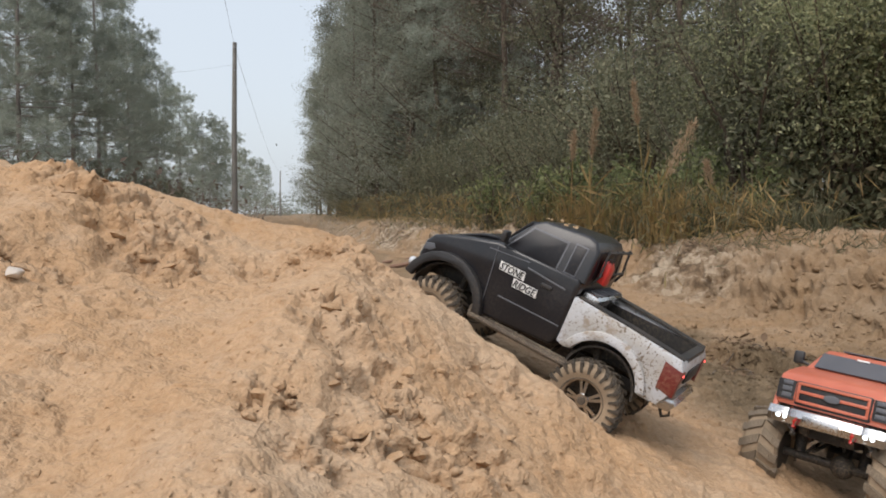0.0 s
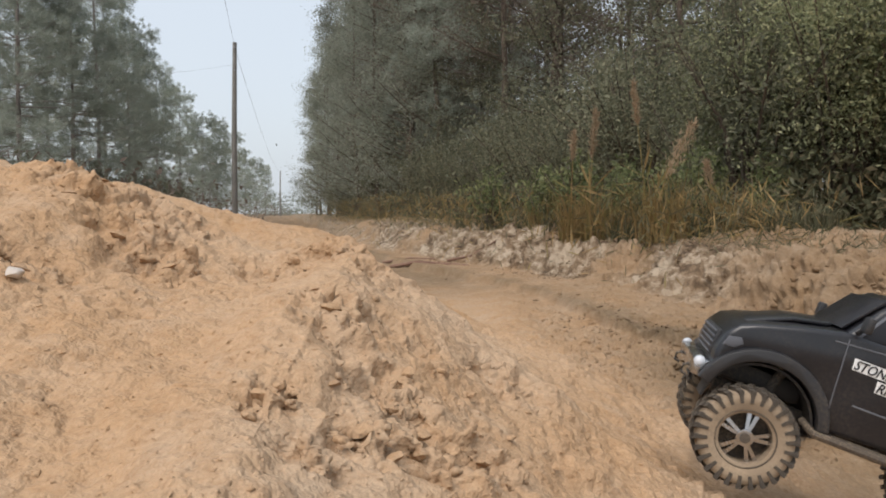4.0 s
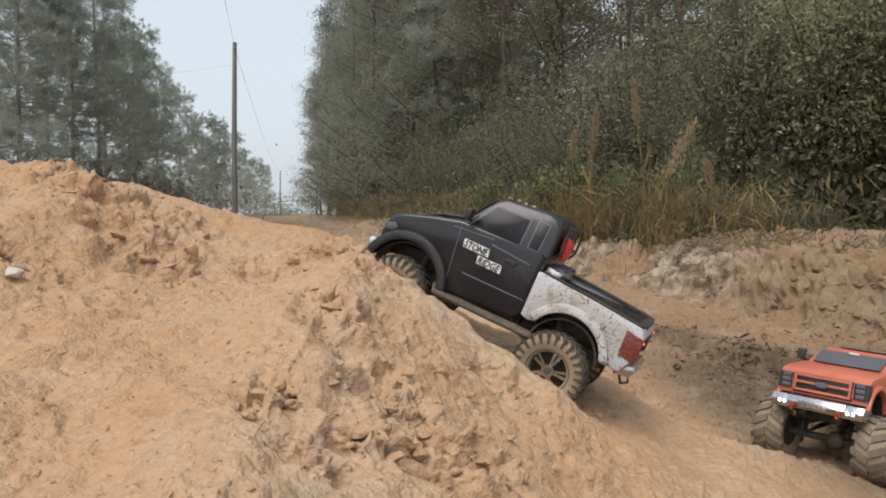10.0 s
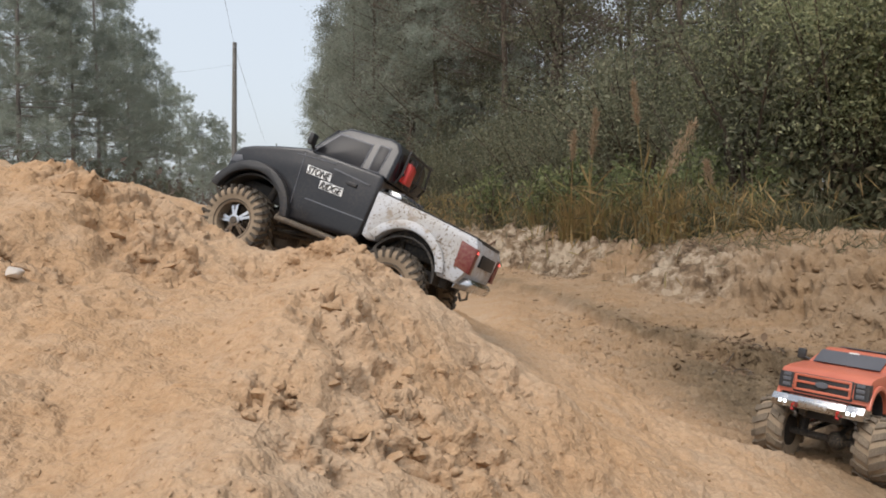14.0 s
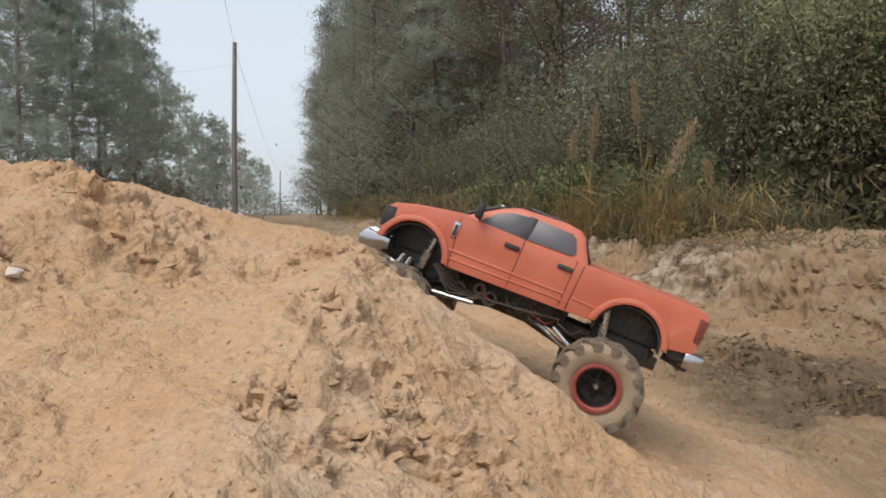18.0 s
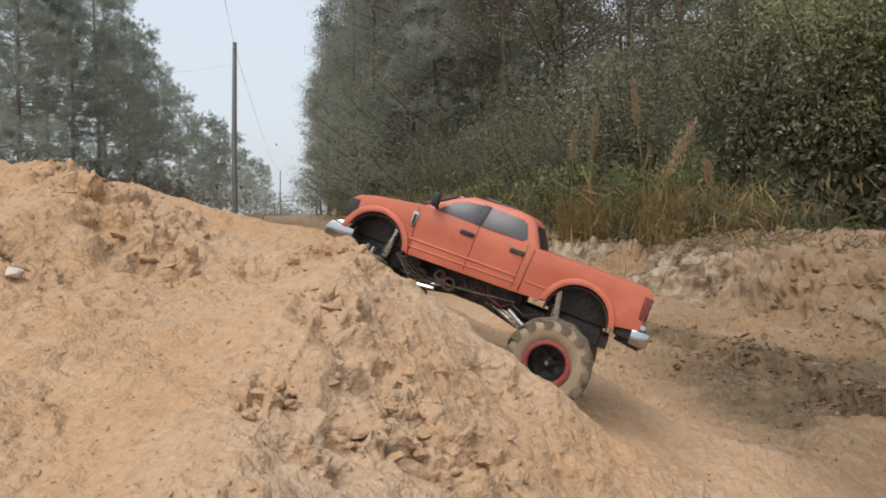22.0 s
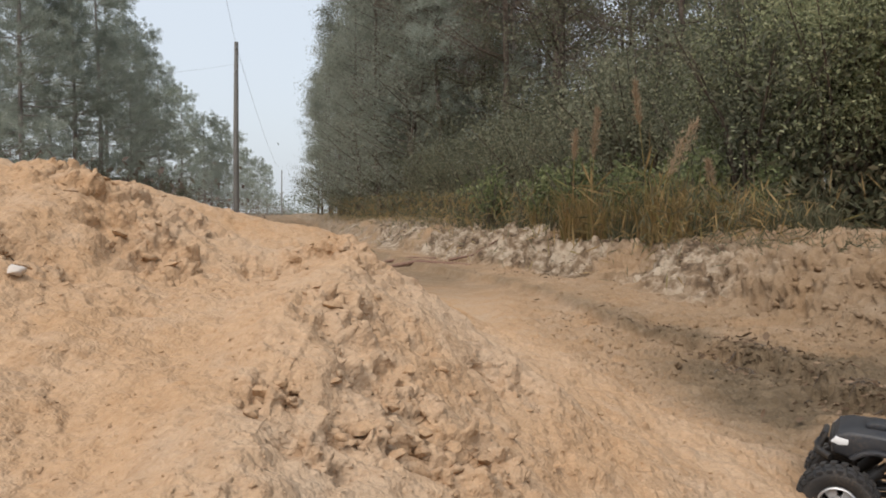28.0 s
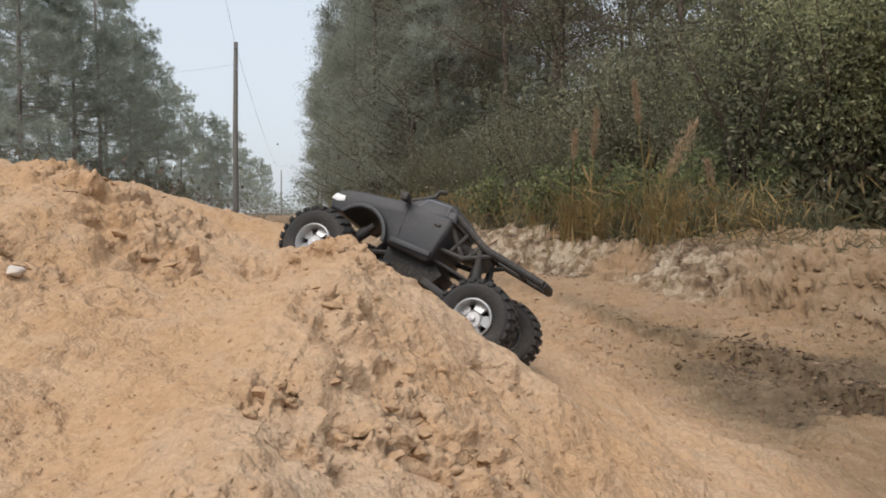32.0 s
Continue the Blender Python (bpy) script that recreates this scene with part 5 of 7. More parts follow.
        tube(bm, [(0.150, s * 0.036, 0.084), (0.045, s * 0.034, 0.118)], 0.0048, 8)
        part("suspension_link", bm, M_DARK, t)
        bm = B()
        tube(bm, [(-0.125, s * 0.044, 0.074), (-0.098, s * 0.044, 0.176)], 0.0065, 10)
        tube(bm, [(-0.119, s * 0.044, 0.098), (-0.106, s * 0.044, 0.146)], 0.0100, 12)
        part("shock_absorber", bm, M_DARK, t)
        bm = B()
        tube(bm, [(0.150, s * 0.054, 0.078), (0.108, s * 0.050, 0.146)], 0.0070, 10)
        tube(bm, [(0.138, s * 0.053, 0.098), (0.116, s * 0.051, 0.132)], 0.0105, 12)
        part("shock_absorber", bm, M_DARK, t)
    bm = B()
    tube(bm, [(-0.222, -0.034, 0.163), (-0.228, 0.0, 0.1625), (-0.222, 0.034, 0.163)], 0.0068, 10)
    tube(bm, [(-0.17, -0.040, 0.171), (-0.17, 0.040, 0.171)], 0.005, 8)
    tube(bm, [(-0.105, -0.046, 0.181), (-0.105, 0.046, 0.181)], 0.005, 8)
    part("cross_tube", bm, M_DARK, t)
    bm = B()
    prism(bm, [(0.070, 0.094), (0.072, 0.122), (-0.03, 0.124), (-0.050, 0.110), (-0.035, 0.084), (0.03, 0.080)], -0.040, 0.040, 0.004)
    part("chassis_plate", bm, M_DARK, t, "black belly of the chassis")
    bm = B()
    box(bm, -0.105, -0.050, -0.032, 0.032, 0.152, 0.178, 0.004)
    part("electronics_box", bm, M_DARK, t)
    bm = B()
    prism(bm, [(0.160, 0.1985), (0.112, 0.2055), (0.104, 0.2135), (0.118, 0.2175), (0.152, 0.2125), (0.164, 0.2055)], -0.027, 0.027, 0.003)
    part("bonnet_scoop", bm, M_GREY, t)
    bm = B()
    prism(bm, [(0.0845, 0.211), (0.0865, 0.213), (0.0480, 0.2345), (0.0460, 0.2325)], -0.058, 0.058, 0.0008)
    part("windscreen", bm, M_GLASS_DARK, t)
    bm = B()
    box(bm, 0.205, 0.2145, -0.046, 0.046, 0.152, 0.176, 0.003)
    part("grille", bm, M_DARK, t)
    bm = B()
    tube(bm, [(0.205, -0.058, 0.136), (0.226, -0.042, 0.138), (0.230, 0.0, 0.139), (0.226, 0.042, 0.138), (0.205, 0.058, 0.136)], 0.0065, 10)
    tube(bm, [(0.226, -0.030, 0.139), (0.222, -0.028, 0.168), (0.222, 0.028, 0.168), (0.226, 0.030, 0.139)], 0.005, 8)
    part("front_bumper", bm, M_DARK, t, "black tube bumper")
    bm = B()
    tube(bm, [(0.062, 0.066, 0.218), (0.044, 0.060, 0.230), (0.030, 0.052, 0.243), (0.028, 0.050, 0.254), (0.014, 0.049, 0.258)], 0.0042, 8)
    part("antenna_stub", bm, M_DARK, t, "bent black stub behind the mirror")
    shell = ("body", "roof", "window_frame", "side_window", "door_seam", "side_skirt", "door_handle", "fender_flare", "headlight", "mirror", "bonnet_scoop", "windscreen", "grille", "front_bumper", "antenna_stub")
    for c in t.children:
        if c.name.split(".")[0] in shell:
            c.matrix_basis = pose(-0.010, 0, -0.007)
    for x in (-0.163, 0.166):
        bm = B()
        z = 0.064 if x > 0 else 0.060
        tube(bm, [(x, -0.085, z), (x, 0.085, z)], 0.0090, 10)
        bmesh.ops.create_uvsphere(bm, u_segments=12, v_segments=8, radius=0.022, matrix=Matrix.Translation((x, 0.012, z)))
        part("axle", bm, M_DARK, t)
    bm = B()
    tube(bm, [(-0.163, 0.01, 0.060), (-0.03, 0.004, 0.092), (0.05, 0.004, 0.092), (0.158, 0.01, 0.064)], 0.005, 8)
    part("drive_shaft", bm, M_DARK, t)
    hubs = wheel_set(t, 0.0675, 0.054, 24, "fine", [M_RUBBER, M_RUBBER], "slotted",
                     [(0.167, 0.100, 0.068), (-0.160, 0.100, 0.056), (0.164, -0.100, 0.058), (-0.164, -0.100, 0.066)],
                     ("wheel with black tyre and silver rim", "black knobbly rubber tyre", "silver slotted steel rim"))
    return t, hubs


black, black_wheels = black_truck()
orange, orange_wheels = orange_truck()
dark, dark_wheels = crawler()


# ---- plants ----
def leaf_quads(centres, size, rng, ratio=0.45, droop=0.0, aim=None, aim_w=0.0):
    """Diamond leaves at the given places, each turned its own way."""
    n = len(centres)
    d = rng.normal(size=(n, 3))
    d[:, 2] -= droop
    if aim is not None:
        d = d * (1 - aim_w) + aim * aim_w * 1.6
    d /= np.linalg.norm(d, axis=1, keepdims=True) + 1e-9
    q = rng.normal(size=(n, 3))
    s = np.cross(d, q)
    s /= np.linalg.norm(s, axis=1, keepdims=True) + 1e-9
    L = (size * rng.uniform(0.6, 1.3, n))[:, None]
    c = np.asarray(centres)
    v = np.stack([c, c + d * L * 0.5 + s * L * ratio * 0.5, c + d * L, c + d * L * 0.5 - s * L * ratio * 0.5], 1).reshape(-1, 3)
    return v, np.arange(n * 4).reshape(n, 4)


def crown_object(name, v, q, mat, parent, label=""):
    me = quad_mesh(name, v, q)
    me.materials.append(mat)
    ob = new(name, me)
    ob.parent = parent
    return tagged(ob, label)


def limbed_trunk(rng, tall, r, limbs, start, reach, rise, wob=0.03):
    """A tapered, slightly bent trunk with limbs; returns the mesh and the limb tips."""
    bm = B()
    n = 9
    px, py = np.cumsum(rng.normal(0, wob * tall / n, n + 1)), np.cumsum(rng.normal(0, wob * tall / n, n + 1))
    px, py = px - px[0], py - py[0]
    path = [(px[i], py[i], tall * i / n - (0.15 if i == 0 else 0)) for i in range(n + 1)]
    tube(bm, path, r, 8, r1=r * 0.18)
    tips = []
    for k in range(limbs):
        f = start + (1 - start) * (k + rng.uniform(0, 0.9)) / limbs
        f = min(f, 0.985)
        i = f * n
        j = int(i)
        base = np.array(path[j]) + (np.array(path[min(j + 1, n)]) - np.array(path[j])) * (i - j)
        a = rng.uniform(0, 2 * math.pi)
        ln = reach * (1.15 - 0.75 * f) * rng.uniform(0.6, 1.25)
        tip = base + np.array([math.cos(a) * ln, math.sin(a) * ln, rise * ln * rng.uniform(0.3, 1.2)])
        midp = (base + tip) / 2 + np.array([0, 0, -0.06 * ln])
        tube(bm, [tuple(base), tuple(midp), tuple(tip)], r * 0.32 * (1.1 - f * 0.8), 5, r1=r * 0.06)
        tips.append((base, midp, tip, f))
    return bm, tips


def broad_tree(name, label, seed, tall, r, limbs, start, reach, clumps, per, leaf, spread, mat, rise=0.55, category="tree"):
    rng = np.random.default_rng(seed)
    t = tagged(new(name), label, category)
    bm, tips = limbed_trunk(rng, tall, r, limbs, start, reach, rise)
    part("trunk", bm, M_BARK, t)
    cs = []
    for k in range(clumps):
        base, midp, tip, f = tips[rng.integers(len(tips))]
        u = rng.uniform(0.25, 1.08)
        p = midp + (tip - midp) * (2 * u - 1) if u > 0.5 else base + (midp - base) * 2 * u
        cs.append(p[None] + rng.normal(size=(per, 3)) * spread * rng.uniform(0.5, 1.3) * np.array([1, 1, 0.7]))
    v, q = leaf_quads(np.concatenate(cs), leaf, rng, 0.5, 0.35)
    crown_object("crown", v, q, mat, t)
    return t


def shrub(name, label, seed, tall, wide, stems, clumps, per, leaf, spread, mat):
    """Many stems from the ground, leafy from top to foot."""
    rng = np.random.default_rng(seed)
    t = tagged(new(name), label, "shrub")
    bm = B()
    tips = []
    for k in range(stems):
        a, u = rng.uniform(0, 2 * math.pi), rng.uniform(0.15, 1.0)
        h = tall * rng.uniform(0.55, 1.0) * (1.05 - 0.35 * u)
        e = np.array([math.cos(a) * wide * u, math.sin(a) * wide * u, h])
        m = np.array([e[0] * 0.35, e[1] * 0.35, h * 0.55])
        tube(bm, [(e[0] * 0.06, e[1] * 0.06, -0.1), tuple(m), tuple(e)], 0.012 + 0.004 * tall, 5, r1=0.004)
        tips.append((m, e))
        if stems < 20:
            part("stem", bm, M_BARK, t)
            bm = B()
    if stems < 20:
        bm.free()
    else:
        part("trunk", bm, M_BARK, t)
    cs = []
    for k in range(clumps):
        m, e = tips[rng.integers(len(tips))]
        u = rng.uniform(-0.25, 1.05)
        p = m + (e - m) * u if u > 0 else m * np.array([1.6, 1.6, 1 + u])
        p = p + rng.normal(size=3) * wide * 0.10
        cs.append(p[None] + rng.normal(size=(per, 3)) * spread * rng.uniform(0.5, 1.3))
    pts = np.concatenate(cs)
    pts = pts[pts[:, 2] > 0.03]
    v, q = leaf_quads(pts, leaf, rng, 0.42, 0.2)
    crown_object("crown", v, q, mat, t)
    return t


def pine(name, label, seed, tall, r, limbs, start, reach, tufts, needles, length, mat):
    rng = np.random.default_rng(seed)
    t = tagged(new(name), label, "pine tree")
    bm, tips = limbed_trunk(rng, tall, r, limbs, start, reach, 0.25, 0.012)
    part("trunk", bm, M_PINE_BARK, t)
    cs, aims = [], []
    for k in range(tufts):
        base, midp, tip, f = tips[rng.integers(len(tips))]
        p = tip + rng.normal(size=3) * 0.17 * reach * np.array([1, 1, 0.62]) * (1.15 - 0.6 * f)
        if rng.uniform() < 0.4:
            p = midp + (tip - midp) * rng.uniform(-0.5, 0.9) + rng.normal(size=3) * 0.13 * reach
        out = p - base
        out = out / (np.linalg.norm(out) + 1e-9) + np.array([0, 0, 0.5])
        cs.append(p[None] + rng.normal(size=(needles, 3)) * 0.05)
        aims.append(np.repeat(out[None], needles, 0))
    v, q = leaf_quads(np.concatenate(cs), length, rng, 0.085, 0.0, np.concatenate(aims), 0.3)
    crown_object("crown", v, q, mat, t)
    return t


def grass_tuft(name, label, seed, tall, wide, blades, mat, category="grass"):
    rng = np.random.default_rng(seed)
    V, Q = [], []
    for k in range(blades):
        a, b0 = rng.uniform(0, 2 * math.pi), rng.uniform(0, 1) ** 0.5 * wide * 0.45
        p = np.array([math.cos(a) * b0, math.sin(a) * b0, -0.02])
        a2 = a + rng.normal() * 0.8
        lean, h = rng.uniform(0.1, 0.9), tall * rng.uniform(0.45, 1.0)
        out = np.array([math.cos(a2), math.sin(a2), 0])
        side = np.array([-math.sin(a2), math.cos(a2), 0]) * rng.uniform(0.004, 0.009)
        prev = None
        for i in range(5):
            u = i / 4
            c = p + out * lean * h * 0.7 * u ** 2 + np.array([0, 0, h * (u - 0.30 * lean * u ** 3)])
            wv = side * (1 - 0.88 * u)
            V += [c - wv, c + wv]
            if prev is not None:
                Q.append((prev, prev + 1, prev + 3, prev + 2))
            prev = len(V) - 2
    me = quad_mesh(name, np.array(V), np.array(Q))
    me.materials.append(mat)
    return tagged(new(name, me), label, category)


def plume_grass(seed, lean_x, tall, plume, fat):
    """A tall cane with a feathery seed head."""
    rng = np.random.default_rng(seed)
    t = tagged(new("plume_grass"), "tall dry cane with a feathery tan plume", "grass")
    path = [(lean_x * u ** 1.6, 0.03 * math.sin(3 * u), tall * u - 0.03) for u in np.linspace(0, 1, 8)]
    bm = B()
    tube(bm, path, 0.006, 5, r1=0.002)
    part("stem", bm, M_STRAW, t)
    P = np.array(path)
    n = 420
    u = rng.uniform(1 - plume, 1.0, n)
    c = np.stack([np.interp(u, np.linspace(0, 1, 8), P[:, i]) for i in range(3)], 1)
    k = (np.sin((u - (1 - plume)) / plume * math.pi) * 0.8 + 0.2)[:, None]
    c = c + rng.normal(size=(n, 3)) * np.array([fat, fat, 0.02]) * k
    aim = np.tile(np.array([[lean_x * 1.2, 0, tall]]), (n, 1))
    aim = aim / np.linalg.norm(aim, axis=1, keepdims=True)
    v, q = leaf_quads(c, 0.055, rng, 0.14, 0, aim, 0.6)
    crown_object("plume", v, q, M_PLUME, t)
    # leaves along the cane
    v, q = leaf_quads(np.stack([np.interp(w, np.linspace(0, 1, 8), P[:, i]) for i in range(3) for w in [rng.uniform(0.05, 0.55, 16)]], 1), 0.32, rng, 0.05, -0.5)
    crown_object("cane_leaves", v, q, M_STRAW, t)
    return t


def set_down(src, first, x, y, turn, size=1.0, sink=0.03):
    """Puts a plant down: the first time the thing itself, later a copy."""
    m = pose(x, y, height(x, y) - sink, 0, 0, turn) @ Matrix.Scale(size, 4)
    if first:
        src.matrix_basis = m
        return src
    ob = copy_thing(src, pose(x, y, height(x, y) - sink, 0, 0, turn))
    ob.scale = (size, size, size)
    return ob


def edge_right(d):
    return -0.21 * d + 4.75


rng = np.random.default_rng(77)
near_bush = shrub("leafy_bush", "dense bright green leafy bush at the wood's edge", 1, 3.4, 1.5, 34, 860, 34, 0.046, 0.13, M_LEAF_BRIGHT)
mid_bush = shrub("leafy_bush", "dark green leafy bush at the wood's edge", 2, 2.6, 1.2, 26, 380, 26, 0.056, 0.12, M_LEAF)
weed = shrub("weed", "fresh green broad-leaved weed on the bank", 3, 1.0, 0.42, 18, 110, 10, 0.07, 0.06, M_WEED)
tree_a = broad_tree("broadleaf_tree", "slim broadleaf tree with a ragged green crown", 11, 7.5, 0.10, 30, 0.18, 2.0, 520, 40, 0.060, 0.24, M_LEAF)
tree_b = broad_tree("broadleaf_tree", "slim tree with thin brownish autumn leaves", 12, 8.5, 0.085, 34, 0.25, 1.8, 350, 36, 0.058, 0.24, M_LEAF_BROWN)
tree_c = broad_tree("broadleaf_tree", "tall dark-trunked tree with open brownish crown", 13, 12.0, 0.13, 34, 0.30, 2.3, 330, 38, 0.072, 0.30, M_LEAF_BROWN)
pine_a = pine("pine_tree", "tall pine with an open blue-green crown paled for mist", 21, 12.5, 0.12, 52, 0.30, 2.5, 860, 46, 0.19, M_NEEDLE_HAZED)
pine_b = pine("pine_tree", "young bushy pine with mist painted into its needles", 22, 9.5, 0.10, 60, 0.10, 2.2, 960, 46, 0.18, M_NEEDLE_HAZED)
# edge of the wood: its haze comes from the greyed leaf colour
edge_tree = broad_tree("broadleaf_tree", "slender tree leafy down to the ground, leaves greyed for haze", 14, 11.0, 0.09, 60, 0.04, 1.7, 430, 56, 0.075, 0.24, M_LEAF_HAZED)
protos = {"near_bush": near_bush, "mid_bush": mid_bush, "weed": weed, "tree_a": tree_a, "tree_b": tree_b, "tree_c": tree_c, "edge_tree": edge_tree, "pine_a": pine_a, "pine_b": pine_b}
used = set()


def plant(kind, x, y, turn, size=1.0, group=""):
    ob = set_down(protos[kind], kind not in used, x, y, turn, size)
    if group and kind not in used:
        ob["group"] = group
    used.add(kind)
    if group:
        ob["group"] = group
    return ob


# the wood on the bank's side, from its edge inwards
for x, y, s in ((3.85, 7.2, 1.0), (4.6, 6.6, 1.05), (3.6, 8.4, 0.85), (4.9, 8.3, 1.15)):
    plant("near_bush", x, y, rng.uniform(0, 360), s, "bushes along the wood")
d = 7.6
while d < 75:
    e = edge_right(d)
    plant("mid_bush", e + rng.uniform(-0.15, 0.3), d, rng.uniform(0, 360), rng.uniform(0.75, 1.15) * (1 + d * 0.006), "bushes along the wood")
    if d < 22:
        plant("mid_bush", e + rng.uniform(1.2, 2.2), d + 0.4, rng.uniform(0, 360), rng.uniform(1.0, 1.5), "bushes along the wood")
    d += 0.95 + d * 0.055
d = 8.5
k = 0
while d < 85:
    e = edge_right(d)
    for off in (1.3, 3.2, 5.6):
        kind = ("tree_a", "tree_b", "tree_c", "tree_a", "tree_c", "tree_b", "tree_a")[(k * 3 + int(off)) % 7]
        plant(kind, e + off + rng.uniform(-0.5, 0.7), d + rng.uniform(-0.5, 0.5), rng.uniform(0, 360), rng.uniform(0.72, 1.05) * (1 + min(d, 60) * 0.009), "trees of the wood")
        k += 1
    d += 1.5 + d * 0.075
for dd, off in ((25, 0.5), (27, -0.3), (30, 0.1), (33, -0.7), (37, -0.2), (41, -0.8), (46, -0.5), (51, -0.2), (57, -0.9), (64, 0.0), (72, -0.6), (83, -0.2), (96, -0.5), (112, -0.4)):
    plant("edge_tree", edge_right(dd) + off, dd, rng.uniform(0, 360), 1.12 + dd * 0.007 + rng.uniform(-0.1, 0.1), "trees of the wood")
for dd, off in ((28, 0.9), (35, 0.6), (44, 0.5), (54, 0.4)):
    plant("tree_b" if dd % 4 else "tree_c", edge_right(dd) + off, dd, rng.uniform(0, 360), 1.1, "trees of the wood")
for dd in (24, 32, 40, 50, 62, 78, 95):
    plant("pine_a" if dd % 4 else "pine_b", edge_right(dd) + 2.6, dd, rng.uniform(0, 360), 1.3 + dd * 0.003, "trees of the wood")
for x, y, s in ((2.05, 8.2, 0.9), (1.35, 7.6, 0.95), (1.05, 7.9, 0.8), (2.5, 7.3, 0.9), (3.0, 6.9, 0.8), (2.75, 7.8, 1.1), (0.6, 9.3, 0.9), (1.7, 7.2, 0.7), (2.2, 7.0, 0.75)):
    plant("weed", x, y, rng.uniform(0, 360), s, "weeds on the bank")

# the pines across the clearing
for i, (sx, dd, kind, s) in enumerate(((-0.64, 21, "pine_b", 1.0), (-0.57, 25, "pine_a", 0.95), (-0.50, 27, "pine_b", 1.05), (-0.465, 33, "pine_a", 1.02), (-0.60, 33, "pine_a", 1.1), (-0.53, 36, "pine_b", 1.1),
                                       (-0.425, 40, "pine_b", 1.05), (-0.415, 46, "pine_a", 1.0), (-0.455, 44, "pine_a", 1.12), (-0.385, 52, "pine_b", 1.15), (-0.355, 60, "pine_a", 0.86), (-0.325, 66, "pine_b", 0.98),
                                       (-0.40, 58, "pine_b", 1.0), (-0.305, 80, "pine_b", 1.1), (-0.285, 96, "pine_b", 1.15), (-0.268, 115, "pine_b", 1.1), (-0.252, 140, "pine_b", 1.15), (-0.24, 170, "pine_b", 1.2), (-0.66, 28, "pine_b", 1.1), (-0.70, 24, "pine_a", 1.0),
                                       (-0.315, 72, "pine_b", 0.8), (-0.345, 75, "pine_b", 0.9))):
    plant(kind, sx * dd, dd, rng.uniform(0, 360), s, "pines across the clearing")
for sx, dd, s in ((-0.62, 19, 0.9), (-0.55, 22, 1.0), (-0.48, 26, 1.0), (-0.43, 31, 0.9), (-0.68, 20, 1.0), (-0.40, 38, 1.1), (-0.37, 46, 1.1)):
    plant("mid_bush", sx * dd, dd, rng.uniform(0, 360), s * 1.15, "bushes across the clearing")


# brush under the trees, past counting
def brush(name, label, seed, places, mat, leaf, ratio=0.45, up=0.0):
    r = np.random.default_rng(seed)
    pts = []
    for x, y, w, h, n in places:
        p = r.normal(size=(n, 3)) * np.array([w, w, 0]) * 0.5 + np.array([x, y, 0])
        p[:, 2] = ground(p[:, 0], p[:, 1], False)[0] + r.uniform(0, 1, n) ** 1.4 * h
        pts.append(p)
    pts = np.concatenate(pts)
    v, q = leaf_quads(pts, leaf, r, ratio, 0.1, np.tile(np.array([[0, 0, 1.0]]), (len(pts), 1)), up)
    me = quad_mesh(name, v, q)
    me.materials.append(mat)
    return tagged(new(name, me), label, "undergrowth", kind="stuff")


brush("undergrowth", "dense dark undergrowth beneath the wood", 5, [(edge_right(dd) + off, dd, 1.6 + dd * 0.05, 2.2 + dd * 0.05, 900) for dd in np.concatenate([np.arange(9, 30, 1.6), np.arange(30, 90, 4)]) for off in (2.2, 4.5, 7.5)], M_LEAF, 0.13)
# dark leaves added to stand in for the shade under the overhanging bushes
brush("shaded_brush", "dark brush added as the shade in the hollow under the bushes", 15, [(3.3, 7.0, 0.5, 0.7, 900), (3.8, 7.1, 0.6, 0.9, 1400), (4.4, 6.9, 0.6, 1.0, 1400), (4.1, 6.6, 0.5, 0.6, 900)], M_GRASS, 0.09)
brush("far_brush", "brown-green brush beneath the far pines", 6, [(sx * dd, dd, 4, 2.4, 420) for sx, dd in ((-0.66, 24), (-0.6, 22), (-0.54, 25), (-0.48, 30), (-0.43, 36), (-0.39, 44), (-0.355, 55), (-0.33, 68), (-0.30, 85), (-0.27, 110), (-0.245, 150), (-0.225, 200), (-0.215, 240))], M_LEAF_BROWN, 0.30)
# the mist on this far line is only the pale needle colour
brush("far_hedge", "distant tree line closing the clearing, mist put into its colour", 7, [(-0.21 * dd + off, dd, 9, 7, 260) for dd in (230, 300) for off in (-10, -4, 2, 8)], M_NEEDLE_HAZED, 0.9)

brush("bank_brush", "tangled brown-green weeds along the bank", 8, [(np.interp(yy, BANK_Y, BANK_X) + 0.75 + 0.02 * yy, yy, 0.5 + 0.03 * yy, 0.30 + 0.02 * yy, 260) for yy in np.concatenate([np.arange(5.2, 12, 0.45), np.arange(12, 40, 1.6)])], M_GRASS, 0.14, 0.07, 0.35)
brush("bank_straw", "tangled dry straw along the bank", 18, [(np.interp(yy, BANK_Y, BANK_X) + 0.65 + 0.02 * yy, yy, 0.5 + 0.03 * yy, 0.26 + 0.02 * yy, 130) for yy in np.concatenate([np.arange(5.2, 12, 0.5), np.arange(12, 40, 1.6)])], M_STRAW, 0.16, 0.06, 0.35)
# grass along the bank top
straw = grass_tuft("grass_tuft", "tuft of dry straw-coloured grass", 31, 0.62, 0.34, 90, M_STRAW)
green = grass_tuft("grass_tuft", "tuft of green bank grass", 32, 0.50, 0.36, 90, M_GRASS)
straw_at = [(1.12, 6.5, 1.0), (1.3, 6.35, 1.05), (1.22, 6.9, 1.1), (1.72, 6.0, 1.05), (1.86, 5.9, 1.2), (1.98, 6.15, 1.05), (2.32, 5.9, 0.9), (2.18, 6.3, 0.8), (2.55, 5.7, 0.75), (0.9, 7.3, 0.8), (1.55, 6.4, 0.8)]
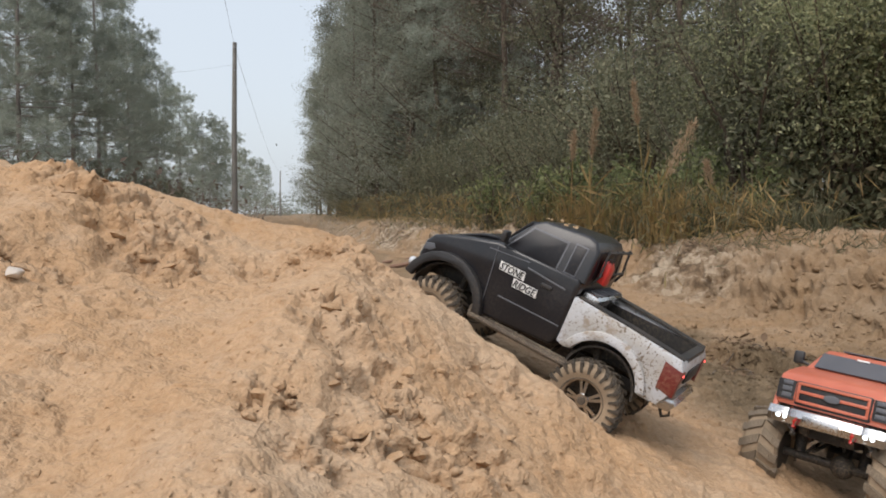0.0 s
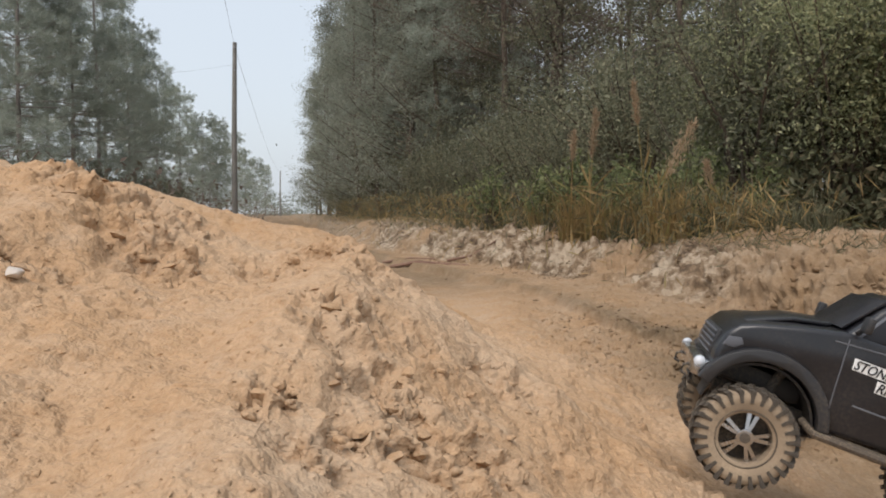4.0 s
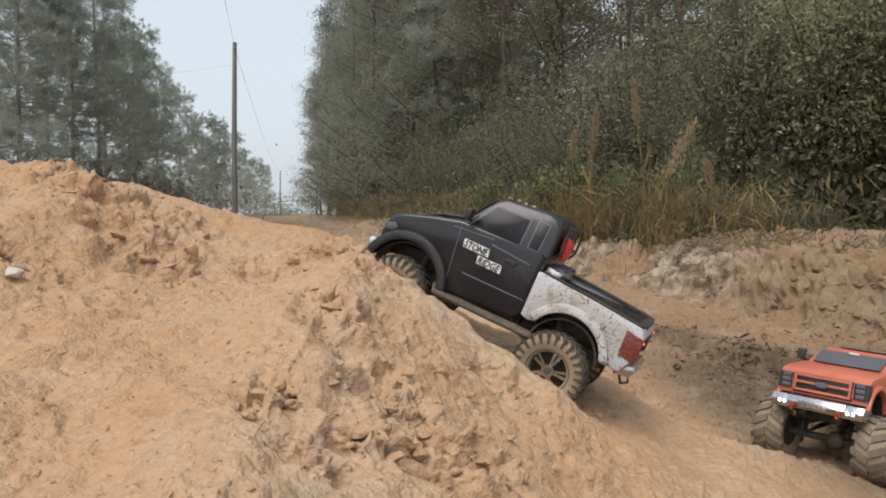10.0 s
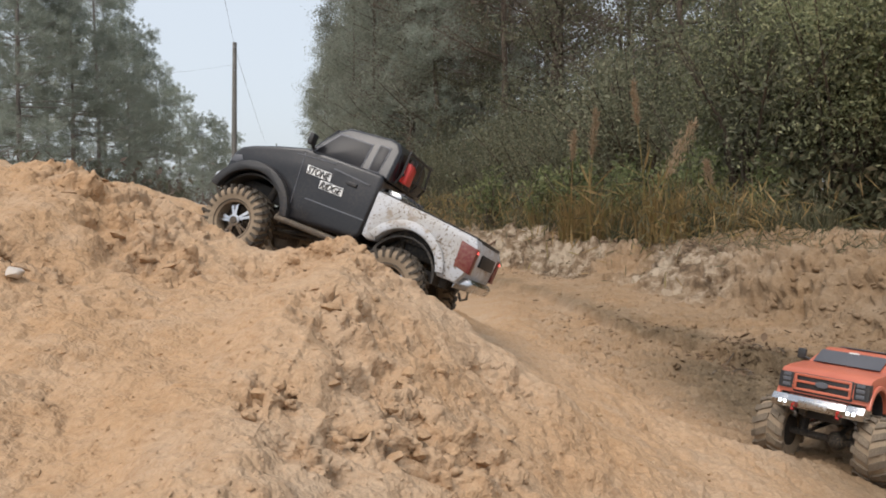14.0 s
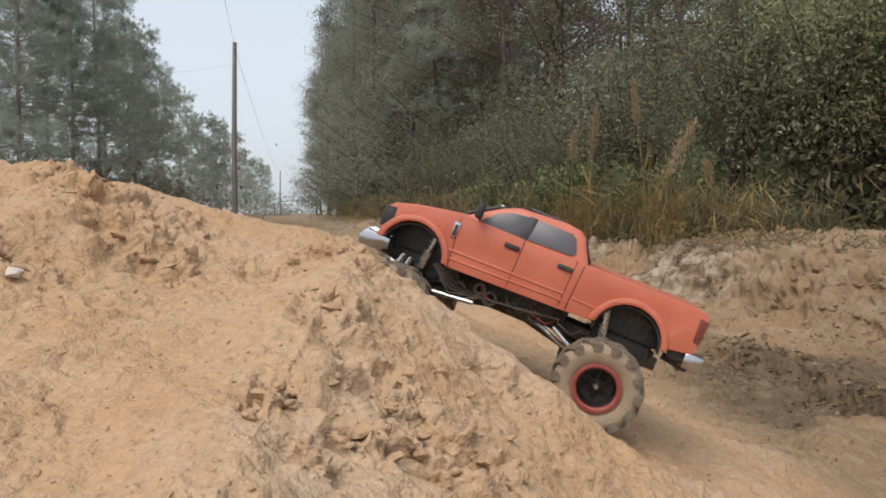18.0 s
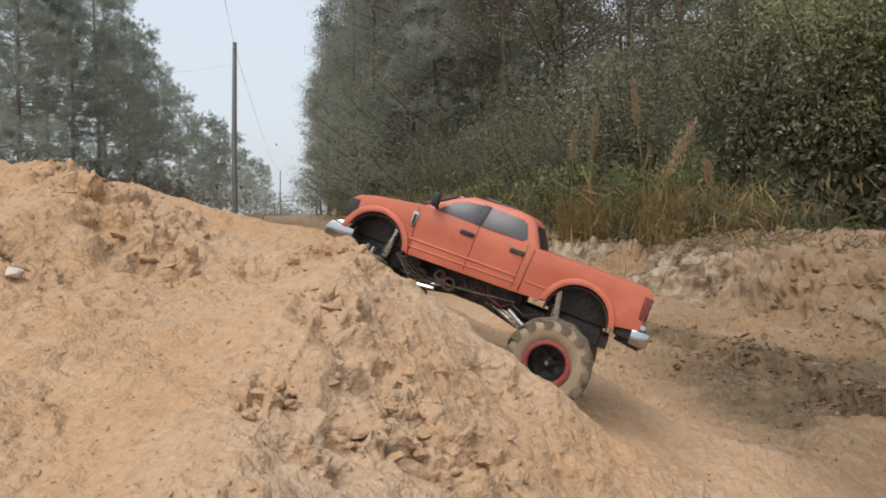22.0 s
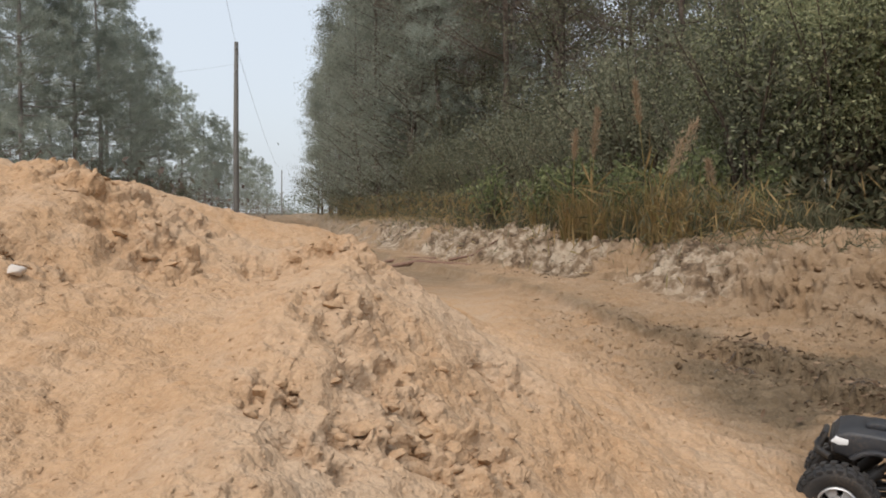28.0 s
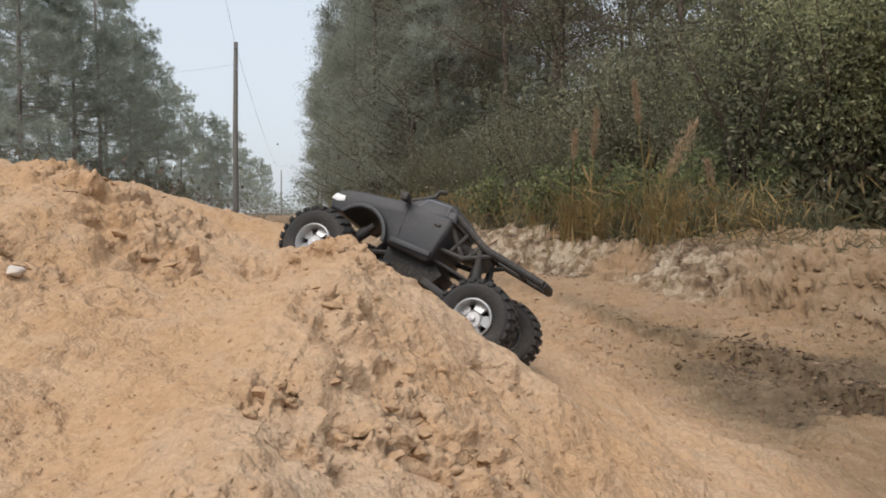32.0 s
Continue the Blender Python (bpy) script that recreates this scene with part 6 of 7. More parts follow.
green_at = [(0.75, 8.2, 0.9), (1.0, 7.1, 0.9), (1.48, 6.2, 0.8), (1.62, 6.7, 1.1), (2.1, 5.75, 0.8), (2.42, 6.1, 1.2), (2.7, 5.9, 1.1), (2.62, 5.5, 0.8), (2.9, 5.6, 1.0), (0.5, 8.8, 0.9), (2.0, 6.7, 1.2), (1.35, 7.2, 1.1), (0.2, 9.8, 1.0), (2.85, 5.2, 0.7)]
for src, places in ((straw, straw_at), (green, green_at)):
    src["group"] = "grass tufts on the bank"
    for i, (x, y, s) in enumerate(places):
        set_down(src, i == 0, x + 0.12, y + 0.45, rng.uniform(0, 360), s)
for seed, x, y, lean, tall, pl, fat in ((41, 1.30, 6.55, 0.05, 1.18, 0.36, 0.016), (42, 1.74, 6.2, -0.14, 1.34, 0.26, 0.010), (43, 1.72, 6.05, 0.34, 1.0, 0.45, 0.036), (44, 1.14, 6.6, 0.02, 1.0, 0.25, 0.008), (45, 2.28, 6.0, -0.10, 0.62, 0.3, 0.010)):
    p = plume_grass(seed, lean, tall, pl, fat)
    p["group"] = "plumed canes on the bank"
    set_down(p, True, x + 0.05, y + 0.25, 0, 1.04)


def verge():
    """Low grass on the bank top, past counting."""
    r = np.random.default_rng(9)
    n = 2600
    yy = 4.2 + 45 * r.uniform(0, 1, n) ** 2.2
    xx = np.interp(yy, BANK_Y, BANK_X) + 0.25 + np.abs(r.normal(size=n)) * (0.55 + 0.02 * yy)
    zz = ground(xx, yy, False)[0]
    aim = np.tile(np.array([[0, 0, 1.0]]), (n, 1))
    v, q = leaf_quads(np.stack([xx, yy, zz], 1), 0.11, r, 0.05, 0, aim, 0.22)
    me = quad_mesh("bank_grass", v, q)
    me.materials.append(M_GRASS)
    tagged(new("bank_grass", me), "low mixed grass along the bank top", "grass", kind="stuff")


verge()


# ---- poles and wires ----
def utility_pole(x, y, tall):
    t = tagged(new("utility_pole"), "weathered grey wooden utility pole", "utility pole", "poles along the clearing")
    bm = B()
    tube(bm, [(0, 0, -0.5), (0.04, 0, tall * 0.5), (0.13, 0, tall)], 0.17, 10, r1=0.115)
    part("post", bm, M_POLE, t)
    for z, s in ((tall - 0.35, 1), (tall - 1.6, 1)):
        bm = B()
        tube(bm, [(0.1, -0.12, z), (0.22, -0.2, z + 0.04)], 0.03, 6)
        lathe(bm, [(0.05, -0.06), (0.06, 0.0), (0.04, 0.06)], 8)
        bmesh.ops.transform(bm, matrix=Matrix.Identity(4), verts=bm.verts)
        part("insulator", bm, M_WIRE, t)
    t.matrix_basis = pose(x, y, 0.2)
    return t


utility_pole(-11.85, 42.0, 10.0)
utility_pole(-37.5, 170.0, 10.2)


def wire(a, b, sag, r):
    bm = B()
    pts = [tuple(Vector(a).lerp(Vector(b), u) - Vector((0, 0, sag * 4 * u * (1 - u)))) for u in np.linspace(0, 1, 14)]
    tube(bm, pts, r, 5)
    finish(bm)
    me = bpy.data.meshes.new("overhead_wire")
    bm.to_mesh(me)
    bm.free()
    me.materials.append(M_WIRE)
    return tagged(new("overhead_wire", me), "thin overhead wire strung between poles", "wire", "wires on the poles")


wire((-11.7, 42, 9.85), (3.0, -20, 9.9), 0.3, 0.007)
wire((-11.7, 42, 9.85), (-37.3, 170, 10.1), 1.6, 0.010)
wire((-11.7, 42, 9.0), (-17.5, 43, 8.6), 0.1, 0.006)


# ---- loose things on the ground ----
def clod_shape(r, rng, points=16, flat=0.7):
    """A broken lump with flat faces and knocked-off corners."""
    bm = B()
    p = rng.normal(size=(points, 3))
    p /= np.linalg.norm(p, axis=1, keepdims=True)
    p *= rng.uniform(0.7, 1.05, (points, 1)) * np.array([rng.uniform(0.9, 1.45), rng.uniform(0.7, 1.1), flat * rng.uniform(0.7, 1.1)]) * r
    vs = [bm.verts.new(tuple(q)) for q in p]
    h = bmesh.ops.convex_hull(bm, input=vs)
    loose_v = [v for v in bm.verts if not v.link_faces]
    bmesh.ops.delete(bm, geom=loose_v, context="VERTS")
    bmesh.ops.triangulate(bm, faces=bm.faces)
    bm.verts.index_update()
    return bm


def scatter_clods(name, label, seed, n, rmin, rmax, points, area, power=3.0, sunk=-0.1, clustered=0.75):
    """Crumbs and clods lying on the ground, past counting, as one mesh."""
    r = np.random.default_rng(seed)
    shapes = []
    for k in range(12):
        bm = clod_shape(1.0, r, points)
        shapes.append((np.array([v.co[:] for v in bm.verts]), np.array([[v.index for v in f.verts] for f in bm.faces])))
        bm.free()
    x0, x1, y0, y1 = area
    co = GROUND["co"]
    x, y = co[:, 0], co[:, 1]
    inside = np.nonzero((x > x0) & (x < x1) & (y > y0) & (y < y1))[0]
    pick = r.choice(inside, n * 3)
    x, y = x[pick], y[pick]
    dens = GROUND["patch"][pick] * clustered + 1 - clustered
    dens = dens * np.where((np.abs(y - np.interp(x, RUT_X, RUT_Y)) < 0.2) & (y > np.interp(x, LIP_X, LIP_Y) + 0.05), 0.35, 1.0)
    pick = pick[r.uniform(0, 1, n * 3) < dens][:n]
    size = rmin + (rmax - rmin) * r.uniform(0, 1, len(pick)) ** power
    V, F, own, base = [], [], [], 0
    for i, at in enumerate(pick):
        s, f = shapes[i % 12]
        R = np.array(Euler((r.uniform(-0.5, 0.5), r.uniform(-0.5, 0.5), r.uniform(0, 6.283))).to_matrix())
        V.append(s @ R.T * size[i] + co[at] + np.array([0, 0, size[i] * sunk]))
        F.append(f + base)
        own.append(np.full(len(s), at))
        base += len(s)
    me = tri_mesh(name, np.concatenate(V), np.concatenate(F))
    own = np.concatenate(own)
    for key in ("soil", "pale"):
        me.attributes.new(key, "FLOAT", "POINT").data.foreach_set("value", GROUND[key][own].astype(np.float32))
    me.materials.append(M_GROUND)
    return tagged(new(name, me), label, "sand", kind="stuff")


def tri_mesh(name, co, tris):
    me = bpy.data.meshes.new(name)
    me.vertices.add(len(co))
    me.vertices.foreach_set("co", np.asarray(co, np.float32).ravel())
    me.loops.add(tris.size)
    me.loops.foreach_set("vertex_index", tris.astype(np.int32).ravel())
    me.polygons.add(len(tris))
    me.polygons.foreach_set("loop_start", np.arange(0, tris.size, 3, dtype=np.int32))
    me.update(calc_edges=True)
    return me


scatter_clods("sand_crumbs", "small crumbs of dry orange sand", 51, 11000, 0.0010, 0.0048, 11, (-1.0, 0.75, 0.25, 1.75), 3.2, -0.35, 0.5)
scatter_clods("sand_clods", "crumbled clods of orange sand on the heap", 52, 800, 0.003, 0.010, 20, (-1.0, 0.6, 0.3, 1.6), 2.6, -0.45, 0.85)
scatter_clods("dirt_crumbs", "crumbs and pebbles of grey dirt on the track", 54, 5500, 0.0022, 0.011, 11, (0.2, 1.9, 1.6, 5.0), 3.0, -0.3, 0.4)
scatter_clods("bank_crumbs", "crumbs of pale subsoil and dirt", 53, 5200, 0.006, 0.032, 16, (0.5, 4.2, 2.6, 9.0), 3.0, -0.3, 0.5)

flying = []


def loose(name, bm, mat, label, category, group=""):
    finish(bm, 50)
    me = bpy.data.meshes.new(name)
    bm.to_mesh(me)
    bm.free()
    me.materials.append(mat)
    return tagged(new(name, me), label, category, group)


# larger clods that can be told apart
crng = np.random.default_rng(61)
for x, y, r in ((-0.135, 0.554, 0.011), (-0.140, 0.526, 0.008), (-0.132, 0.590, 0.008), (-0.064, 0.570, 0.010), (-0.077, 0.542, 0.007), (-0.019, 0.638, 0.010), (0.008, 0.646, 0.011), (-0.037, 0.562, 0.008), (0.038, 0.650, 0.010), (-0.124, 0.790, 0.013), (-0.096, 0.786, 0.009), (-0.145, 0.842, 0.009), (-0.220, 1.086, 0.014), (-0.165, 1.082, 0.015), (-0.123, 1.042, 0.013), (-0.248, 1.062, 0.010), (-0.434, 0.986, 0.013), (-0.452, 0.930, 0.010), (-0.383, 0.962, 0.015), (-0.356, 0.958, 0.010), (-0.451, 0.790, 0.015), (-0.432, 0.794, 0.008), (-0.400, 1.150, 0.014), (-0.448, 1.162, 0.014), (-0.473, 1.138, 0.013), (-0.520, 1.026, 0.012), (-0.503, 1.090, 0.013), (-0.525, 0.950, 0.010), (-0.002, 0.806, 0.009), (0.032, 0.810, 0.008), (-0.037, 0.746, 0.009), (-0.047, 0.650, 0.008), (0.099, 0.878, 0.009), (-0.257, 0.498, 0.007), (-0.096, 0.638, 0.009), (-0.095, 0.502, 0.006), (0.070, 0.774, 0.009), (0.120, 0.786, 0.008), (-0.533, 1.810, 0.016), (-0.455, 1.778, 0.016)):
    if y > np.interp(x, LIP_X, LIP_Y) - 0.12:
        continue
    o = loose("sand_clod", clod_shape(r, crng, 26, 0.55), M_GROUND, "broken clod of pale orange sand on the heap", "clod", "clods on the heap")
    o.matrix_basis = pose(x, y, height(x, y, True) - r * 0.48, crng.uniform(-25, 25), crng.uniform(-25, 25), crng.uniform(0, 360))

o = loose("stone", clod_shape(0.0125, np.random.default_rng(8), 14), M_STONE, "pale angular stone lying on the sand", "stone")
o.matrix_basis = pose(-0.432, 0.742, height(-0.432, 0.742, True) + 0.006, 10, 20, 40)


def stick(path, r, label, name="stick", wood=None):
    bm = B()
    tube(bm, path, r, 7, r1=r * 0.5)
    return loose(name, bm, wood or M_BARK, label, "stick")


def on_ground(pts, lift):
    return [(x, y, height(x, y, True) + lift) for x, y in pts]


stick([(-0.80, 1.40, 0.672), (-0.77, 1.39, 0.70), (-0.755, 1.385, 0.716)], 0.0022, "thin dry twig sticking out of the sand", "twig")
stick(on_ground([(-0.60, 8.5), (-0.3, 8.25), (0.0, 8.0), (0.27, 7.75)], 0.0), 0.026, "reddish fallen branch lying across the track", "fallen_branch", M_REDWOOD)
stick(on_ground([(-0.75, 9.2), (-0.4, 9.0), (-0.1, 8.7)], 0.005), 0.018, "reddish fallen branch lying across the track", "fallen_branch", M_REDWOOD)
stick(on_ground([(0.05, 8.3), (0.3, 8.15), (0.62, 7.9)], 0.015), 0.016, "reddish fallen branch lying across the track", "fallen_branch", M_REDWOOD)


def dead_leaf(size, rng):
    bm = B()
    n = 8
    top, bot = [], []
    for i in range(n + 1):
        u = i / n
        wdt = size * 0.28 * math.sin(math.pi * min(1, u * 1.02)) ** 0.8
        zc = size * 0.35 * (u - 0.5) ** 2
        top.append((size * (u - 0.5), wdt, zc + wdt * 0.5))
        bot.append((size * (u - 0.5), -wdt, zc + wdt * 0.4))
    mid = [(size * (i / n - 0.5), 0, size * 0.35 * (i / n - 0.5) ** 2) for i in range(n + 1)]
    rows = [[bm.verts.new(p) for p in r] for r in (top, mid, bot)]
    for a, b in zip(rows, rows[1:]):
        for i in range(n):
            bm.faces.new((a[i], a[i + 1], b[i + 1], b[i]))
    return bm


lrng = np.random.default_rng(71)
for x, y, s, tip in ((0.92, 2.10, 0.05, 70), (1.02, 2.09, 0.06, 15), (0.80, 2.43, 0.045, 10), (1.17, 2.75, 0.05, 5), (1.55, 3.3, 0.07, 20), (1.30, 3.15, 0.09, 30), (1.36, 3.1, 0.08, 45), (1.25, 3.12, 0.07, 15), (1.43, 2.55, 0.06, 20), (1.50, 2.45, 0.07, 30), (1.62, 2.6, 0.06, 10), (0.62, 4.9, 0.08, 10), (0.9, 4.2, 0.08, 10), (1.7, 2.8, 0.07, 20), (0.72, 1.66, 0.03, 10)):
    o = loose("dead_leaf", dead_leaf(s * 0.62, lrng), M_LITTER, "curled dark brown dead leaf on the dirt", "leaf", "dead leaves on the dirt")
    o.matrix_basis = pose(x, y, height(x, y, True) + 0.004 + 0.25 * s * math.sin(radians(tip)), lrng.uniform(-15, 15), tip, lrng.uniform(0, 360))


def litter():
    """Dead leaves and root bits caught along the cut step and under the bank, past counting."""
    r = np.random.default_rng(81)
    pts = []
    for cx, cy, w, n in ((1.16, 3.10, 0.09, 160), (1.24, 2.92, 0.08, 200), (1.30, 2.60, 0.07, 90), (1.31, 2.32, 0.09, 200), (1.34, 2.18, 0.09, 160), (1.75, 3.25, 0.2, 60), (1.95, 3.1, 0.2, 60), (0.86, 3.72, 0.10, 80), (0.80, 4.1, 0.12, 60), (1.0, 3.45, 0.08, 50), (1.5, 5.4, 0.25, 60), (1.1, 6.1, 0.2, 140), (0.85, 6.5, 0.25, 140), (0.5, 6.9, 0.3, 90), (0.0, 8.3, 0.3, 160), (0.35, 8.0, 0.25, 160), (-0.4, 8.6, 0.25, 80), (2.1, 3.3, 0.15, 80)):
        pts.append(np.stack([cx + r.normal(size=n) * w, cy + r.normal(size=n) * w * 0.6], 1))
    p = np.concatenate([q[: int(len(q) * 0.6)] for q in pts])
    z = ground(p[:, 0], p[:, 1])[0] + 0.006
    flat = r.normal(size=(len(p), 3)) * np.array([1, 1, 0.15])
    v, q = leaf_quads(np.concatenate([p, z[:, None]], 1), 0.024, r, 0.4, 0, flat, 0.8)
    me = quad_mesh("leaf_litter", v, q)
    me.materials.append(M_LITTER)
    tagged(new("leaf_litter", me), "dark leaf litter caught along the cut bank", "litter", kind="stuff")
    bm = B()
    for k in range(22):
        cx, cy = (1.24, 2.95) if k % 2 else (1.32, 2.35)
        x, y, a = cx + r.normal() * 0.08, cy + r.normal() * 0.10, r.uniform(0, 6.3)
        ln = r.uniform(0.03, 0.08)
        pts3 = []
        for u in (-0.5, 0, 0.5):
            xx, yy = x + math.cos(a) * ln * u, y + math.sin(a) * ln * u
            pts3.append((xx, yy, height(xx, yy, True) + 0.004 + (0.008 if u == 0 else 0)))
        tube(bm, pts3, 0.0028, 5, r1=0.0012)
    me = bpy.data.meshes.new("root_bits")
    finish(bm)
    bm.to_mesh(me)
    bm.free()
    me.materials.append(M_BARK)
    tagged(new("root_bits", me), "torn roots and twigs in the dirt", "litter", kind="stuff")


litter()

# sand that the spinning wheels throw: it lies in the track, flies, and comes to rest again
frng = np.random.default_rng(91)


def thrown(o, t0, start, speed, size):
    sx, sy, z0 = start
    vx, vy, vz = speed
    rows = [(0, pose(sx, sy, z0)), (t0, pose(sx, sy, z0))]
    t = t0
    while True:
        t += 0.1
        u = t - t0
        x, y, z = sx + vx * u, sy + vy * u, z0 + vz * u - 4.9 * u * u
        gz = height(x, y) + size * 0.3
        if z <= gz and u > 0.2:
            rows.append((t, pose(x, y, gz, 0, 60 * u, 40 * u)))
            break
        rows.append((t, pose(x, y, max(z, z0), 0, 60 * u, 40 * u)))
    last = rows[-1][1]
    rows += [(t + 0.2, last), (32, last)]
    flying.append((o, rows))


for k in range(196):
    early = k >= 190
    t0 = 8.72 + 0.05 * (k - 190) if early else 13.10 + 0.0010 * k
    sx, sy = (0.20, 1.30) if early else (frng.uniform(-0.10, 0.10), frng.uniform(1.10, 1.22))
    size = 0.0022 + 0.0052 * frng.uniform(0, 1) ** 3
    o = loose("flung_clod", clod_shape(size, frng, 12, 0.9), M_CLOD, "small clod of sand thrown up by the wheels", "clod", "flung clods")
    thrown(o, t0, (sx, sy, height(sx, sy) - 0.02), (frng.uniform(-0.3, 0.85), frng.uniform(-0.2, 0.10), frng.uniform(1.7, 2.9)), size)

for k in range(14):
    bm = B()
    for g in range(80):
        c = frng.normal(size=3) * np.array([0.045, 0.03, 0.045])
        grain = clod_shape(frng.uniform(0.0014, 0.0032), frng, 7, 1.0)
        at = [bm.verts.new(tuple(np.array(v.co[:]) + c)) for v in grain.verts]
        for f in grain.faces:
            bm.faces.new([at[v.index] for v in f.verts])
        grain.free()
    me = bpy.data.meshes.new("sand_spray")
    bm.to_mesh(me)
    bm.free()
    me.materials.append(M_CLOD)
    o = tagged(new("sand_spray", me), "spray of loose sand grains thrown up by a wheel", "sand", kind="stuff")
    sx, sy = frng.uniform(-0.08, 0.08), frng.uniform(1.12, 1.20)
    thrown(o, 13.10 + 0.014 * k, (sx, sy, height(sx, sy) - 0.16), (frng.uniform(-0.25, 0.75), frng.uniform(-0.2, 0.1), frng.uniform(2.1, 2.95)), -0.5)


# ---- what moves ----
# rows: seconds, place of the truck's ground point, heading, nose-up angle, lean
BLACK = [(0, 0.141, 1.413, 0.293, 149.7, 22.7, 2.6), (1, 0.137, 1.394, 0.293, 148.7, 22.7, 3), (1.5, 0.178, 1.390, 0.301, 149.5, 21.9, 1.5), (2, 0.331, 1.324, 0.262, 148.4, 24, -1.2),
         (2.5, 0.747, 1.144, 0.098, 150, 17.6, -1), (3, 0.810, 1.045, 0.096, 159.5, 11, 5), (3.5, 0.699, 1.014, 0.147, 167.7, 16, 2.4), (4.5, 0.45, 1.15, 0.215, 163, 22, 2), (5.5, 0.265, 1.280, 0.280, 155, 23.8, 1.5),
         (6, 0.252, 1.275, 0.281, 151, 21.5, 2.6), (6.5, 0.252, 1.275, 0.275, 149.8, 19.9, 4.5), (7, 0.243, 1.271, 0.285, 154.8, 21, 2.2), (7.5, 0.214, 1.285, 0.301, 157.1, 21.4, 2.1),
         (8, 0.155, 1.428, 0.323, 144.2, 16.3, 1.2), (8.5, 0.100, 1.450, 0.326, 156, 22.6, 2.8), (9, 0.087, 1.455, 0.324, 156.1, 22.2, 3.3), (10, 0.064, 1.448, 0.332, 158, 22.6, 2.8),
         (11, 0.042, 1.442, 0.342, 160.5, 22.4, 2.4), (12, 0.004, 1.455, 0.359, 159.3, 23.4, -2.5), (12.5, -0.012, 1.478, 0.366, 157.5, 22.6, -1), (13, -0.082, 1.442, 0.416, 181.9, 25.8, -2.9),
         (13.5, -0.149, 1.364, 0.448, 178.1, 26, 4.2), (13.75, -0.196, 1.385, 0.452, 170, 22.5, 9), (14, -0.234, 1.438, 0.458, 160.6, 19.7, 10.8), (14.5, -0.365, 1.622, 0.506, 152.9, 17.6, 9), (15, -0.70, 1.76, 0.575, 158, 13, 3),
         (15.5, -1.25, 1.90, 0.645, 165, 6, 1), (16.1, -2.1, 2.02, 0.655, 172, 2, 0), (16.7, -2.75, 2.08, 0.655, 176, 0, 0), (32, -2.75, 2.08, 0.655, 176, 0, 0)]
ORANGE = [(0, 0.816, 1.470, 0.032, 228.7, 13.2, -6), (0.5, 0.982, 1.762, -0.012, 222.6, 12.5, -1.8), (1, 1.142, 1.940, -0.022, 215.5, 8.2, 4), (6, 1.148, 1.943, -0.022, 215.2, 8, 4.5), (7, 0.990, 1.768, -0.013, 222.8, 12, -1.7),
          (14.5, 0.993, 1.771, -0.013, 222.9, 11.8, -1.7), (15, 0.88, 1.56, 0.02, 215, 14, -2), (15.7, 0.48, 1.22, 0.165, 200, 22, -4), (16.5, 0.097, 1.169, 0.341, 183.7, 25.9, -4.6), (17, 0.087, 1.213, 0.337, 177.3, 25.1, 1.2),
          (17.5, 0.079, 1.278, 0.337, 169.5, 22.5, 1.7), (18, 0.078, 1.300, 0.336, 167.5, 21.2, 1.7), (19, 0.076, 1.312, 0.334, 164.8, 20.8, 2.5), (20, 0.061, 1.301, 0.331, 166.7, 21.1, 3.9), (21, 0.050, 1.319, 0.337, 166.4, 20.2, 3.1),
          (22, 0.014, 1.363, 0.352, 165.1, 19.6, 3.7), (22.5, -0.065, 1.416, 0.382, 167.7, 19, 1.6), (23, -0.144, 1.456, 0.406, 173.4, 19, 4.7), (23.5, -0.240, 1.496, 0.448, 173.7, 16.3, 2.6), (24, -0.265, 1.506, 0.457, 175.4, 17.4, 1.8),
          (24.5, -0.379, 1.542, 0.491, 168.7, 17.1, 0.8), (25, -0.419, 1.556, 0.501, 164.7, 15.9, 3.6), (25.5, -0.517, 1.589, 0.536, 166.1, 14.9, 4.3), (26.5, -0.77, 1.53, 0.605, 180, 14, 8), (27.5, -0.985, 1.455, 0.642, 196, 10, 13),
          (28, -1.36, 1.42, 0.650, 192, 4, 6), (28.8, -1.78, 1.42, 0.625, 182, 0, 2), (32, -1.78, 1.42, 0.625, 182, 0, 2)]
DARK = [(0, 2.3, 1.25, 0.055, 180, 0, 0), (26.4, 2.3, 1.25, 0.055, 180, 0, 0), (27.4, 1.25, 1.36, -0.015, 172, 3, 0), (28, 0.867, 1.280, -0.010, 150, 12, 1), (28.5, 0.676, 1.122, 0.112, 150.4, 11, 1.9), (29, 0.607, 1.201, 0.114, 161.1, 13.7, 3.7),
        (29.5, 0.493, 1.234, 0.162, 174, 18.6, -1), (30, 0.373, 1.247, 0.199, 169.4, 24.9, 1.9), (30.5, 0.262, 1.268, 0.249, 173, 25.3, 1.1), (31, 0.125, 1.275, 0.315, 176.5, 26.5, 3),
        (31.5, 0.023, 1.301, 0.361, 167.8, 25.1, 12.6), (32, -0.082, 1.338, 0.395, 156, 19.3, 19.5)]
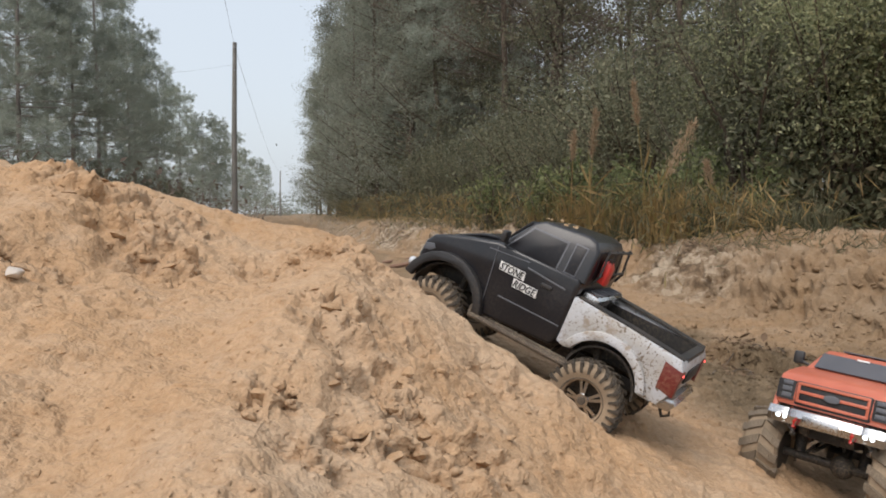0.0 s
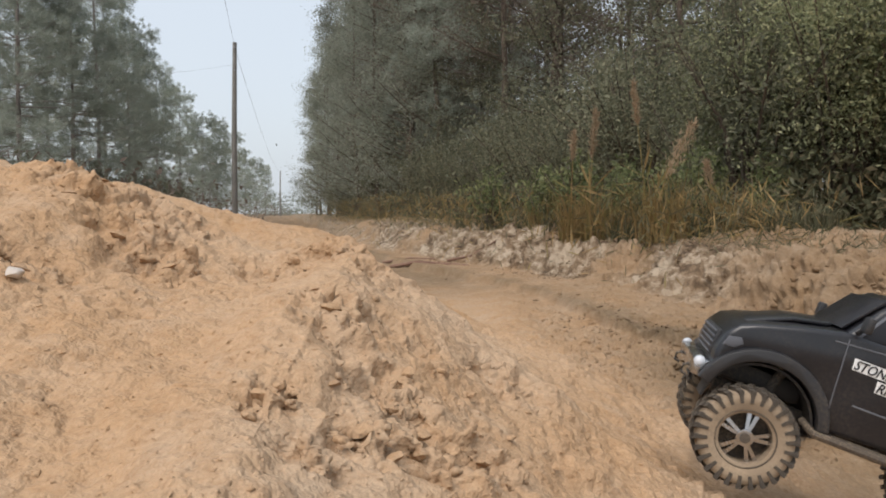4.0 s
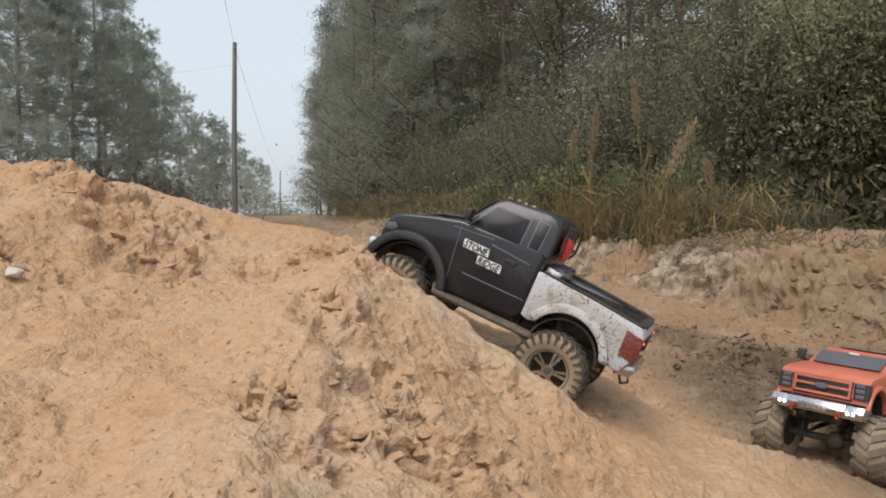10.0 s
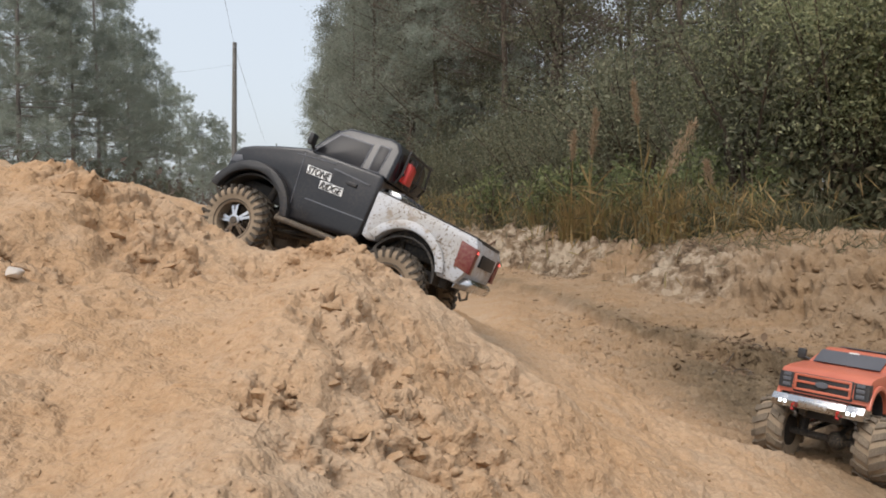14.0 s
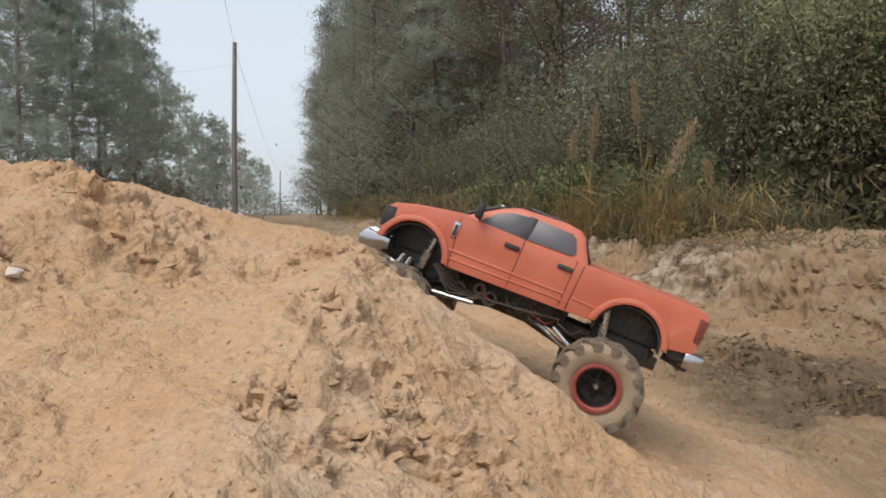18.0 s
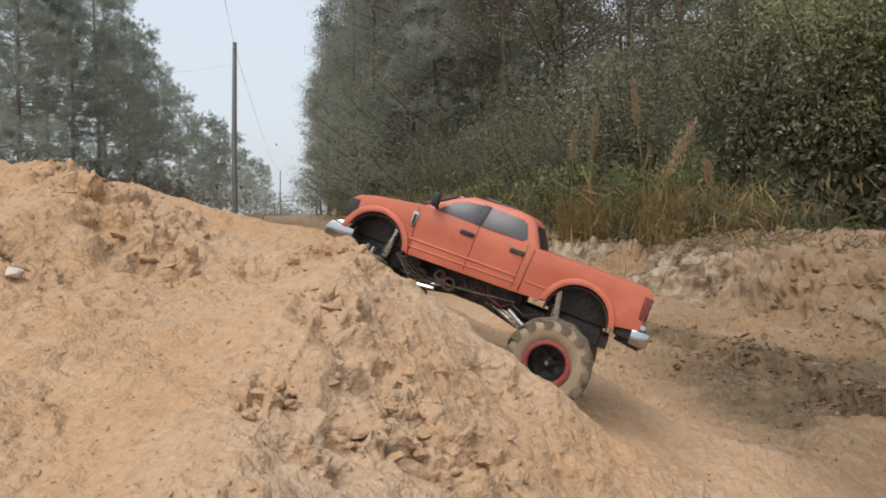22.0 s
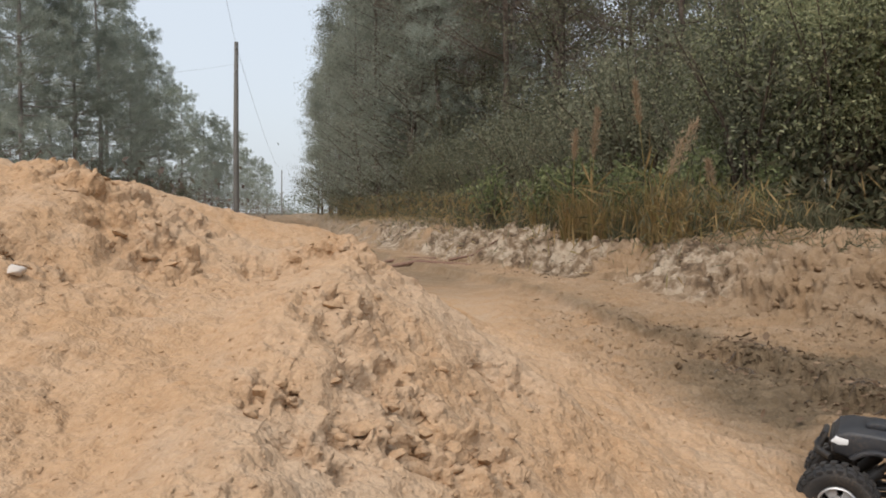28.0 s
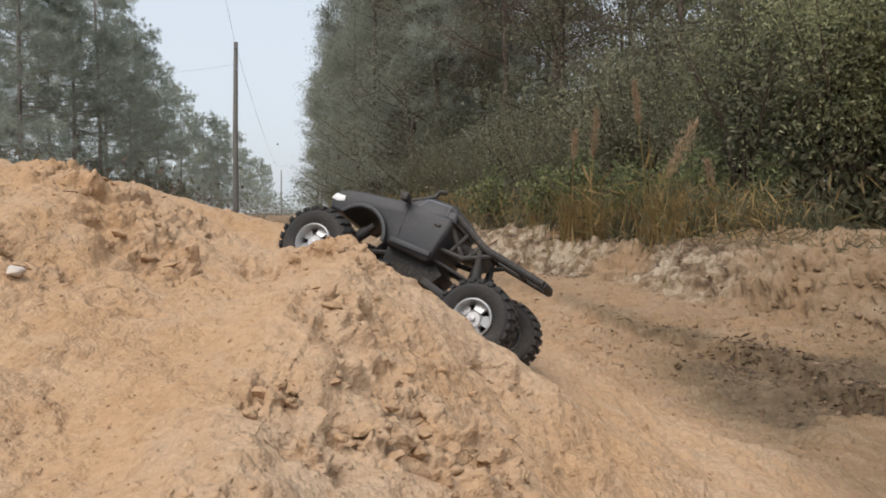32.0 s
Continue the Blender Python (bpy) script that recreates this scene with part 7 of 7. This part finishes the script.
# seconds and how far the springs lift the front and the rear wheels
LIFT = {"black": [(0, 0, 0), (5.4, -0.004, 0), (6, -0.010, 0), (6.6, -0.019, 0), (7.2, -0.016, 0), (7.8, -0.004, 0), (8.4, 0, 0), (32, 0, 0)], "orange": [(0, 0, 0), (14.5, 0, 0), (16, 0.014, -0.006), (17, 0.010, -0.006), (17.6, -0.020, -0.004), (22, -0.018, -0.004), (22.8, 0.004, 0), (32, 0, 0)], "dark": [(0, 0, 0), (32, 0, 0)]}
# seconds of wheel spin in the sand: from, to, turns a second
SLIP = {"black": [(0.2, 1.2, 1.1), (5.6, 7.4, 1.2), (8.4, 13.4, 1.5)], "orange": [(17.2, 22.2, 0.9)], "dark": [(31.0, 32.0, 0.3)]}


def drive(truck, wheels, rows, radius, slips, lift):
    walk(truck, [(t, pose(x, y, z, lean, -nose, head)) for t, x, y, z, head, nose, lean in rows])
    dt = 0.1
    ts = np.arange(0, 32.0001, dt)
    rt = [r[0] for r in rows]
    px, py, pz = (np.interp(ts, rt, [r[i] for r in rows]) for i in (1, 2, 3))
    head = np.radians(np.interp(ts, rt, [r[4] for r in rows]))
    move = np.concatenate([[0], np.diff(px) * np.cos(head[1:]) + np.diff(py) * np.sin(head[1:])])
    climb = np.concatenate([[0], np.diff(pz)])
    step = np.sign(move) * np.hypot(move, climb) / radius
    for a, b, turns in slips:
        step = step + np.where((ts > a) & (ts <= b), turns * 2 * math.pi * dt, 0)
    angle = np.degrees(np.cumsum(step))
    for hub, x, y, z in wheels:
        up = np.interp(ts, [r[0] for r in lift], [r[1 if x > 0 else 2] for r in lift])
        out = [(0.0, pose(x, y, z + float(up[0])))]
        for i in range(1, len(ts)):
            last = i == len(ts) - 1
            if last or abs(step[i]) > 1e-4 or abs(step[i + 1]) > 1e-4:
                out.append((float(ts[i]), pose(x, y, z + float(up[i]), 0, float(angle[i]), 0)))
        walk(hub, out)


def motions():
    drive(black, black_wheels, BLACK, 0.069, SLIP["black"], LIFT["black"])
    drive(orange, orange_wheels, ORANGE, 0.0735, SLIP["orange"], LIFT["orange"])
    drive(dark, dark_wheels, DARK, 0.0675, SLIP["dark"], LIFT["dark"])
    for ob, rows in flying:
        walk(ob, rows)


motions()
